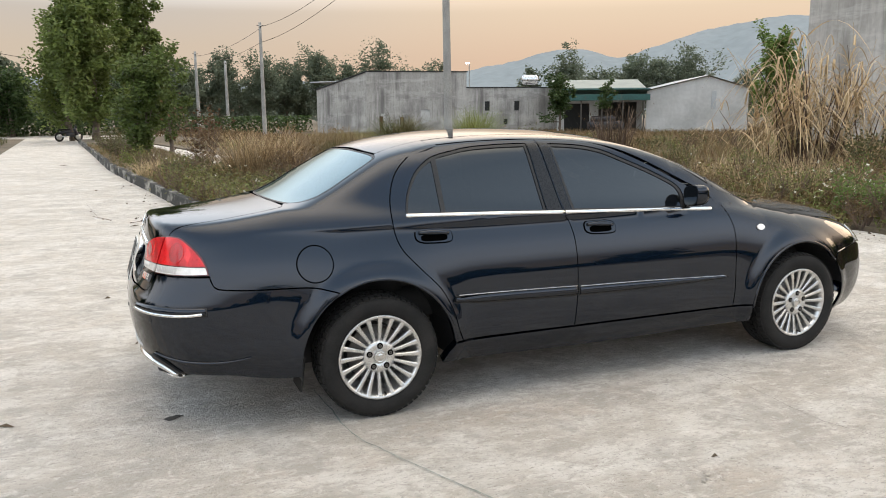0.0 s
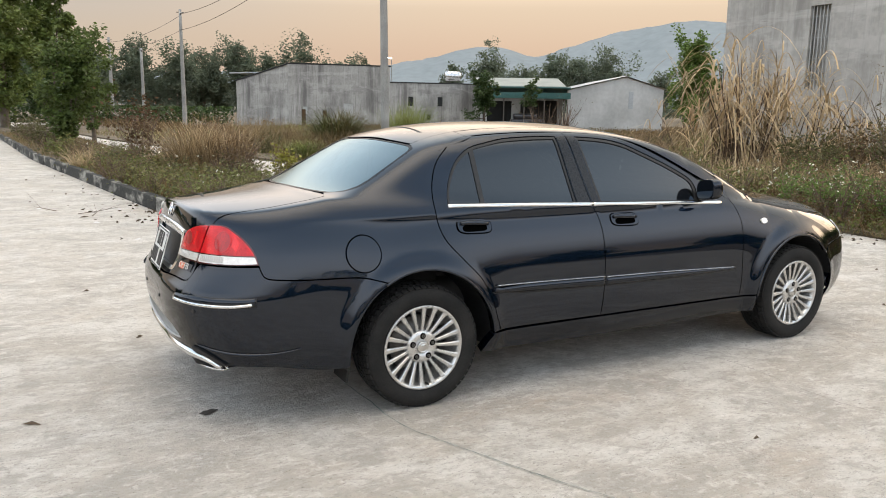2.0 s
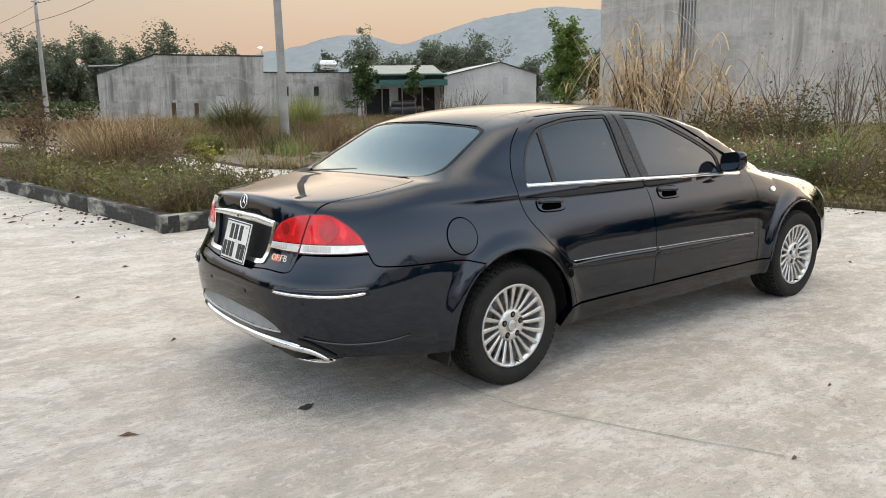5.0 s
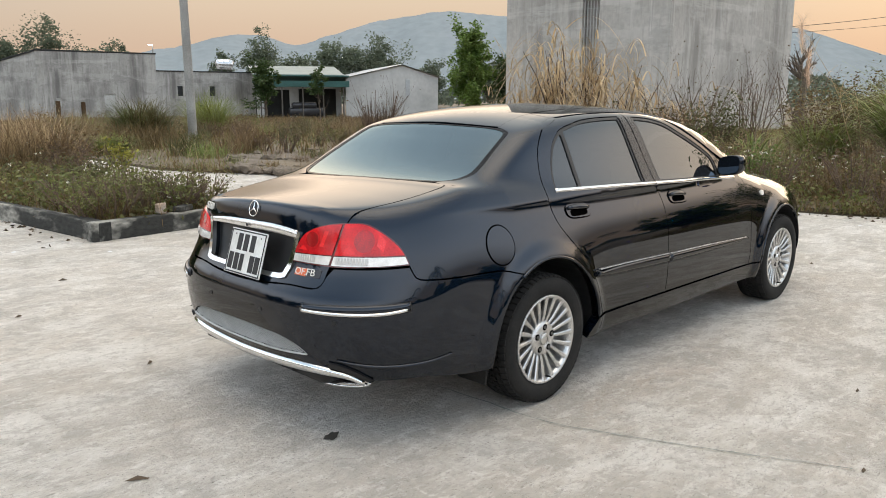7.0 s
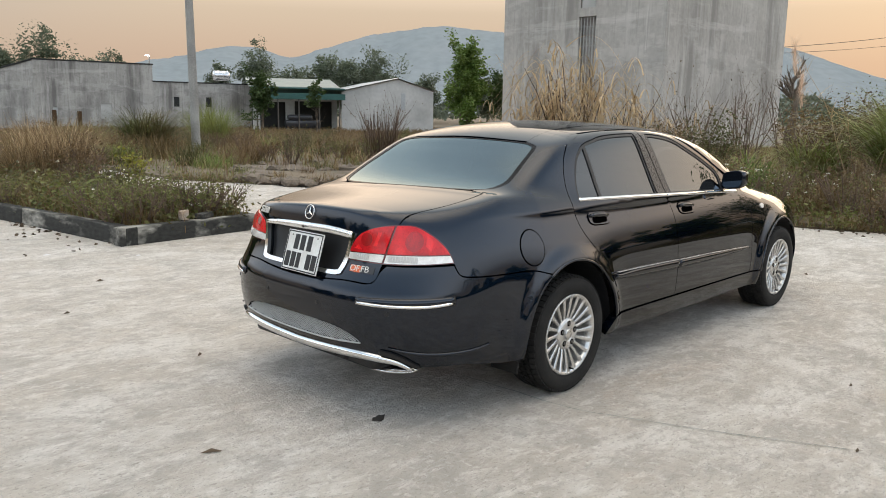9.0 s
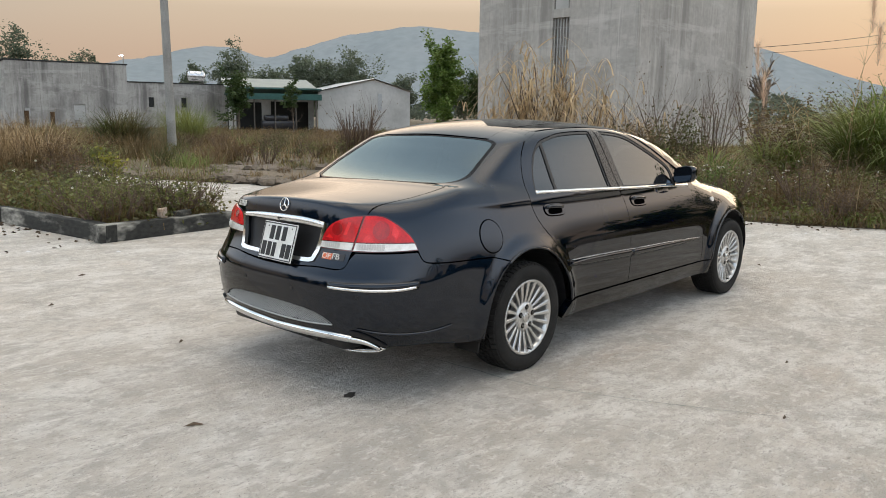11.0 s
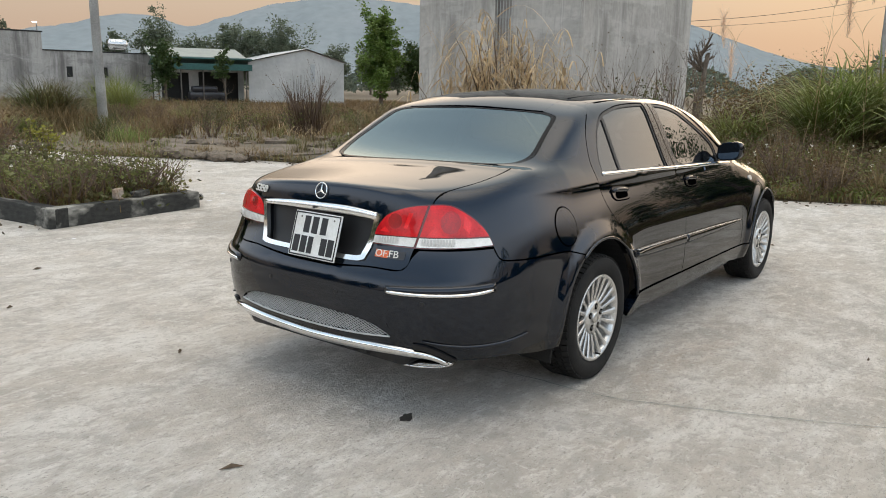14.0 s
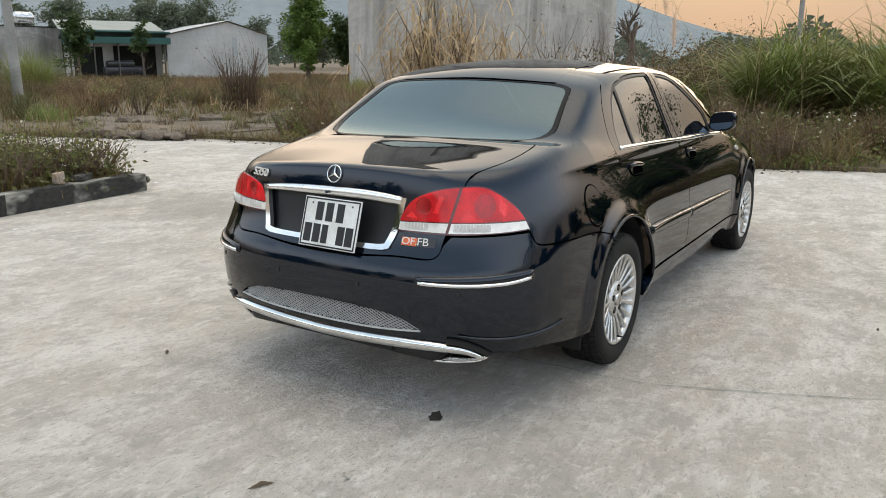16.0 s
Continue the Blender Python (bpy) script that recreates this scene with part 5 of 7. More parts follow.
def grey_tower():
    h = tagged(empty("tower_house"), "tall bare grey rendered house with streaked concrete walls", "house")
    wall = M["tower_render"]
    wall_with_holes("wall", (24.5, 20.3), (24.5, 12.3), 12.5, .25, [(4.0, 2.3, .85, 3.1), (4.05, 5.75, .75, .95), (4.0, 7.6, .85, 3.6)], wall, h)
    wall_with_holes("wall", (24.75, 12.3), (36.0, 12.3), 12.5, .25, [], wall, h)
    wall_with_holes("wall", (36.0, 12.56), (36.0, 20.04), 12.5, .25, [], wall, h)
    wall_with_holes("wall", (36.0, 20.3), (24.75, 20.3), 12.5, .25, [], wall, h)
    slab_part("roof", (11.9, 8.4, .2), (30.25, 16.3, 12.6), wall, h)
    slab_part("annex", (1.3, 4.0, 6.6), (36.66, 15.6, 3.3), wall, h)
    for z0, z1 in ((2.3, 5.4), (7.6, 11.2)):
        w = empty("window")
        w.parent = h
        for k in range(6):
            slab_part("bar", (.03, .035, z1 - z0), (24.58, 16.26 - k * .145 - .03, (z0 + z1) / 2), M["white_wall"], w, bevel=.006)
        for z in np.linspace(z0 + .4, z1 - .4, 4):
            slab_part("crossbar", (.025, .85, .03), (24.62, 15.875, z), M["white_wall"], w, bevel=.006)
    slab_part("reveal", (.1, 1.4, 10), (24.95, 15.875, 6.6), wall, h)
    slab_part("screen", (.06, .65, .95), (24.56, 15.875, 6.22), M["white_wall"], h, label="pale panel in the upper opening")
    slab_part("wall_lamp", (.12, .20, .16), (24.42, 15.8, 6.55), M["bike_dark"], h)
    h.scale = (1.22, 1.22, 1.22)
    h.location = (.748, .528, -.308)


def long_house():
    h = tagged(empty("grey_house"), "single-storey grey cement house with stained walls and flat parapets", "house")
    wall = M["house_render"]
    a, b, c = np.array([25.1, 81.5]), np.array([36.6, 79.6]), np.array([47.6, 77.7])
    away = np.array([.165, .986])
    wall_with_holes("wall", a, b, 6.0, .25, [(1.6, 1.2, .5, .75), (6.2, .9, 1.1, 1.4)], wall, h)
    for u, z, w, t in ((1.85, 1.57, .5, .75), (6.75, 1.6, 1.1, 1.4)):
        p = a + (b - a) / np.hypot(*(b - a)) * u + away * .12
        slab_part("window", (w, .06, t), (*p, z), M["white_wall"], h, (0, 0, -9.4))
    wall_with_holes("wall", b + away * .02, c, 4.45, .25, [(2.2, 2.15, .62, .95), (5.8, 2.15, .62, .95), (4.5, .75, .5, .55)], wall, h)
    for u, z, w, t in ((2.51, 2.62, .62, .95), (6.11, 2.62, .62, .95), (4.75, 1.03, .5, .55)):
        p = b + (c - b) / np.hypot(*(c - b)) * u + away * .22
        slab_part("window", (w, .05, t), (*p, z), M["dark_gap"], h, (0, 0, -9.8), label="small dark window opening")
    wall_with_holes("wall", c, c + away * 9, 4.45, .25, [], wall, h)
    flank = np.array([20.9, 87.7])
    bm = bmesh.new()
    run = float(np.hypot(*(a - flank)))
    outline = [(0, 0), (run, 0), (run, 5.95), (0, 4.4)]
    near, back = [bm.verts.new((u, 0, z)) for u, z in outline], [bm.verts.new((u, .25, z)) for u, z in outline]
    bm.faces.new(near)
    bm.faces.new(back[::-1])
    for i in range(4):
        bm.faces.new((near[i], near[(i + 1) % 4], back[(i + 1) % 4], back[i]))
    side = bent("side_wall", bm, wall, h)
    lie = math.degrees(math.atan2(a[1] - flank[1], a[0] - flank[0]))
    side.matrix_local = pose(*flank, 0, 0, 0, lie)
    slab_part("coping", (run + .2, .34, .14), (*((flank + a) / 2 + away * .1), 5.21), M["dark_gap"], h, (0, -math.degrees(math.atan2(1.55, run)), lie))
    wall_with_holes("wall", b, b + away * 10, 6.0, .25, [], wall, h)
    slab_part("roof", (11.4, 11.5, .15), (*(a + b) / 2 + away * 6, 5.7), M["roof_metal"], h, (0, 0, -9.4))
    slab_part("roof", (11.2, 9.0, .15), (*(b + c) / 2 + away * 4.6, 4.15), wall, h, (0, 0, -9.8))
    slab_part("coping", (11.9, .32, .12), (*(a + b) / 2 + away * .1, 6.05), M["dark_gap"], h, (0, 0, -9.4))
    slab_part("coping", (11.2, .32, .10), (*(b + c) / 2 + away * .1, 4.49), M["dark_gap"], h, (0, 0, -9.8))
    slab_part("side_roof", (8.4, 4.5, .12), (24.6, 86.6, 5.2), M["roof_metal"], h, (0, 0, -57))
    h.scale, h.location = (1, 1, 1.14), (0, 0, -.84)
    # water tank on a stand
    tank = tagged(empty("water_tank", (*(c - [2.6, -.4] + away * 2.5), 4.25)), "horizontal stainless steel water tank on a roof stand", "water tank")
    prof = [(.0, -.95), (.45, -.92), (.56, -.80), (.57, -.4), (.58, -.38), (.57, -.36), (.57, .36), (.58, .38), (.57, .4), (.56, .80), (.45, .92), (0, .95)]
    d = lathe("drum", prof, M["steel_tank"], tank, 28)
    d.matrix_local = pose(0, 0, 1.0, 0, 0, 80)
    for x in (-.6, .6):
        for y in (-.35, .35):
            slab_part("leg", (.07, .07, .6), (x, y, .28), M["steel_dark"], tank, bevel=.01)
    slab_part("rail", (1.5, .8, .06), (0, 0, .55), M["steel_dark"], tank, bevel=.01)


def warehouse():
    h = tagged(empty("warehouse"), "pale rendered warehouse with shallow gable and green canopy", "warehouse")
    a, b = np.array([51.7, 66.0]), np.array([61.0, 61.0])
    d = (b - a) / np.hypot(*(b - a))
    away = np.array([-d[1], d[0]])
    length = float(np.hypot(*(b - a)))
    bm = bmesh.new()
    prof = [(0, 0), (length, 0), (length, 3.9), (length * .60, 5.0), (0, 3.75)]
    lo = [bm.verts.new((u, 0, z)) for u, z in prof]
    hi = [bm.verts.new((u, .25, z)) for u, z in prof]
    bm.faces.new(lo)
    bm.faces.new(hi[::-1])
    for i in range(5):
        bm.faces.new((lo[i], lo[(i + 1) % 5], hi[(i + 1) % 5], hi[i]))
    turn = math.degrees(math.atan2(d[1], d[0]))
    w = bent("gable_wall", bm, M["white_wall"], h)
    w.matrix_local = pose(*a, 0, 0, 0, turn)
    for k, (u0, z0, u1, z1) in enumerate(((-.6, 3.70, length * .60, 5.07), (length * .60, 5.07, length + .4, 3.87))):
        bm = bmesh.new()
        n = 24
        top = []
        for j in range(n + 1):
            y = -.3 + 22 * j / n
            top.append([bm.verts.new((u, y, z + .05 * (j % 2))) for u, z in ((u0, z0), (u1, z1))])
        for r0, r1 in zip(top, top[1:]):
            bm.faces.new((*r0, *r1[::-1]))
        r = bent("roof", bm, M["roof_metal"], h)
        r.matrix_local = pose(*a, .03, 0, 0, turn)
    slab_part("vent", (.5, .06, 1.6), (*(a + d * 7.0 - away * .04), 2.9), M["roof_metal"], h, (0, 0, turn))
    wall_with_holes("wall", a + away * 3 - d * 9.4, a + away * 3, 3.6, .2, [(.8, 0, 2.8, 2.7), (4.6, 0, 4.2, 2.8)], M["white_wall"], h)
    slab_part("dark_interior", (9.2, .1, 3.2), (*(a + away * 6 - d * 4.7), 1.6), M["dark_gap"], h, (0, 0, turn))
    slab_part("canopy", (10.0, 4.6, .12), (*(a + away * 1.2 - d * 4.8), 3.65), M["green_metal"], h, (-7, 0, turn), label="green corrugated canopy")
    slab_part("fascia", (10.0, .08, .55), (*(a - away * 1.1 - d * 4.8), 3.2), M["green_metal"], h, (0, 0, turn), label="green corrugated fascia")
    slab_part("upper_roof", (10.0, 7.0, .12), (*(a + away * 5.5 - d * 4.8), 4.55), M["roof_pale"], h, (8, 0, turn))
    for k in range(5):
        slab_part("post", (.12, .12, 3.4), (*(a - away * .8 - d * (.4 + k * 2.2)), 1.7), M["steel_dark"], h)
    h.scale, h.location = (1, 1, 1.17), (0, 0, -.85)
    van = tagged(empty("parked_van", (*(a + away * 1.0 - d * 4.2), -.85)), "dark van parked under the warehouse canopy", "van")
    bm = bmesh.new()
    block(bm, (3.8, 1.7, .9), (0, 0, .75), .15)
    block(bm, (2.6, 1.55, .7), (-.3, 0, 1.45), .2)
    slab = bent("body", bm, M["bike_dark"], van, "", True)
    slab.matrix_local = pose(0, 0, 0, 0, 0, turn)
    for u in (-1.2, 1.2):
        t = lathe("tyre", [(.12, -.9), (.32, -.88), (.33, -.72), (.12, -.7)], M["tyre"], van, 20)
        t.matrix_local = pose(u * d[0], u * d[1], .33, 0, 0, turn)


grey_tower()
long_house()
warehouse()
for x, y, h in ((26.0, 79.0, 1.9), (28.2, 78.4, 1.8)):
    tagged(slab_part("gate_post", (.35, .35, h), (x, y, h / 2 - .8), M["leaf_red"], None, bevel=.03), "small reddish brick gate post before the grey house", "post")
# street lamps already lit at dusk
glow = bpy.data.materials.new("lamp_glow")
glow.use_nodes = True
glow.node_tree.nodes["Principled BSDF"].inputs["Emission Color"].default_value = (1, .95, .85, 1)
glow.node_tree.nodes["Principled BSDF"].inputs["Emission Strength"].default_value = 12
for x, y, z in ((77.0, 98.0, 7.6), (48.0, 104.0, 8.6), (-10.5, 68.0, 8.2), (100.0, 76.0, 6.6)):
    s = tagged(empty("street_lamp", (x, y, 0)), "distant street lamp already lit at dusk", "street lamp", "distant street lamps")
    slab_part("post", (.12, .12, z), (0, 0, z / 2), M["pole_concrete"], s)
    slab_part("lamp_head", (.55, .3, .15), (-.25, 0, z), glow, s, bevel=.05)


# ---- hills ----
def hills():
    az = spline([-40, -25, -8, 5, 15, 23.3, 27, 30.5, 32.4, 35, 36.7, 40, 43.5, 46, 48, 55, 62, 68.8, 72.3, 74.5, 77, 82, 95, 120, 180],
                [1.2, 1.8, 2.6, 2.2, 2.4, 2.9, 3.5, 4.3, 4.35, 3.75, 4.2, 5.25, 5.85, 6.1, 5.9, 5.3, 5.0, 4.65, 3.45, 2.7, 2.0, 1.4, 1.0, .8, .6])
    verts, faces, far = [], [], 2600
    angles = np.arange(-60, 200, .35)
    for a in angles:
        e = float(az(a)) + .10 * noise.noise((a * .8, 3, 1)) + .05 * noise.noise((a * 3, 7, 1))
        for k, (rr, f) in enumerate(((-700, 0), (-420, .35), (-180, .78), (0, 1.0), (300, .7), (700, 0))):
            r = far + rr + 60 * noise.noise((a * .3, k, 2))
            z = far * math.tan(radians(max(e, .2))) * f * (r / far) * (1 + (.06 * noise.noise((a * .5, k * 3.3, 5)) if 0 < f < 1 else 0)) - 3
            verts.append((r * math.sin(radians(a)), r * math.cos(radians(a)), z))
    n = 6
    faces = [(i * n + k, i * n + k + 1, (i + 1) * n + k + 1, (i + 1) * n + k) for i in range(len(angles) - 1) for k in range(n - 1)]
    tagged(mesh_of("hills", verts, faces, M["mountain_haze"]), "hazy blue-grey wooded hills on the horizon", "hills", kind="structure")


hills()


# ---- the car ----
def arc(xc, r, a0, a1, n=14, zc=.31):
    return [(xc + r * math.cos(radians(a)), zc + r * math.sin(radians(a))) for a in np.linspace(a0, a1, n)]


def to_s(points):
    return [(1.75 + x, z) for x, z in points]


SHARED = {}


def build_wheel(car, x, side):
    wheel = empty("wheel")
    wheel.parent = car
    wheel.location = (x, side * -.775, .31)
    if side < 0:
        wheel.rotation_euler = (0, 0, math.pi)
    # outer face towards -y
    tyre = [(.212, -.085), (.222, -.098), (.245, -.106), (.268, -.107), (.290, -.101), (.297, -.093), (.302, -.079), (.3035, -.062),
            (.3045, -.060), (.3045, -.053), (.3055, -.051), (.306, -.022), (.306, .022), (.3055, .051), (.3045, .053), (.3045, .060), (.311, .062), (.307, .080), (.290, .100), (.262, .106), (.222, .096), (.210, .085)]
    lathe("tyre", tyre, M["tyre"], wheel, 96, "black rubber tyre with worn tread")
    if "tread" not in SHARED:
        bm = bmesh.new()
        for i in range(58):
            a = 2 * math.pi * (i + .5) / 58
            block(bm, (.026, .030, .012), (.3045 * math.cos(a), -.077, .3045 * math.sin(a)), 0, (14, 90 - math.degrees(a), 0))
            block(bm, (.026, .030, .012), (.3045 * math.cos(a), .077, .3045 * math.sin(a)), 0, (-14, 90 - math.degrees(a), 0))
            for y, w, skew, shift in ((-.040, .028, 24, .3), (-.005, .026, 0, .0), (.034, .030, -24, .6)):
                b = a + shift * 2 * math.pi / 58
                place = pose(.3085 * math.cos(b), y, .3085 * math.sin(b), 0, 90 - math.degrees(b), 0) @ pose(0, 0, 0, 0, 0, skew)
                bmesh.ops.create_cube(bm, size=1, matrix=place @ Matrix.Diagonal((.0262, w, .010, 1)))
        bmesh.ops.recalc_face_normals(bm, faces=bm.faces)
        SHARED["tread"] = bpy.data.meshes.new("tread_block")
        bm.to_mesh(SHARED["tread"])
        bm.free()
        SHARED["tread"].materials.append(M["tyre"])
    tread = new("tread_block", SHARED["tread"])
    tread.parent = wheel
    tagged(tread, kind="stuff")
    rim = [(.150, .06), (.190, .055), (.196, -.045), (.206, -.060), (.213, -.085), (.2165, -.096), (.213, -.100), (.205, -.098), (.198, -.090), (.193, -.075), (.186, -.03), (.15, .05)]
    lathe("rim", rim, M["alloy"], wheel, 72, "silver alloy rim")
    if "spoke" not in SHARED:
        bm = bmesh.new()
        rows = []
        for r, y, w, h in ((.060, -.066, .0066, .018), (.090, -.073, .0076, .017), (.12, -.080, .0086, .016), (.155, -.086, .0100, .015), (.185, -.091, .0116, .014), (.203, -.096, .0150, .012)):
            ring = []
            for du, dy in ((-1.0, h), (-1.0, .004), (-.55, 0), (.55, 0), (1.0, .004), (1.0, h)):
                turn = .03 * ((r - .06) / .143)
                ring.append(bm.verts.new((r * math.cos(turn) - du * w * math.sin(turn), y + dy, r * math.sin(turn) + du * w * math.cos(turn))))
            rows.append(ring)
        for r0, r1 in zip(rows, rows[1:]):
            for k in range(6):
                bm.faces.new((r0[k], r0[(k + 1) % 6], r1[(k + 1) % 6], r1[k]))
        bmesh.ops.recalc_face_normals(bm, faces=bm.faces)
        SHARED["spoke"] = bpy.data.meshes.new("spoke")
        bm.to_mesh(SHARED["spoke"])
        bm.free()
        SHARED["spoke"].materials.append(M["alloy"])
    for i in range(20):
        spoke = new("spoke", SHARED["spoke"])
        spoke.parent = wheel
        spoke.rotation_euler = (0, 2 * math.pi * i / 20 + .05, 0)
    lathe("hub", [(.0, -.075), (.030, -.076), (.034, -.083), (.064, -.084), (.076, -.081), (.084, -.073), (.086, -.05), (.06, .0)], M["alloy"], wheel, 40)
    lathe("hub_cap", [(.0, -.0905), (.018, -.0905), (.020, -.0885), (.022, -.0915), (.028, -.0915), (.0305, -.0885), (.031, -.07)], M["chrome_dull"], wheel, 32, "round silver hub cap")
    for i in range(5):
        a = 2 * math.pi * i / 5 + .3
        b = lathe("wheel_bolt", [(0, -.082), (.004, -.0825), (.0045, -.0885), (.0082, -.0885), (.0088, -.07)], M["steel_dark"], wheel, 12)
        b.location = (.057 * math.cos(a), 0, .057 * math.sin(a))
        c = lathe("bolt_recess", [(.0, -.0848), (.0140, -.0850), (.0150, -.0852), (.0160, -.083)], M["gap"], wheel, 16)
        c.location = b.location
    v = lathe("valve_stem", [(0, -.112), (.004, -.112), (.0045, -.098), (.006, -.085)], M["tyre"], wheel, 10)
    v.location = (.02, 0, -.188)
    lathe("brake_disc", [(.03, .0), (.142, .0), (.144, .012), (.03, .014)], M["steel_dark"], wheel, 40)
    lathe("wheel_back", [(.0, .045), (.195, .045)], M["black"], wheel, 32)
    return wheel


def build_car():
    car = empty("sedan_car")
    tagged(car, "dark blue-black four-door sedan parked on pale concrete, dusty tinted windows", "car")
    paint, black, chrome, glass = M["paint"], M["black"], M["chrome"], M["tint"]
    arch_r = arc(0, .395, 118.5, 4)
    door_rear_edge = [(.415, .415), (.383, .524), (.324, .632), (.238, .724), (.146, .827), (.114, .909), (.108, 1.004), (.123, 1.112), (.166, 1.207), (.241, 1.277), (.31, 1.312)]
    door_top_r = [(.395, 1.333), (.60, 1.350), (.80, 1.356), (.98, 1.357)]
    b_cut = [(1.045, 1.16), (1.087, .966), (1.115, .915), (1.133, .83), (1.137, .70), (1.134, .521), (1.118, .36)]
    door_top_f = [(1.25, 1.345), (1.40, 1.322), (1.56, 1.268), (1.74, 1.188), (1.90, 1.106), (2.03, 1.035), (2.13, .99)]
    f_cut = [(2.192, .945), (2.222, .871), (2.240, .788), (2.236, .621), (2.231, .447)]
    quarter_win = [(.200, 1.008), (.200, 1.008), (.221, 1.094), (.277, 1.190), (.335, 1.240), (.366, 1.258), (.366, 1.258), (.376, 1.004), (.376, 1.004)]
    rear_win = [(.403, 1.003), (.403, 1.003), (.394, 1.271), (.394, 1.271), (.48, 1.290), (.592, 1.309), (.760, 1.319), (.924, 1.321), (.924, 1.321), (.967, .987), (.967, .987)]
    front_win = [(1.161, .983), (1.161, .983), (1.094, 1.317), (1.094, 1.317), (1.253, 1.304), (1.396, 1.277), (1.536, 1.224), (1.717, 1.148), (1.863, 1.075), (1.900, 1.035), (1.905, 1.0), (1.893, .958), (1.893, .958)]
    opening_r = [(.186, .998), (.186, .998), (.208, 1.096), (.264, 1.198), (.34, 1.262), (.40, 1.287), (.48, 1.304), (.592, 1.323), (.76, 1.333), (.938, 1.335), (.938, 1.335), (.984, .976), (.984, .976)]
    opening_f = [(1.144, .970), (1.144, .970), (1.078, 1.331), (1.078, 1.331), (1.255, 1.319), (1.402, 1.292), (1.543, 1.239), (1.724, 1.163), (1.872, 1.089), (1.918, 1.043), (1.925, 1.0), (1.915, .945), (1.915, .945)]
    for side in (1, -1):
        # doors
        rear = panel("rear_door", [(.442, .350), (.442, .350), *door_rear_edge, *door_top_r, (1.008, 1.357), (1.008, 1.357), *b_cut, (1.116, .347), (1.116, .347)],
                     side_ray, paint, car, [opening_r], side=side)
        front = panel("front_door", [(1.116, .347), (1.116, .347), *b_cut[::-1], (1.008, 1.357), (1.008, 1.357), *door_top_f, (2.165, .972), (2.165, .972), *f_cut, (2.221, .344), (2.221, .344)],
                      side_ray, paint, car, [opening_f], side=side)
        panel("window_frame", opening_r, side_ray, black, rear, [quarter_win, rear_win], .025, -.003, .012, .001, side, "black rubber window surround")
        panel("window_frame", opening_f, side_ray, black, front, [front_win], .025, -.003, .012, .001, side, "black rubber window surround")
        for door, shape, nm in ((rear, quarter_win, "quarter_glass"), (rear, rear_win, "window_glass"), (front, front_win, "window_glass")):
            panel(nm, shape, side_ray, glass, door, (), .03, -.008, .003, -.004, side, "dark tinted side glass")
        panel("pillar_cover", [(.945, 1.330), (.945, 1.330), (1.001, 1.338), (1.001, 1.338), (1.040, 1.16), (1.078, .978), (1.078, .978), (.990, .980), (.990, .980)], side_ray, M["pillar"], rear, (), .03, .0012, .002, 0, side, "satin black pillar cover")
        panel("pillar_cover", [(1.014, 1.338), (1.014, 1.338), (1.071, 1.330), (1.071, 1.330), (1.137, .972), (1.137, .972), (1.094, .972), (1.094, .972), (1.052, 1.16)], side_ray, M["pillar"], front, (), .03, .0012, .002, 0, side, "satin black pillar cover")
        strip("belt_moulding", [(.184, .996), (.45, .989), (.75, .980), (1.088, .967)], .019, .008, side_ray, chrome, rear, side, "chrome waist strip")
        strip("belt_moulding", [(1.096, .967), (1.5, .953), (1.9, .938), (2.10, .930)], .019, .008, side_ray, chrome, front, side, "chrome waist strip")
        # rub mouldings; the highlight on their top edge is added as a bright strip
        strip("moulding_joint", [(.396, .562), (.44, .558), (.75, .551), (1.130, .540)], [.026, .056, .060, .060], .003, side_ray, black, rear, side)
        strip("moulding_joint", [(1.142, .539), (1.6, .531), (2.0, .528), (2.17, .529)], [.058, .054, .044, .018], .003, side_ray, black, front, side)
        strip("side_moulding", [(.398, .566), (.44, .562), (.75, .556), (1.126, .545)], [.022, .048, .052, .052], .020, side_ray, paint, rear, side)
        strip("side_moulding", [(1.146, .543), (1.6, .536), (2.0, .532), (2.16, .532)], [.050, .046, .036, .014], .020, side_ray, paint, front, side)
        strip("moulding_trim", [(.42, .586), (.75, .580), (1.126, .570)], .010, .0185, side_ray, M["glint_dull"], rear, side, "thin dull strip added for the moulding highlight")
        strip("moulding_trim", [(1.146, .567), (1.6, .557), (2.15, .537)], .010, .0185, side_ray, M["glint_dull"], front, side, "thin dull strip added for the moulding highlight")
        # handles in their recesses
        for door, x0, z0 in ((rear, .316, .891), (front, 1.304, .874)):
            oval = [(x0 + .098 * math.copysign(abs(math.cos(a)) ** .55, math.cos(a)), z0 - .06 * .098 * math.cos(a) + .033 * math.copysign(abs(math.sin(a)) ** .6, math.sin(a))) for a in np.linspace(0, 2 * np.pi, 28, endpoint=False)]
            hole = [(x0 + .072 * math.copysign(abs(math.cos(a)) ** .5, math.cos(a)), z0 - .010 + .017 * math.copysign(abs(math.sin(a)) ** .6, math.sin(a))) for a in np.linspace(0, 2 * np.pi, 28, endpoint=False)]
            panel("handle_frame", oval, side_ray, paint, door, [hole], .02, .006, .010, 0, side)
            line = grown(np.array(oval), .0055)
            panel("handle_joint", [tuple(p) for p in line], side_ray, M["gap"], door, (), .03, .0012, .002, 0, side)
            panel("handle_recess", [tuple(p) for p in grown(np.array(hole), .002)], side_ray, M["gap"], door, (), .02, .003, .002, 0, side)
            strip("handle", [(x0 - .080, z0 + .015), (x0, z0 + .016), (x0 + .080, z0 + .007)], [.018, .030, .018], .020, side_ray, paint, door, side, "body-coloured pull handle", base=.002)
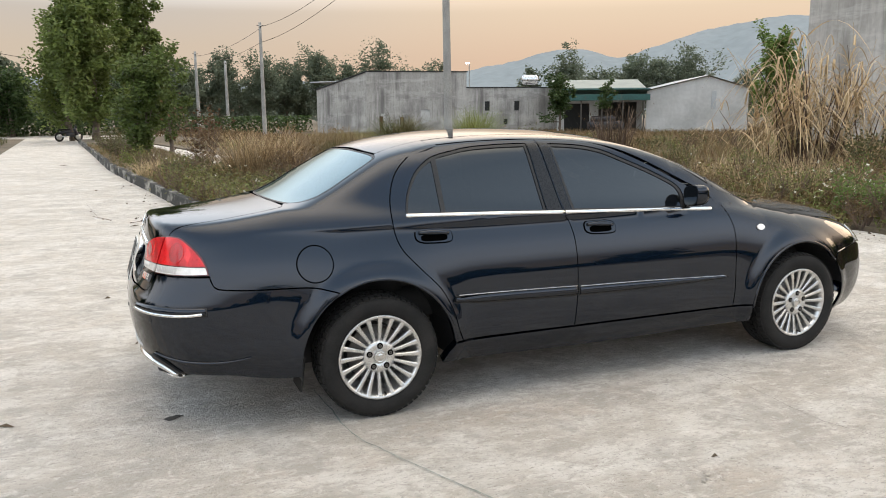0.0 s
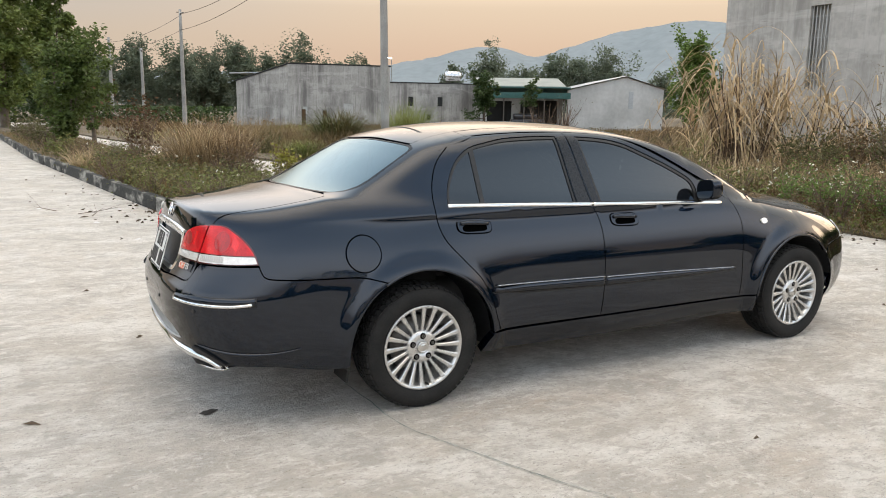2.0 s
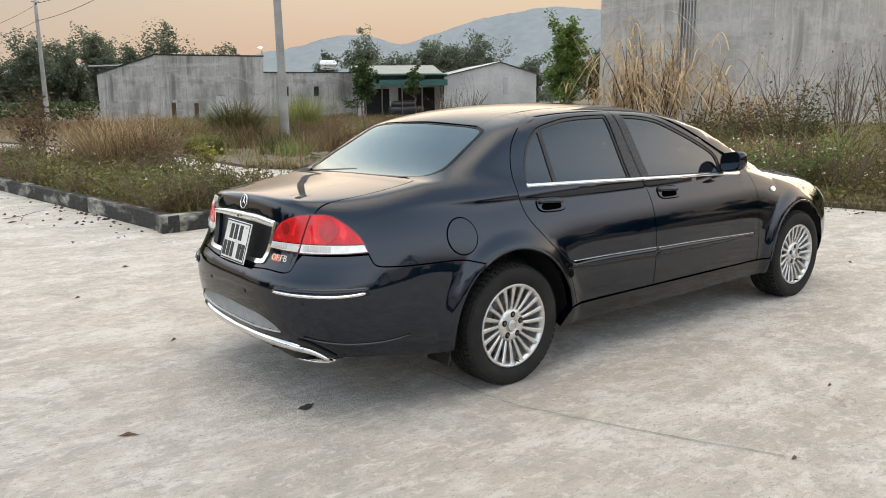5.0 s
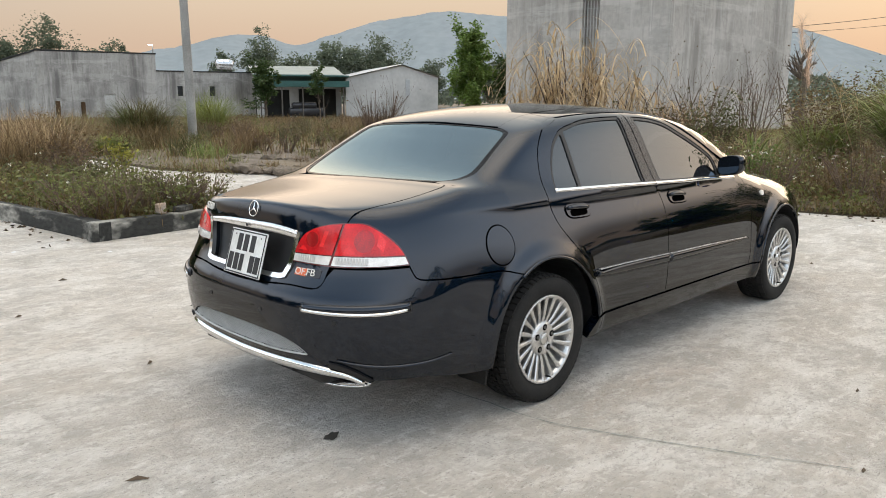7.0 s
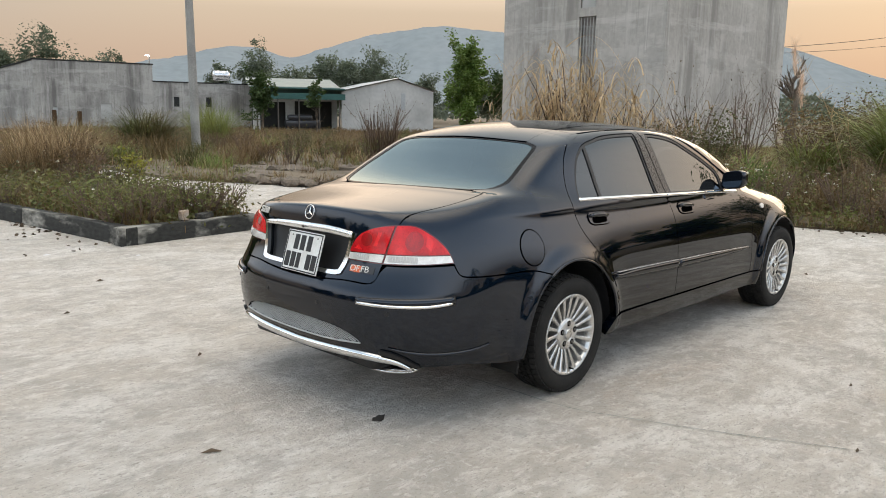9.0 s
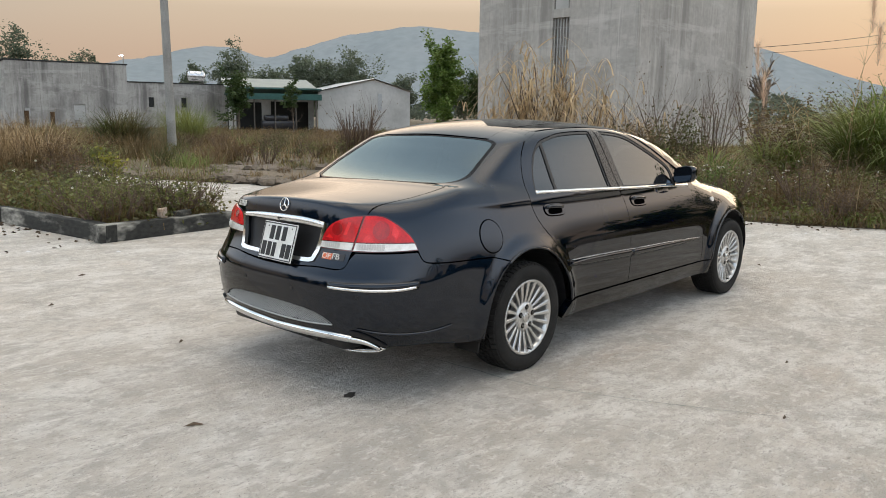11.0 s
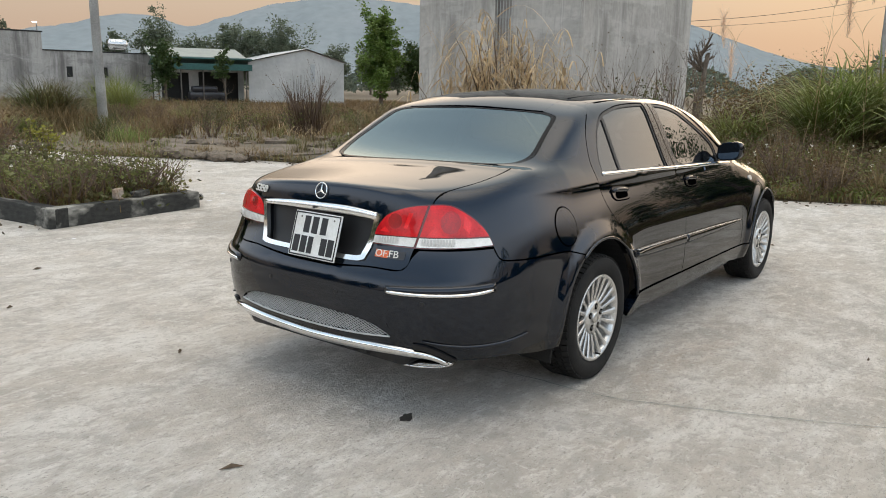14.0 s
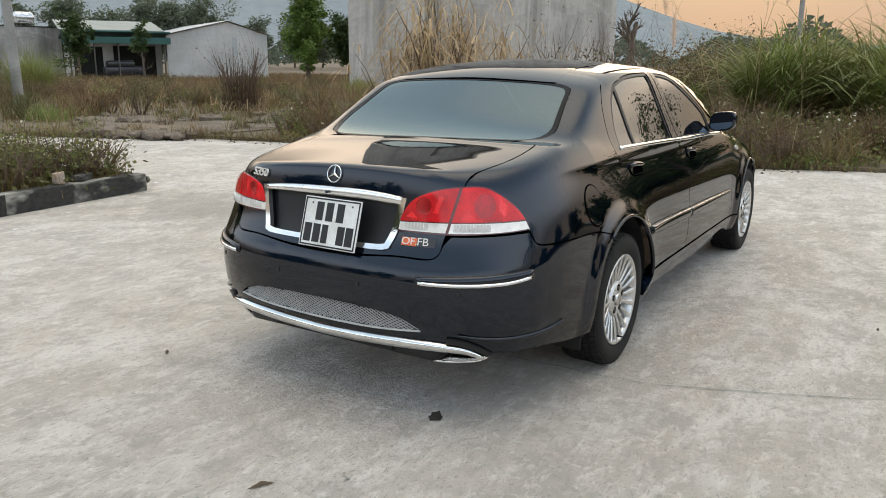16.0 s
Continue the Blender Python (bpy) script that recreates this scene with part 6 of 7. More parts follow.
        # front wing
        wing = panel("front_wing", [(2.221, .344), (2.221, .344), *f_cut[::-1], (2.165, .972), (2.165, .972), (2.35, .940), (2.6, .900), (2.85, .858), (3.05, .815), (3.25, .770), (3.38, .735), (3.38, .735), (3.40, .66), (3.40, .66),
                                     (3.30, .625), (3.18, .615), (3.18, .615), (3.10, .60), *arc(2.75, .385, 41, 176), (2.36, .344), (2.36, .344)], side_ray, paint, car, side=side, step=.022)
        panel("side_repeater", [(2.443 + .030 * math.cos(a), .803 + .017 * math.sin(a)) for a in np.linspace(0, 2 * np.pi, 16, endpoint=False)], side_ray, M["lamp_clear"], wing, (), .012, .007, .008, 0, side, "small clear oval side repeater")
        strip("arch_lip", arc(2.75, .389, 40, 178, 20), .014, .006, side_ray, paint, wing, side)
        # sill
        panel("sill", [(.40, .342), (.40, .342), (1.1, .341), (2.35, .338), (2.35, .338), (2.36, .235), (2.36, .235), (1.3, .222), (.33, .245), (.33, .245), (.36, .30)], side_ray, paint, car, (), .04, .004, .05, .001, side)
        # quarter panel up to the roof joint
        quarter = panel("rear_quarter", [(.906, .770), (.906, .770), (.925, .734), (.954, .713), (1.05, .705), (1.132, .702), (1.397, .696), (1.50, .676), (1.562, .657), (1.562, .657), *to_s(arch_r), (2.15, .347), (2.15, .347), (2.190, .350), (2.190, .350),
                                         *to_s(door_rear_edge), (2.145, 1.333), (2.145, 1.333), (2.143, 1.349), (2.143, 1.349), (2.05, 1.333), (1.966, 1.313), (1.885, 1.285), (1.885, 1.285), (1.83, 1.257), (1.765, 1.214),
                                         (1.628, 1.132), (1.54, 1.082), (1.46, 1.045), (1.40, 1.030), (1.32, 1.024), (1.25, 1.018), (1.16, 1.010), (1.08, 1.003), (1.0, .995), (.92, .989), (.84, .983), (.78, .980), (.72, .977), (.656, .979), (.656, .979), (.631, .966), (.609, .934), (.597, .870), (.570, .765), (.570, .765), (.75, .765)],
                        tail_ray, paint, car, side=side, step=.021)
        flap = [(1.446 + .084 * math.cos(a), .800 + .082 * math.sin(a)) for a in np.linspace(0, 2 * np.pi, 32, endpoint=False)]
        panel("flap_joint", [tuple(p) for p in grown(np.array(flap), .0060)], tail_ray, M["gap"], quarter, (), .03, .0012, .002, 0, side)
        if side > 0:
            panel("fuel_flap", flap, tail_ray, paint, quarter, (), .025, .0028, .003, 0, side, "round body-coloured fuel flap")
        strip("arch_lip", to_s(arc(0, .399, 122, 6, 24)), .014, .006, tail_ray, paint, quarter, side)
        # roof rail
        rail = [(.398, -.555), (.398, -.555), (.7, -.566), (1.0, -.568), (1.25, -.580), (1.42, -.600), (1.60, -.635), (1.8, -.672), (2.0, -.702), (2.13, -.712), (2.13, -.712), (2.16, -.690), (2.16, -.690), (1.95, -.645), (1.75, -.590), (1.58, -.525), (1.45, -.478),
                (1.1, -.455), (.7, -.445), (.395, -.425), (.395, -.425)]
        panel("roof_rail", rail, top_ray, paint, car, (), .035, 0, .012, .0015, side)
        # inner flanges under the joints
        panel("quarter_flange", [(-.893, -.582), (-.893, -.582), (-.82, -.598), (-.72, -.615), (-.62, -.621), (-.53, -.619), (-.425, -.607), (-.402, -.57), (-.38, -.50), (-.38, -.50), (-.345, -.545), (-.315, -.585), (-.25, -.606), (-.20, -.604), (-.05, -.568), (.07, -.543), (.098, -.527), (.115, -.48), (.122, -.44), (.122, -.44),
                                 (.395, -.412), (.395, -.412), (.43, -.57), (.43, -.57), (.3, -.61), (0, -.66), (-.15, -.715), (-.3, -.745), (-.5, -.738), (-.6, -.732), (-.72, -.706), (-.82, -.664), (-.88, -.615)], top_ray, paint, car, (), .02, -.0006, .004, 0, side)
        panel("wing_flange", [(2.14, -.70), (2.14, -.70), (2.20, -.60), (2.40, -.672), (2.7, -.65), (3.0, -.628), (3.2, -.58), (3.36, -.50), (3.36, -.50), (3.34, -.60), (3.1, -.69), (2.8, -.735), (2.4, -.755), (2.16, -.755)], top_ray, paint, car, (), .03, -.0006, .004, 0, side)
        # lamps at the tail
        lamp = [(.340, .766), (.340, .766), (.352, .827), (.385, .880), (.42, .905), (.482, .927), (.550, .938), (.60, .941), (.66, .941), (.72, .932), (.80, .893), (.86, .850), (.893, .805), (.906, .772), (.906, .772), (.75, .767), (.57, .762), (.428, .764)]
        body = panel("tail_lamp", lamp, tail_ray, M["lamp_red_deep"], car, (), .025, .004, .012, .001, side, "red and clear tail lamp cluster")
        split = lambda z: .546 + (z - .764) * .30
        red_in = [(.349, .806), (.349, .806), (.356, .830), (.388, .877), (.425, .902), (.482, .922), (.54, .932), (.592, .934), (.592, .934), (split(.87) - .006, .87), (split(.810) - .006, .810), (split(.810) - .006, .810)]
        red_out = [(split(.810) + .006, .810), (split(.810) + .006, .810), (split(.87) + .006, .87), (.604, .935), (.604, .935), (.66, .935), (.715, .926), (.795, .888), (.853, .846), (.882, .812), (.882, .812)]
        clear_in = [(.345, .771), (.345, .771), (.348, .801), (.348, .801), (.45, .804), (split(.804) - .006, .805), (split(.804) - .006, .805), (split(.77) - .006, .769), (split(.77) - .006, .769)]
        clear_out = [(split(.77) + .006, .768), (split(.77) + .006, .768), (split(.805) + .006, .805), (split(.805) + .006, .805), (.72, .806), (.884, .806), (.884, .806), (.899, .777), (.899, .777), (.75, .771)]
        for shape, mat, lab in ((red_in, M["lamp_red"], "glossy red lens"), (red_out, M["lamp_red"], "glossy red lens"), (clear_in, M["lamp_clear"], "clear ribbed lens"), (clear_out, M["lamp_clear"], "clear ribbed lens")):
            panel("lens", shape, tail_ray, mat, body, (), .02, .009, .006, 0, side, lab)
        # round bowls and bright facets laid on the lenses, inner glints and shade painted as reds
        for c, r in ((.445, .034), (.70, .046)):
            bowl = [(c + r * math.cos(a), .868 + r * .95 * math.sin(a)) for a in np.linspace(0, 2 * np.pi, 24, endpoint=False)]
            panel("reflector", bowl, tail_ray, M["lamp_red_bowl_shade"], body, (), .02, .0098, .003, 0, side)
            ring = [(c + (r + .006) * math.cos(a), .868 + (r + .006) * .95 * math.sin(a)) for a in np.linspace(0, 2 * np.pi, 24, endpoint=False)]
            panel("bulb_ring", ring, tail_ray, M["lamp_red"], body, [bowl], .02, .0106, .003, 0, side)
        for facet in ([(.600, .817), (.600, .817), (.634, .852), (.634, .852), (.657, .817), (.657, .817)], [(.757, .850), (.757, .850), (.764, .897), (.764, .897), (.800, .868), (.800, .868), (.786, .826), (.786, .826)],
                      [(.373, .822), (.373, .822), (.397, .842), (.397, .842), (.425, .818), (.425, .818)], [(.488, .840), (.488, .840), (.508, .905), (.508, .905), (.530, .905), (.530, .905), (.506, .840), (.506, .840)]):
            panel("reflector", facet, tail_ray, M["lamp_red_glint"], body, (), .02, .0094, .003, 0, side)
        # ribbed grey half of the clear strip
        for s0, s1 in ((.572, .722), (.372, .470)):
            panel("reflector", [(s0, .775), (s0, .775), (s0 + .004, .802), (s0 + .004, .802), (s1, .802), (s1, .802), (s1, .775), (s1, .775)], tail_ray, M["lamp_grey"], body, (), .02, .0096, .003, 0, side)
            for s in np.arange(s0 + .012, s1 - .006, .0135):
                strip("lens_rib", [(s, .777), (s, .801)], .005, .0115, tail_ray, M["lamp_clear"], body, side, base=.006, step=.02)
        # headlamp, front bumper half strips
        panel("headlamp", [(.45, .60), (.45, .60), (.42, .69), (.50, .715), (.60, .730), (.70, .740), (.70, .740), (.735, .70), (.73, .64), (.73, .64), (.6, .61)], nose_ray, M["lamp_clear"], car, (), .025, .004, .02, .001, side, "clear wraparound headlamp")
        # mirror
        mirror = empty("wing_mirror")
        mirror.parent = car
        bm = bmesh.new()
        bmesh.ops.create_uvsphere(bm, u_segments=28, v_segments=18, radius=1)
        for v in bm.verts:
            x, y, z = v.co
            sx, sy, sz = (abs(x) ** .75 * math.copysign(1, x), abs(y) ** .6 * math.copysign(1, y), abs(z) ** .6 * math.copysign(1, z))
            v.co = (max(sx, -.40) * .066, sy * .084, sz * .062 - .012 * sy * side)
        bent("housing", bm, paint, mirror, "body-coloured mirror housing", True)
        bm = bmesh.new()
        ring = []
        for a in np.linspace(0, 2 * np.pi, 40, endpoint=False):
            ring.append((math.copysign(abs(math.cos(a)) ** .55, math.cos(a)) * .073, math.copysign(abs(math.sin(a)) ** .55, math.sin(a)) * .051))
        vs = [bm.verts.new((-.0285 + .05 * (b + .05), a, b - .012 * a / .084 * side)) for a, b in ring]
        bm.faces.new(vs)
        bent("mirror_glass", bm, M["mirror"], mirror, "mirror glass")
        bm = bmesh.new()
        block(bm, (.06, .10, .032), (.015, side * .105, -.035), .012, (0, 0, side * -12))
        bent("mirror_foot", bm, black, mirror, "", True)
        mirror.location = (1.925, side * -.838, 1.020)
        mirror.rotation_euler = (0, 0, side * radians(-10))
        for x in (0, 2.75):
            build_wheel(car, x, side)
        for x, rr in ((0, .40), (2.75, .39)):
            bm = bmesh.new()
            rows = []
            for a in (np.linspace(-8, 190, 30) if x < 1 else np.linspace(14, 186, 30)):
                ca, sa = math.cos(radians(a)), math.sin(radians(a))
                rows.append([bm.verts.new((x + rr * ca, -side * y, max(.12, .31 + rr * sa))) for y in (.855, .56)])
            for r0, r1 in zip(rows, rows[1:]):
                bm.faces.new((*r0, *r1[::-1]))
            bm.faces.new([r[1] for r in rows])
            bent("wheel_well", bm, black, car)
        bm = bmesh.new()
        block(bm, (.012, .17, .17), (-.385, side * -.755, .262), .004, (0, 8, 0))
        bent("mud_flap", bm, M["tyre"], car, "black rubber mud flap")
    # roof and glass
    half = [(.115, 0), (.113, .2), (.118, .36), (.128, .448), (.128, .448), (.395, .418), (.7, .440), (1.1, .450), (1.45, .470), (1.52, .478), (1.52, .478), (1.60, .3), (1.635, 0)]
    panel("roof_panel", [*half, *[(x, -y) for x, y in half[::-1] if y]], top_ray, paint, car, (), .05)
    half = [(1.645, 0), (1.61, .3), (1.53, .476), (1.53, .476), (1.58, .520), (1.75, .585), (1.95, .640), (2.16, .685), (2.22, .690), (2.22, .690), (2.36, .50), (2.44, .25), (2.47, 0)]
    panel("windscreen", [*half, *[(x, -y) for x, y in half[::-1] if y]], top_ray, glass, car, (), .05, -.003, .004, .003, label="tinted windscreen")
    half = [(.104, 0), (.104, .2), (.113, .38), (.117, .47), (.10, .525), (.07, .541), (-.05, .566), (-.20, .602), (-.25, .604), (-.315, .582), (-.355, .52), (-.382, .46), (-.402, .3), (-.410, .1), (-.410, 0)]
    rim2 = [(.094, 0), (.094, .2), (.101, .375), (.098, .470), (.075, .512), (.0, .532), (-.1, .552), (-.19, .573), (-.25, .575), (-.318, .548), (-.358, .482), (-.386, .30), (-.396, .1), (-.396, 0)]
    closed = lambda h: [*h, *[(x, -y) for x, y in h[::-1] if y]]
    panel("window_seal", closed(half), top_ray, M["frit"], car, [closed(rim2)], .03, -.002, .012, .0015, label="black rear window surround")
    panel("rear_window", closed(rim2), top_ray, M["rear_glass"], car, (), .04, -.004, .004, -.004, label="tinted rear window")
    # boot lid
    lid_half = [(0.0, -.385), (.2, -.385), (.44, -.398), (.566, -.404), (.592, -.385), (.603, -.372), (.615, -.27), (.617, -.18), (.611, -.08), lid_place(-.82, .594, .998), lid_place(-.890, .578, .984), lid_place(-.918, .571, .966), lid_place(-.944, .564, .935), lid_place(-.960, .556, .90), lid_place(-.988, .543, .809), lid_place(-1.016, .524, .745),
                (.520, .40), (.505, .418), (.478, .425), (.353, .424), (.18, .436), (.0, .440)]
    plate_hole = [lid_place(-1.03, y, z) for y, z in ((0, .868), (.18, .868), (.335, .862), (.335, .862), (.325, .80), (.30, .725), (.275, .708), (.12, .704), (0, .703))]
    both = lambda h: [*h, *[(-y, v) for y, v in h[::-1] if abs(y) > 1e-6]]
    lid = panel("boot_lid", both(lid_half), lid_ray, paint, car, [both(plate_hole)], .021, 0, .035, .002)
    big = [(y, v) for y, v in grown(np.array(both(plate_hole)), .012)]
    panel("plate_recess", big, lid_ray, black, lid, (), .04, -.032, .002, 0, label="black recess behind the number plate")
    frame_out = [lid_place(-1.03, y, z) for y, z in ((0, .903), (.2, .903), (.366, .896), (.366, .896), (.350, .80), (.325, .715), (.295, .690), (.13, .686), (0, .685))]
    panel("chrome_surround", both(frame_out), lid_ray, chrome, lid, [both(plate_hole)], .025, .007, .02, 0, label="bright chrome plate surround")
    strip("surround_bar", [lid_place(-1.03, y, z) for y, z in ((-.345, .880), (-.2, .886), (0, .887), (.2, .886), (.345, .880))], [.028, .037, .039, .037, .028], .010, lid_ray, M["chrome_soft"], lid, label="bright chrome bar over the plate")
    panel("lid_lock", [lid_place(-1.03, .008 * math.cos(a), .884 + .008 * math.sin(a)) for a in np.linspace(0, 2 * np.pi, 14, endpoint=False)], lid_ray, black, lid, (), .01, .019, .004, 0, label="small dark lid lock")
    # badge: ring and three bars
    badge = empty("badge")
    badge.parent = lid
    at, _ = meet(*lid_ray(np.array([lid_place(-1.02, -.02, .967)])))
    nrm = slope(at)[0]
    badge.matrix_local = Matrix.Translation(settle(at[0] + nrm * .006)) @ Vector(nrm).to_track_quat("Y", "Z").to_matrix().to_4x4()
    bm = bmesh.new()
    rows = []
    for a in np.linspace(0, 2 * np.pi, 40, endpoint=False):
        rows.append([bm.verts.new(((.034 + .0024 * math.cos(b)) * math.cos(a), .003 * math.sin(b), (.034 + .0024 * math.cos(b)) * math.sin(a))) for b in np.linspace(0, 2 * np.pi, 8, endpoint=False)])
    for r0, r1 in zip(rows, rows[1:] + rows[:1]):
        for k in range(8):
            bm.faces.new((r0[k], r0[(k + 1) % 8], r1[(k + 1) % 8], r1[k]))
    bent("badge_ring", bm, chrome, badge, "chrome ring", True)
    for k in range(3):
        a = math.pi / 2 + k * 2 * math.pi / 3
        bm = bmesh.new()
        tip = [(.033 * math.cos(a), .033 * math.sin(a)), (.005 * math.cos(a + 1.047), .006 * math.sin(a + 1.047)), (0, 0), (.006 * math.cos(a - 1.047), .006 * math.sin(a - 1.047))]
        lo = [bm.verts.new((x, -.004, z)) for x, z in tip]
        hi = [bm.verts.new((x, .001 if i != 2 else .005, z)) for i, (x, z) in enumerate(tip)]
        bm.faces.new(hi)
        for i in range(4):
            bm.faces.new((lo[i], lo[(i + 1) % 4], hi[(i + 1) % 4], hi[i]))
        bent("badge_bar", bm, chrome, badge)
    # number plate, its characters as plain bars
    plate = empty("number_plate")
    plate.parent = lid
    plate.matrix_local = Matrix.Translation((-1.098, -.048, .767)) @ pose(0, 0, 0, 0, 17, 0) @ pose(0, 0, 0, 0, 0, 0)
    bm = block(bmesh.new(), (.006, .285, .200), (0, 0, 0), .0028)
    bent("plate_base", bm, M["plate"], plate, "white number plate")
    bm = bmesh.new()
    for y, z, sy, sz in ((0, .093, .272, .006), (0, -.093, .272, .006), (.134, 0, .006, .188), (-.134, 0, .006, .188)):
        block(bm, (.004, sy, sz), (-.003, y, z), .001)
    bent("plate_edge", bm, black, plate, "thin black border")
    for row, ys, z in ((0, (.058, .008, -.046), .044), (1, (.105, .060, .018, -.062, -.104), -.044)):
        for y in ys:
            bm = block(bmesh.new(), (.003, .036 if row == 0 or abs(y) > .05 else .030, .074), (-.0035, y, z), .001)
            bent("plate_bar", bm, black, plate)
    for y in (-.10, .10):
        b = lathe("plate_screw", [(0, -.005), (.004, -.0045), (.005, -.002)], M["steel_dark"], plate, 10)
        b.rotation_euler = (0, 0, -math.pi / 2)
        b.location = (0, y, .075)
    # model lettering and sticker
    def letters(body, size, at_y, at_z, mat, name, depth=.0015, label="", stretch=1.0, where=lid_ray, slant=.2):
        cu = bpy.data.curves.new(name, "FONT")
        cu.body, cu.size, cu.extrude, cu.align_x, cu.align_y, cu.shear = body, size, depth, "CENTER", "CENTER", slant
        tmp = bpy.data.objects.new(name, cu)
        me = bpy.data.meshes.new_from_object(tmp)
        bpy.data.objects.remove(tmp)
        me.materials.clear()
        me.materials.append(mat)
        ob = new(name, me)
        ob.parent = lid
        spot, _ = meet(*where(np.array([lid_place(-1.03, at_y, at_z)])))
        n = Vector(slope(spot)[0])
        right = Vector((0, 0, 1)).cross(n).normalized()
        up = n.cross(right)
        ob.matrix_local = Matrix.Translation(Vector(settle(spot[0])) + n * .005) @ Matrix((right, up, n)).transposed().to_4x4() @ Matrix.Diagonal((stretch, 1, 1, 1))
        return tagged(ob, label)
    letters("S350", .048, .405, .984, M["letter_white"], "model_lettering", .003, "bright model lettering", 1.15, slant=.15)
    panel("sticker", [lid_place(-1.03, y, z) for y, z in ((-.362, .748), (-.362, .748), (-.497, .746), (-.497, .746), (-.497, .714), (-.497, .714), (-.362, .716), (-.362, .716))], lid_ray, M["sticker_dark"], lid, (), .03, .002, .002, 0, label="small dark sticker with orange and silver letters")
    panel("sticker_patch", [lid_place(-1.03, y, z) for y, z in ((-.364, .746), (-.364, .746), (-.425, .745), (-.425, .745), (-.425, .715), (-.425, .715), (-.364, .717), (-.364, .717))], lid_ray, M["sticker_orange"], lid, (), .03, .003, .002, 0)
    letters("OF.", .040, -.396, .731, M["letter_white"], "sticker_letter", .0006, "pale letters", 1.1, slant=0)
    letters("FB", .042, -.449, .731, M["letter_white"], "sticker_letter", .0006, "pale letters", 1.1, slant=0)
    # rear bumper
    side_top = [(1.562, .655), (1.562, .655), (1.50, .674), (1.397, .694), (1.132, .700), (1.05, .703), (.954, .711), (.925, .732), (.906, .764), (.906, .764), (.75, .760), (.565, .757), (.565, .757), (.535, .725), (.520, .690), (.480, .673), (.353, .674), (.18, .660)]
    low = [(.0, .318), (.30, .338), (.50, .338), (.63, .335), (.69, .305), (.74, .298), (.966, .298), (1.122, .278), (1.258, .262), (1.36, .268), (1.36, .268)]
    arch_b = to_s(arc(0, .395, 186, 120, 8))
    right = [*low, *arch_b, *side_top]
    left = [(-s, z) for s, z in right[::-1]]
    grille = [(0, .467), (.25, .463), (.36, .450), (.430, .424), (.466, .398), (.466, .398), (.25, .383), (0, .377)]
    both_s = lambda h: [*h, *[(-s, z) for s, z in h[::-1] if abs(s) > 1e-6]]
    bumper = panel("rear_bumper", [*right, (0, .654), *left[:-1]], tail_ray, paint, car, [both_s(grille)], .035, 0, .02, .002)
    back = [(s, z) for s, z in grown(np.array(both_s(grille)), .01)]
    panel("grille_back", back, tail_ray, black, bumper, (), .05, -.02, .002, 0)
    shape = drawn(both_s(grille), .02)
    wires, faces = [], []
    for slant in (1, -1):
        for c in np.arange(-1.0, 1.0, .0225):
            zz = np.linspace(.36, .48, 25)
            ss = c + slant * (zz - .42) * 1.8
            ok = within(shape, np.c_[ss, zz])
            if ok.sum() < 2:
                continue
            q = np.c_[ss, zz][ok]
            q = np.array([q[0], q[len(q) // 2], q[-1]]) if len(q) > 2 else q
            rows = []
            for off, up in ((-.0030, -.009), (.0, -.004), (.0030, -.009)):
                p, _ = meet(*tail_ray(q + [off, 0]))
                rows.append(p + slope(p) * (up + (.001 if slant > 0 else 0)))
            k, n = len(wires), len(q)
            for r in rows:
                wires += [*r]
            for j in range(2):
                faces += [(k + j * n + i, k + j * n + i + 1, k + (j + 1) * n + i + 1, k + (j + 1) * n + i) for i in range(n - 1)]
    mesh_of("grille_mesh", wires, faces, M["mesh_grey"], bumper, "grey diamond mesh grille")
    strip("grille_edge", [(-.463, .398), (-.25, .382), (0, .376), (.25, .382), (.463, .398)], .006, .004, tail_ray, M["mesh_grey"], bumper)
    strip("chrome_lip", [(-.70, .292), (-.64, .322), (-.56, .333), (-.40, .336), (0, .318), (.40, .336), (.56, .333), (.64, .322), (.70, .292)], [.016, .034, .040, .041, .040, .041, .040, .034, .016], .020, tail_ray, chrome, bumper, label="chrome lip along the lower bumper")
    for side in (1, -1):
        strip("bumper_joint", [(.450, .598), (.60, .600), (.78, .602), (.906, .609)], [.040, .052, .054, .044], .003, tail_ray, black, bumper, side)
        strip("bumper_moulding", [(.455, .600), (.60, .603), (.78, .606), (.90, .612)], [.030, .040, .042, .034], .012, tail_ray, paint, bumper, side)
        strip("bumper_chrome", [(.462, .592), (.60, .589), (.78, .590), (.885, .600)], .018, .016, tail_ray, chrome, bumper, side, "chrome bumper strip")
        strip("bumper_crease", [(.60, .395), (.70, .374), (.80, .364), (.92, .363), (1.02, .372), (1.11, .388)], [.004, .016, .018, .018, .012, .004], .009, tail_ray, paint, bumper, side)
        for s in (.206, .60):
            panel("parking_sensor", [(s + .0095 * math.cos(a), .552 + .0095 * math.sin(a)) for a in np.linspace(0, 2 * np.pi, 14, endpoint=False)], tail_ray, black, bumper, (), .01, .0025, .003, 0, side, "round black parking sensor")
        bm = bmesh.new()
        rows = []
        for d, k in ((.0, 1.0), (.006, 1.04), (.014, 1.0), (.02, .90), (.09, .84)):
            rows.append([bm.verts.new((-1.020 + d, -side * .525 + k * .138 * math.cos(a), .277 + k * .027 * math.copysign(abs(math.sin(a)) ** 1.15, math.sin(a)))) for a in np.linspace(0, 2 * np.pi, 32, endpoint=False)])
        inner = [bm.verts.new((v.co.x + .004, -side * .525 + (v.co.y + side * .525) * .92, .277 + (v.co.z - .277) * .70)) for v in rows[0]]
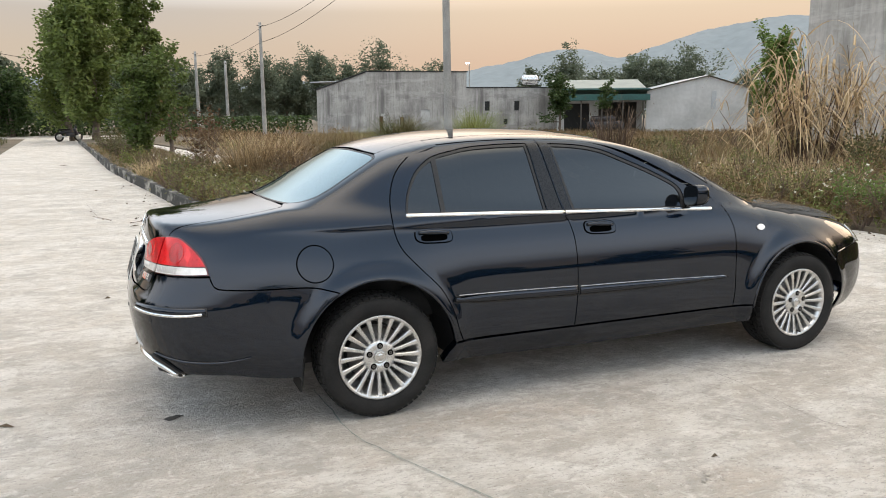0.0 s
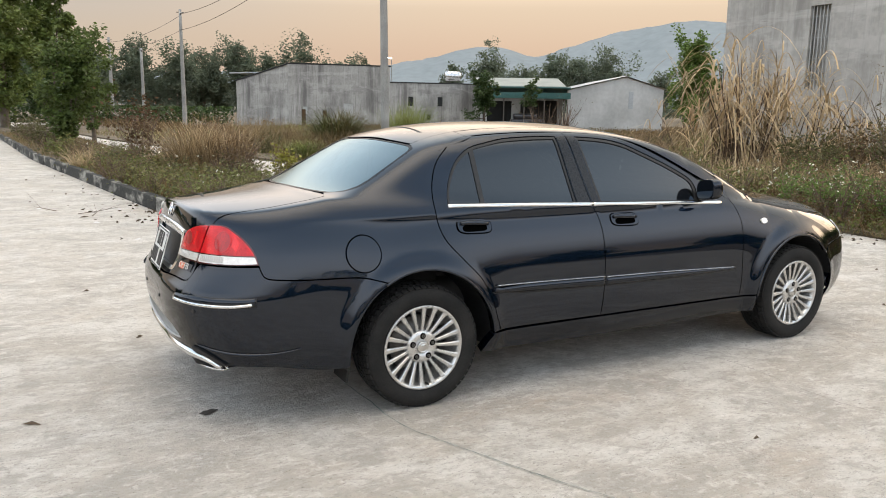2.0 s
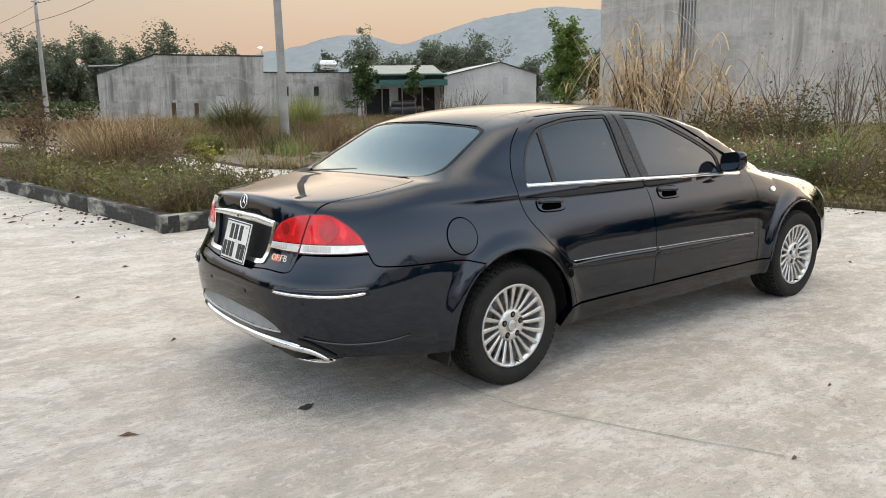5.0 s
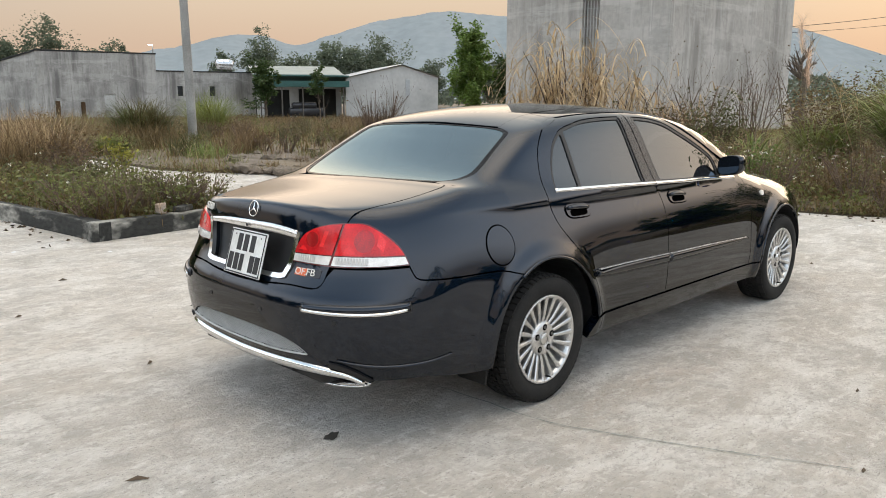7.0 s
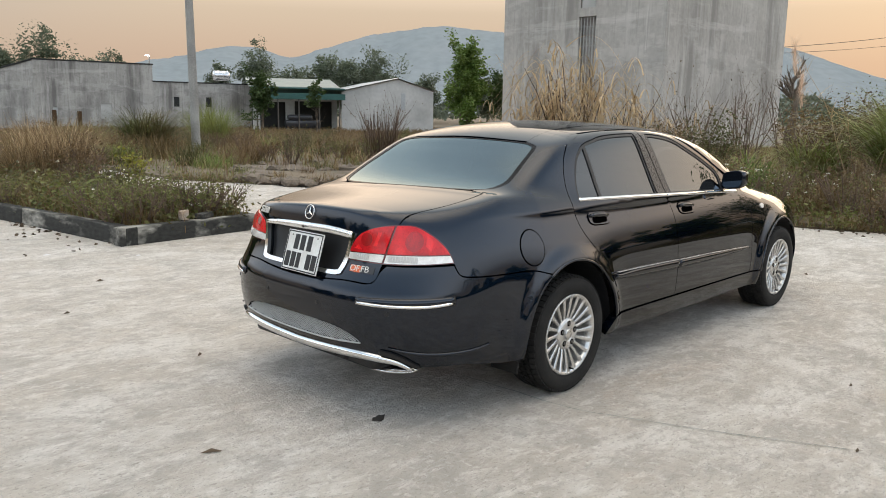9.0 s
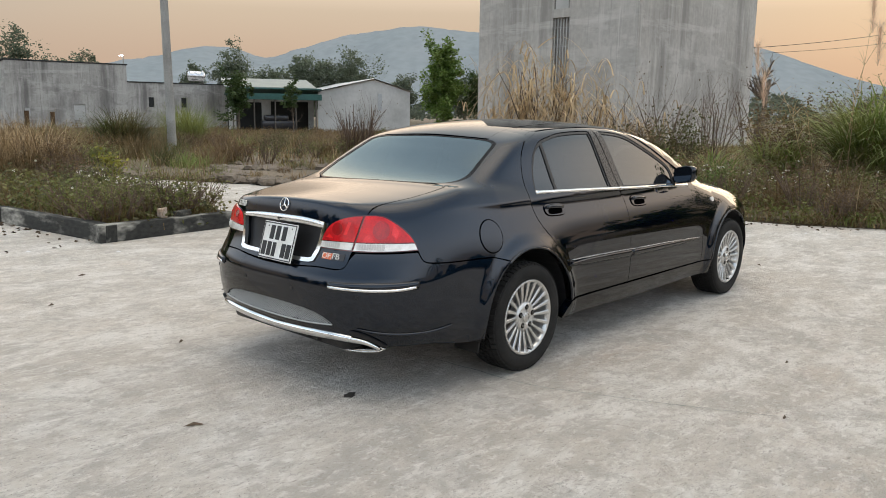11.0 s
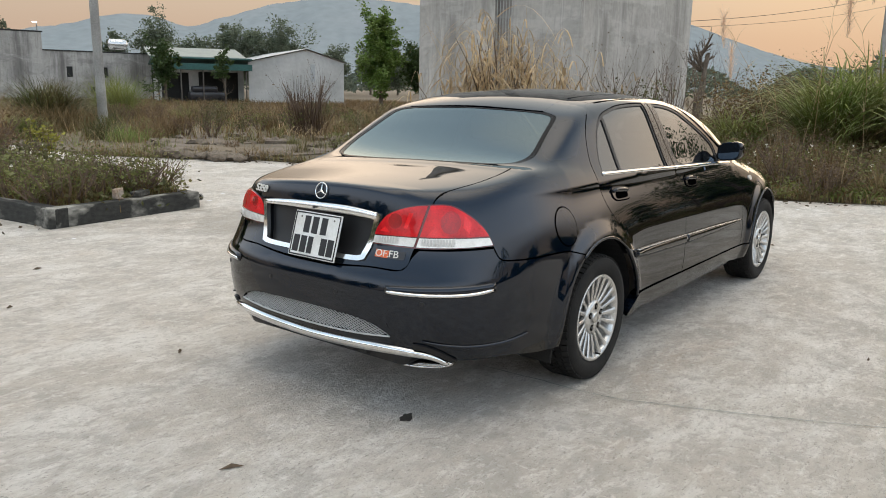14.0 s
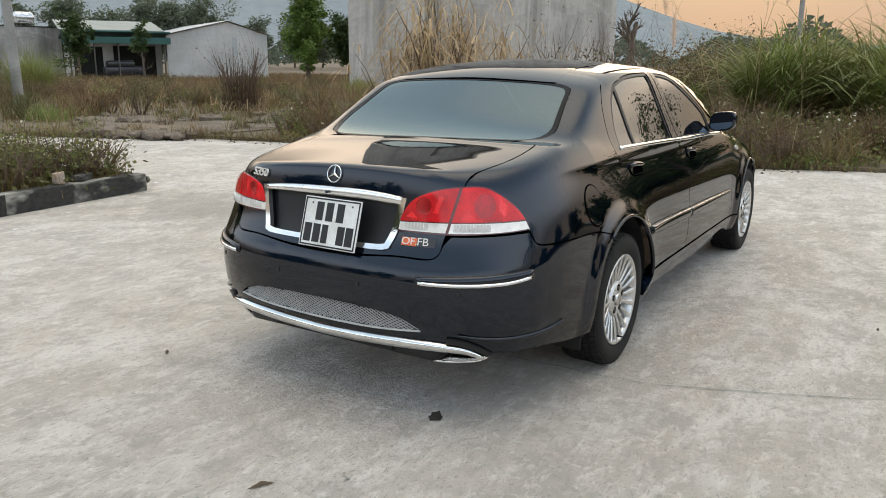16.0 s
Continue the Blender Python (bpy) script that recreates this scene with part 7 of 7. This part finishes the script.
        deep = [bm.verts.new((v.co.x + .10, v.co.y, v.co.z)) for v in inner]
        for r0, r1 in zip([deep, inner, *rows], [inner, *rows]):
            for k in range(32):
                bm.faces.new((r0[k], r0[(k + 1) % 32], r1[(k + 1) % 32], r1[k]))
        for v in bm.verts:
            v.co.x += max(0, abs(v.co.y) - .42) ** 1.3 * .62
        bent("exhaust_tip", bm, chrome, bumper, "flat oval chrome exhaust trim", True)
    for side in (1, -1):
        panel("lip_end", [(.56, .378), (.56, .378), (.615, .372), (.67, .350), (.74, .306), (.74, .306), (.715, .300), (.715, .300), (.665, .328), (.61, .350), (.56, .356), (.56, .356)], tail_ray, black, bumper, (), .02, .010, .012, 0, side, "black plastic lip end")
    bm = bmesh.new()
    block(bm, (.16, 1.0, .075), (-.950, 0, .288), .03)
    for y in np.linspace(-.30, .30, 9):
        block(bm, (.08, .012, .035), (-1.010, y, .280), .004, (0, 20, 0))
    bent("diffuser", bm, black, bumper, "black plastic lower diffuser", True)
    # bonnet and nose
    half = [(2.30, 0), (2.28, .3), (2.20, .60), (2.17, .705), (2.17, .705), (2.40, .688), (2.7, .665), (3.0, .645), (3.2, .60), (3.38, .52), (3.38, .52), (3.47, .30), (3.49, 0)]
    panel("bonnet", closed(half), top_ray, paint, car, (), .05)
    half = [(0, .20), (.4, .205), (.8, .210), (1.0, .212), (1.0, .212), (.985, .31), (1.0, .40), (1.025, .473), (1.075, .555), (1.075, .555), (1.03, .592), (.96, .606), (.8, .625), (.72, .632), (.72, .632), (.55, .59), (0, .58)]
    nose = panel("front_bumper", both_s(half), nose_ray, paint, car, (), .04)
    half = [(0, .59), (.50, .595), (.50, .595), (.48, .70), (.48, .70), (.2, .73), (0, .735)]
    panel("front_grille", both_s(half), nose_ray, M["mesh_grey"], nose, (), .04, -.01, .02, .003)
    # under the body and inside
    bm = bmesh.new()
    block(bm, (3.9, 1.10, .10), (1.30, 0, .27), .02)
    block(bm, (1.85, 1.62, .08), (1.36, 0, .27), .02)
    block(bm, (.62, 1.15, .3), (-.62, 0, .42), .05)
    bent("underbody", bm, black, car, "dark underbody")
    bm = bmesh.new()
    block(bm, (.30, 1.15, .03), (-.27, 0, .985), .01)
    block(bm, (.35, 1.30, .16), (2.18, 0, .88), .05)
    bent("shelf_and_dashboard", bm, M["trim_dark"], car, "dark parcel shelf and dashboard")
    for y in (-.37, .37):
        bm = bmesh.new()
        block(bm, (.50, .50, .16), (1.22, y, .50), .06)
        block(bm, (.15, .48, .60), (.93, y, .80), .06, (0, -14, 0))
        block(bm, (.09, .26, .17), (.83, y, 1.16), .04, (0, -10, 0))
        bent("front_seat", bm, M["trim_dark"], car, "dark front seat with headrest", True)
    bm = bmesh.new()
    block(bm, (.50, 1.25, .18), (.36, 0, .50), .06)
    block(bm, (.18, 1.22, .56), (.06, 0, .78), .06, (0, -22, 0))
    for y in (-.36, .36):
        block(bm, (.08, .24, .12), (-.09, y, 1.07), .04, (0, -18, 0))
    bent("rear_seat", bm, M["trim_dark"], car, "dark rear bench with headrests", True)
    bm = bmesh.new()
    ring = []
    for a in np.linspace(0, 2 * np.pi, 32, endpoint=False):
        ring.append([bm.verts.new((1.80 + .35 * (.18 + .014 * math.cos(b)) * math.sin(a) * -1 + .01 * math.sin(b), .37 + (.18 + .014 * math.cos(b)) * math.cos(a), .90 + (.18 + .014 * math.cos(b)) * math.sin(a) * .93)) for b in np.linspace(0, 2 * np.pi, 8, endpoint=False)])
    for r0, r1 in zip(ring, ring[1:] + ring[:1]):
        for k in range(8):
            bm.faces.new((r0[k], r0[(k + 1) % 8], r1[(k + 1) % 8], r1[k]))
    bent("steering_wheel", bm, M["trim_dark"], car, "", True)
    return car


build_car()


# ---- small things on the yard ----
crack("yard_crack", [(-.229, -.35), (-.22, -.63), (-.205, -1.0), (-.12, -1.25), (-.015, -1.52), (.065, -1.72), (.16, -1.92), (.27, -2.15)], .006, M["crack_dark"], "greenish crack line running from under the car")
crack("yard_crack", [(1.84, .4), (1.85, -.70), (1.95, -.97), (1.97, -1.27), (1.95, -1.61), (1.97, -1.84), (2.14, -2.3)], .004, M["crack_fine"], "rough crack across the concrete beside the car")
for line in ([(2.4, -2.0), (2.8, -2.06), (3.2, -1.9)], [(3.6, -2.6), (4.2, -2.4), (4.7, -2.1)], [(-2.4, 2.2), (-2.45, 3.2), (-2.1, 3.9)], [(5.2, -1.0), (5.8, -1.15), (6.3, -1.1)], [(-3.2, 7.4), (-3.0, 9.4), (-2.7, 10.6)]):
    crack("yard_crack", line, .003, M["crack_fine"], "hairline crack in the concrete")
blot("oil_spot", -.975, -.47, .050, M["oil"], "dark oil spot on the concrete", "stain", .002, .65, 20)
blot("leaf_scrap", -1.735, -.26, .055, M["dead_leaf"], "dry curled leaf on the concrete", "leaf", .012, .11, -30)
for x, y, r, t in ((-2.4, 1.8, .05, 10), (-1.0, 7.0, .08, 40), (-1.6, 9.0, .05, 80), (-2.7, 22.0, .16, 5), (.9, -2.9, .03, 60), (-.7, 3.4, .04, 0), (-1.3, 2.5, .03, 20), (4.2, -.6, .03, 60), (5.5, .3, .03, 10), (-1.1, 1.0, .03, 45), (1.2, -1.9, .02, 0), (.3, -2.2, .02, 0), (-2.0, -1.6, .03, 70), (-2.6, -.9, .025, 20)):
    blot("leaf_scrap", x, y, r, M["dead_leaf"], "dry leaf scrap on the concrete", "leaf", .010, .35, t)
for x, y, r, t in ((-.9, 6.4, .045, 10), (-1.5, 8.1, .05, 50), (-.5, 7.6, .035, 70), (.05, 4.3, .03, 0), (-.6, 4.9, .04, 30), (6.8, -.2, .04, 0), (2.3, 5.4, .05, 0), (2.8, 5.8, .05, 30)):
    blot("paper_scrap", x, y, r, M["litter"], "scrap of white litter on the concrete", "litter", .008, .5, t)
for x, y, t in ((-1.05, 7.3, 15), (-.9, 7.0, 70), (-1.3, 7.7, 110)):
    bm = bmesh.new()
    limbs(bm, (0, 0, .012), (1, .1, .02), .55, .006, 1, [], .5, 3, 0, 4)
    tw = bent("dry_twig", bm, M["bark_dry"])
    tw.matrix_basis = pose(x, y, 0, 0, 0, t)
    tagged(tw, "dry fallen twigs by the kerb", "twig")
for x, y, sx, sy, sz, t in ((.93, 5.05, .10, .07, .12, 12), (1.22, 5.12, .24, .12, .06, 30), (8.6, 11.4, .7, .5, .08, 35), (10.2, 11.6, .6, .45, .08, 60)):
    bm = block(bmesh.new(), (sx, sy, sz), (0, 0, 0), .012)
    for v in bm.verts:
        v.co += Vector(noise.noise_vector(v.co * 9)) * .02
    ob = bent("broken_slab" if sx > .5 else "rubble", bm, M["old_slab"] if sx > .5 else M["old_brick"] if sx < .12 else M["kerb"])
    ob.matrix_basis = pose(x, y, (.05 if sx > .5 else .195) + sz / 2, 0, 0, t)
    tagged(ob, "broken concrete slab lying in the weeds" if sx > .5 else "lump of broken masonry on the kerb", "rubble")


for k, (x, y) in enumerate(np.concatenate([scatter(BARE, 46, 0)[:, :2], [(5.05 + .5 * u + .12 * rng.random(), 10.75 - 1.75 * u) for u in np.linspace(0, 1, 9)]])):
    size = .07 + .22 * rng.random() ** 2 + (.12 if k >= 46 else 0)
    bm = bmesh.new()
    bmesh.ops.create_icosphere(bm, subdivisions=2, radius=1)
    for v in bm.verts:
        v.co = Vector((v.co.x * size, v.co.y * size * .7, v.co.z * size * .34)) + Vector(noise.noise_vector(v.co * 1.3 + Vector((k * 5.1, 0, 0)))) * size * .35
    ob = bent("rubble", bm, M["old_slab"])
    ob.matrix_basis = pose(x, y, .07, 0, 0, rng.random() * 360)
    tagged(ob, "lump of broken concrete on the bare patch", "rubble", "rubble on the bare patch")


u = np.r_[rng.random(60), .22 + .05 * rng.normal(0, 1, 40)]
edge = np.c_[np.interp(u * 9 + 4.9, [p[1] for p in ROAD_EDGE], [p[0] for p in ROAD_EDGE]), u * 9 + 4.9, np.full(100, .008)]
edge[:, 0] -= np.abs(rng.normal(0, .38, 100))
leaves("leaf_litter", edge, .055, M["dead_leaf"], "dry leaf scraps and grit swept along the kerb", "litter", "stuff", flat=.04)
edge = drawn([(8.3, -1.2), (7.35, .4), (7.2, 1.4), (7.25, 2.6), (6.85, 5.0), (6.2, 7.6), (5.6, 9.3)], .04, closed=False)
edge = np.c_[edge - [.12, 0] + rng.normal(0, .16, edge.shape), np.full(len(edge), .008)]
leaves("leaf_litter", edge, .05, M["dead_leaf"], "dry leaf scraps along the ragged concrete edge", "litter", "stuff", flat=.04)


def motorbike():
    b = tagged(empty("motorbike", (-3.75, 46.5, 0)), "small dark motorbike parked at the road edge", "motorbike")
    for x in (-.62, .62):
        t = lathe("wheel", [(.20, -.03), (.27, -.05), (.295, 0), (.27, .05), (.20, .03)], M["tyre"], b, 28)
        t.matrix_local = pose(x, 0, .295)
        w = lathe("rim", [(.02, -.03), (.05, -.02), (.19, -.015), (.205, 0), (.19, .015), (.02, .03)], M["alloy"], b, 20)
        w.matrix_local = pose(x, 0, .295)
    bm = bmesh.new()
    block(bm, (.75, .24, .20), (-.18, 0, .62), .07, (0, -6, 0))
    block(bm, (.55, .26, .30), (.10, 0, .42), .08)
    block(bm, (.18, .34, .50), (.46, 0, .62), .08, (0, -22, 0))
    bent("fairing", bm, M["bike_dark"], b, "dark glossy fairing", True)
    bent("seat", block(bmesh.new(), (.72, .24, .09), (-.26, 0, .77), .04, (0, -4, 0)), M["tyre"], b, "", True)
    bm = bmesh.new()
    block(bm, (.05, .62, .04), (.42, 0, .98), .015)
    block(bm, (.14, .20, .16), (.50, 0, .90), .05)
    bent("handlebar", bm, M["bike_dark"], b, "", True)
    bm = bmesh.new()
    block(bm, (.10, .07, .09), (.36, .28, 1.12), .03)
    block(bm, (.10, .07, .09), (.36, -.28, 1.12), .03)
    bent("mirror_pair", bm, M["bike_dark"], b, "", True)
    bent("exhaust", block(bmesh.new(), (.60, .09, .09), (-.35, -.16, .33), .04, (0, 5, 0)), M["chrome_dull"], b, "", True)
    b.rotation_euler = (0, 0, radians(28))
    b.scale = (.9, .9, .9)


motorbike()
# hedge and gateway at the far end of the road
hedge = scatter([(-24, 60.5), (14, 60.5), (14, 62.5), (-24, 62.5)], 9000, 0)
hedge[:, 2] = 1.3 * rng.random(len(hedge))
leaves("hedge", hedge, .28, M["leaf_dark"], "clipped dark hedge across the road end", "hedge", "stuff")
gate = tagged(empty("gate_post", (-7.3, 44.0, 0)), "pale gate post with a dark cap beside the road", "gate post")
slab_part("post", (.22, .22, 2.2), (0, 0, 1.1), M["pole_concrete"], gate)
slab_part("cap", (1.3, .5, .7), (-.2, 0, 2.45), M["bike_dark"], gate, bevel=.2)
# trees and bushes behind the way of the camera, mirrored in the paint
for x, y, h in ((-12, -20, 3.6), (-7.5, -22, 3.0), (-3.0, -21, 4.0), (1.2, -23, 3.2), (6, -21, 3.8), (10.5, -22, 4.2), (15, -19, 5.2), (18.5, -15, 5.2), (-19, -15, 3.6), (-21, -9, 3.0), (-22, -3, 3.8), (-21.5, 3, 3.2), (20, -11, 5.6), (22, -7, 5.2)):
    tree((x, y, 0), h * .62, h * .36, h * .06, .30, "leaf_dark", "dark green tree across the yard", 3400, 24, group="trees across the yard")
# unseen trees, added so that the tail paint mirrors something dark
for x, y, h in ((-20, 8, 6.2), (-21, 12.5, 5.6), (-19.5, 17, 6.6), (-21, 21.5, 6.0), (-21, -1, 5.8), (-22, -6.5, 5.0)):
    tree((x, y, 0), h, h * .42, h * .05, .30, "leaf_dark", "unseen dark tree added to darken the mirrored tail", 3600, 28, group="trees across the road")
tree((12.6, -4.1, .05), 4.2, 1.25, 1.3, .085, "leaf_dark", "thin leafy tree at the yard edge", 3000, 40, lump=.15)
tree((14.0, -5.6, .05), 3.9, 1.5, 1.0, .085, "leaf_dark", "thin leafy tree at the yard edge", 2600, 36, lump=.15)


def palm(at, height):
    p = tagged(empty("palm_tree", at), "young palm tree with drooping fronds", "palm")
    bm = bmesh.new()
    limbs(bm, (0, 0, -.1), (.03, .02, 1), height, .13, 0, [], .3, 6, 0, 9)
    bent("trunk", bm, M["bark"], p, "", True)
    for k in range(16):
        a, up = 2 * math.pi * k / 16 + rng.random() * .3, .2 + .8 * rng.random()
        bm = bmesh.new()
        spine = [Vector((math.cos(a) * u * 2.1, math.sin(a) * u * 2.1, height + up * 1.6 * u - 1.9 * u * u)) for u in np.linspace(0, 1, 15)]
        side = Vector((-math.sin(a), math.cos(a), 0))
        for u, (q0, q1) in zip(np.linspace(0, 1, 14), zip(spine, spine[1:])):
            w = .42 * math.sin(math.pi * min(1, .12 + u * .9)) + .05
            for g in (1, -1):
                vs = [bm.verts.new(q) for q in (q0, q0.lerp(q1, .55), q0.lerp(q1, .8) + side * w * g - Vector((0, 0, .22 * w)) + (q1 - q0) * .8)]
                bm.faces.new(vs)
            bm.faces.new([bm.verts.new(q) for q in (q0 + side * .012, q1 + side * .010, q1 - side * .010, q0 - side * .012)])
        bent("frond", bm, M["leaf_dark"], p)


palm((2.6, -13.6, 0), 3.3)
palm((-1.4, -14.8, 0), 3.0)
hedge = np.concatenate([scatter([(-26, -25), (26, -25), (26, -23), (-26, -23)], 9000, 0), scatter([(-26, -22), (-23, -22), (-23, 6), (-26, 6)], 5000, 0)])
hedge[:, 2] = 1.1 * rng.random(len(hedge))
leaves("bushes", hedge, .50, M["leaf_dark"], "dark bushes across the yard", "bushes", "stuff")
# pipe end in the kerb
pipe = lathe("pipe_end", [(.026, -.004), (.036, -.004), (.038, .0), (.038, .02), (.026, .02), (.026, -.004)], M["kerb"], None, 20)
pipe.matrix_basis = pose(2.012, 5.15, .105, 0, 0, 94)
tagged(pipe, "round drain pipe end set in the kerb", "pipe")
hole = lathe("drain_hole", [(0, 0), (.028, 0)], M["dark_gap"], None, 20)
hole.matrix_basis = pose(2.010, 5.15, .105, 0, 0, 94)
tagged(hole, "dark hole of the drain pipe in the kerb", "drain")
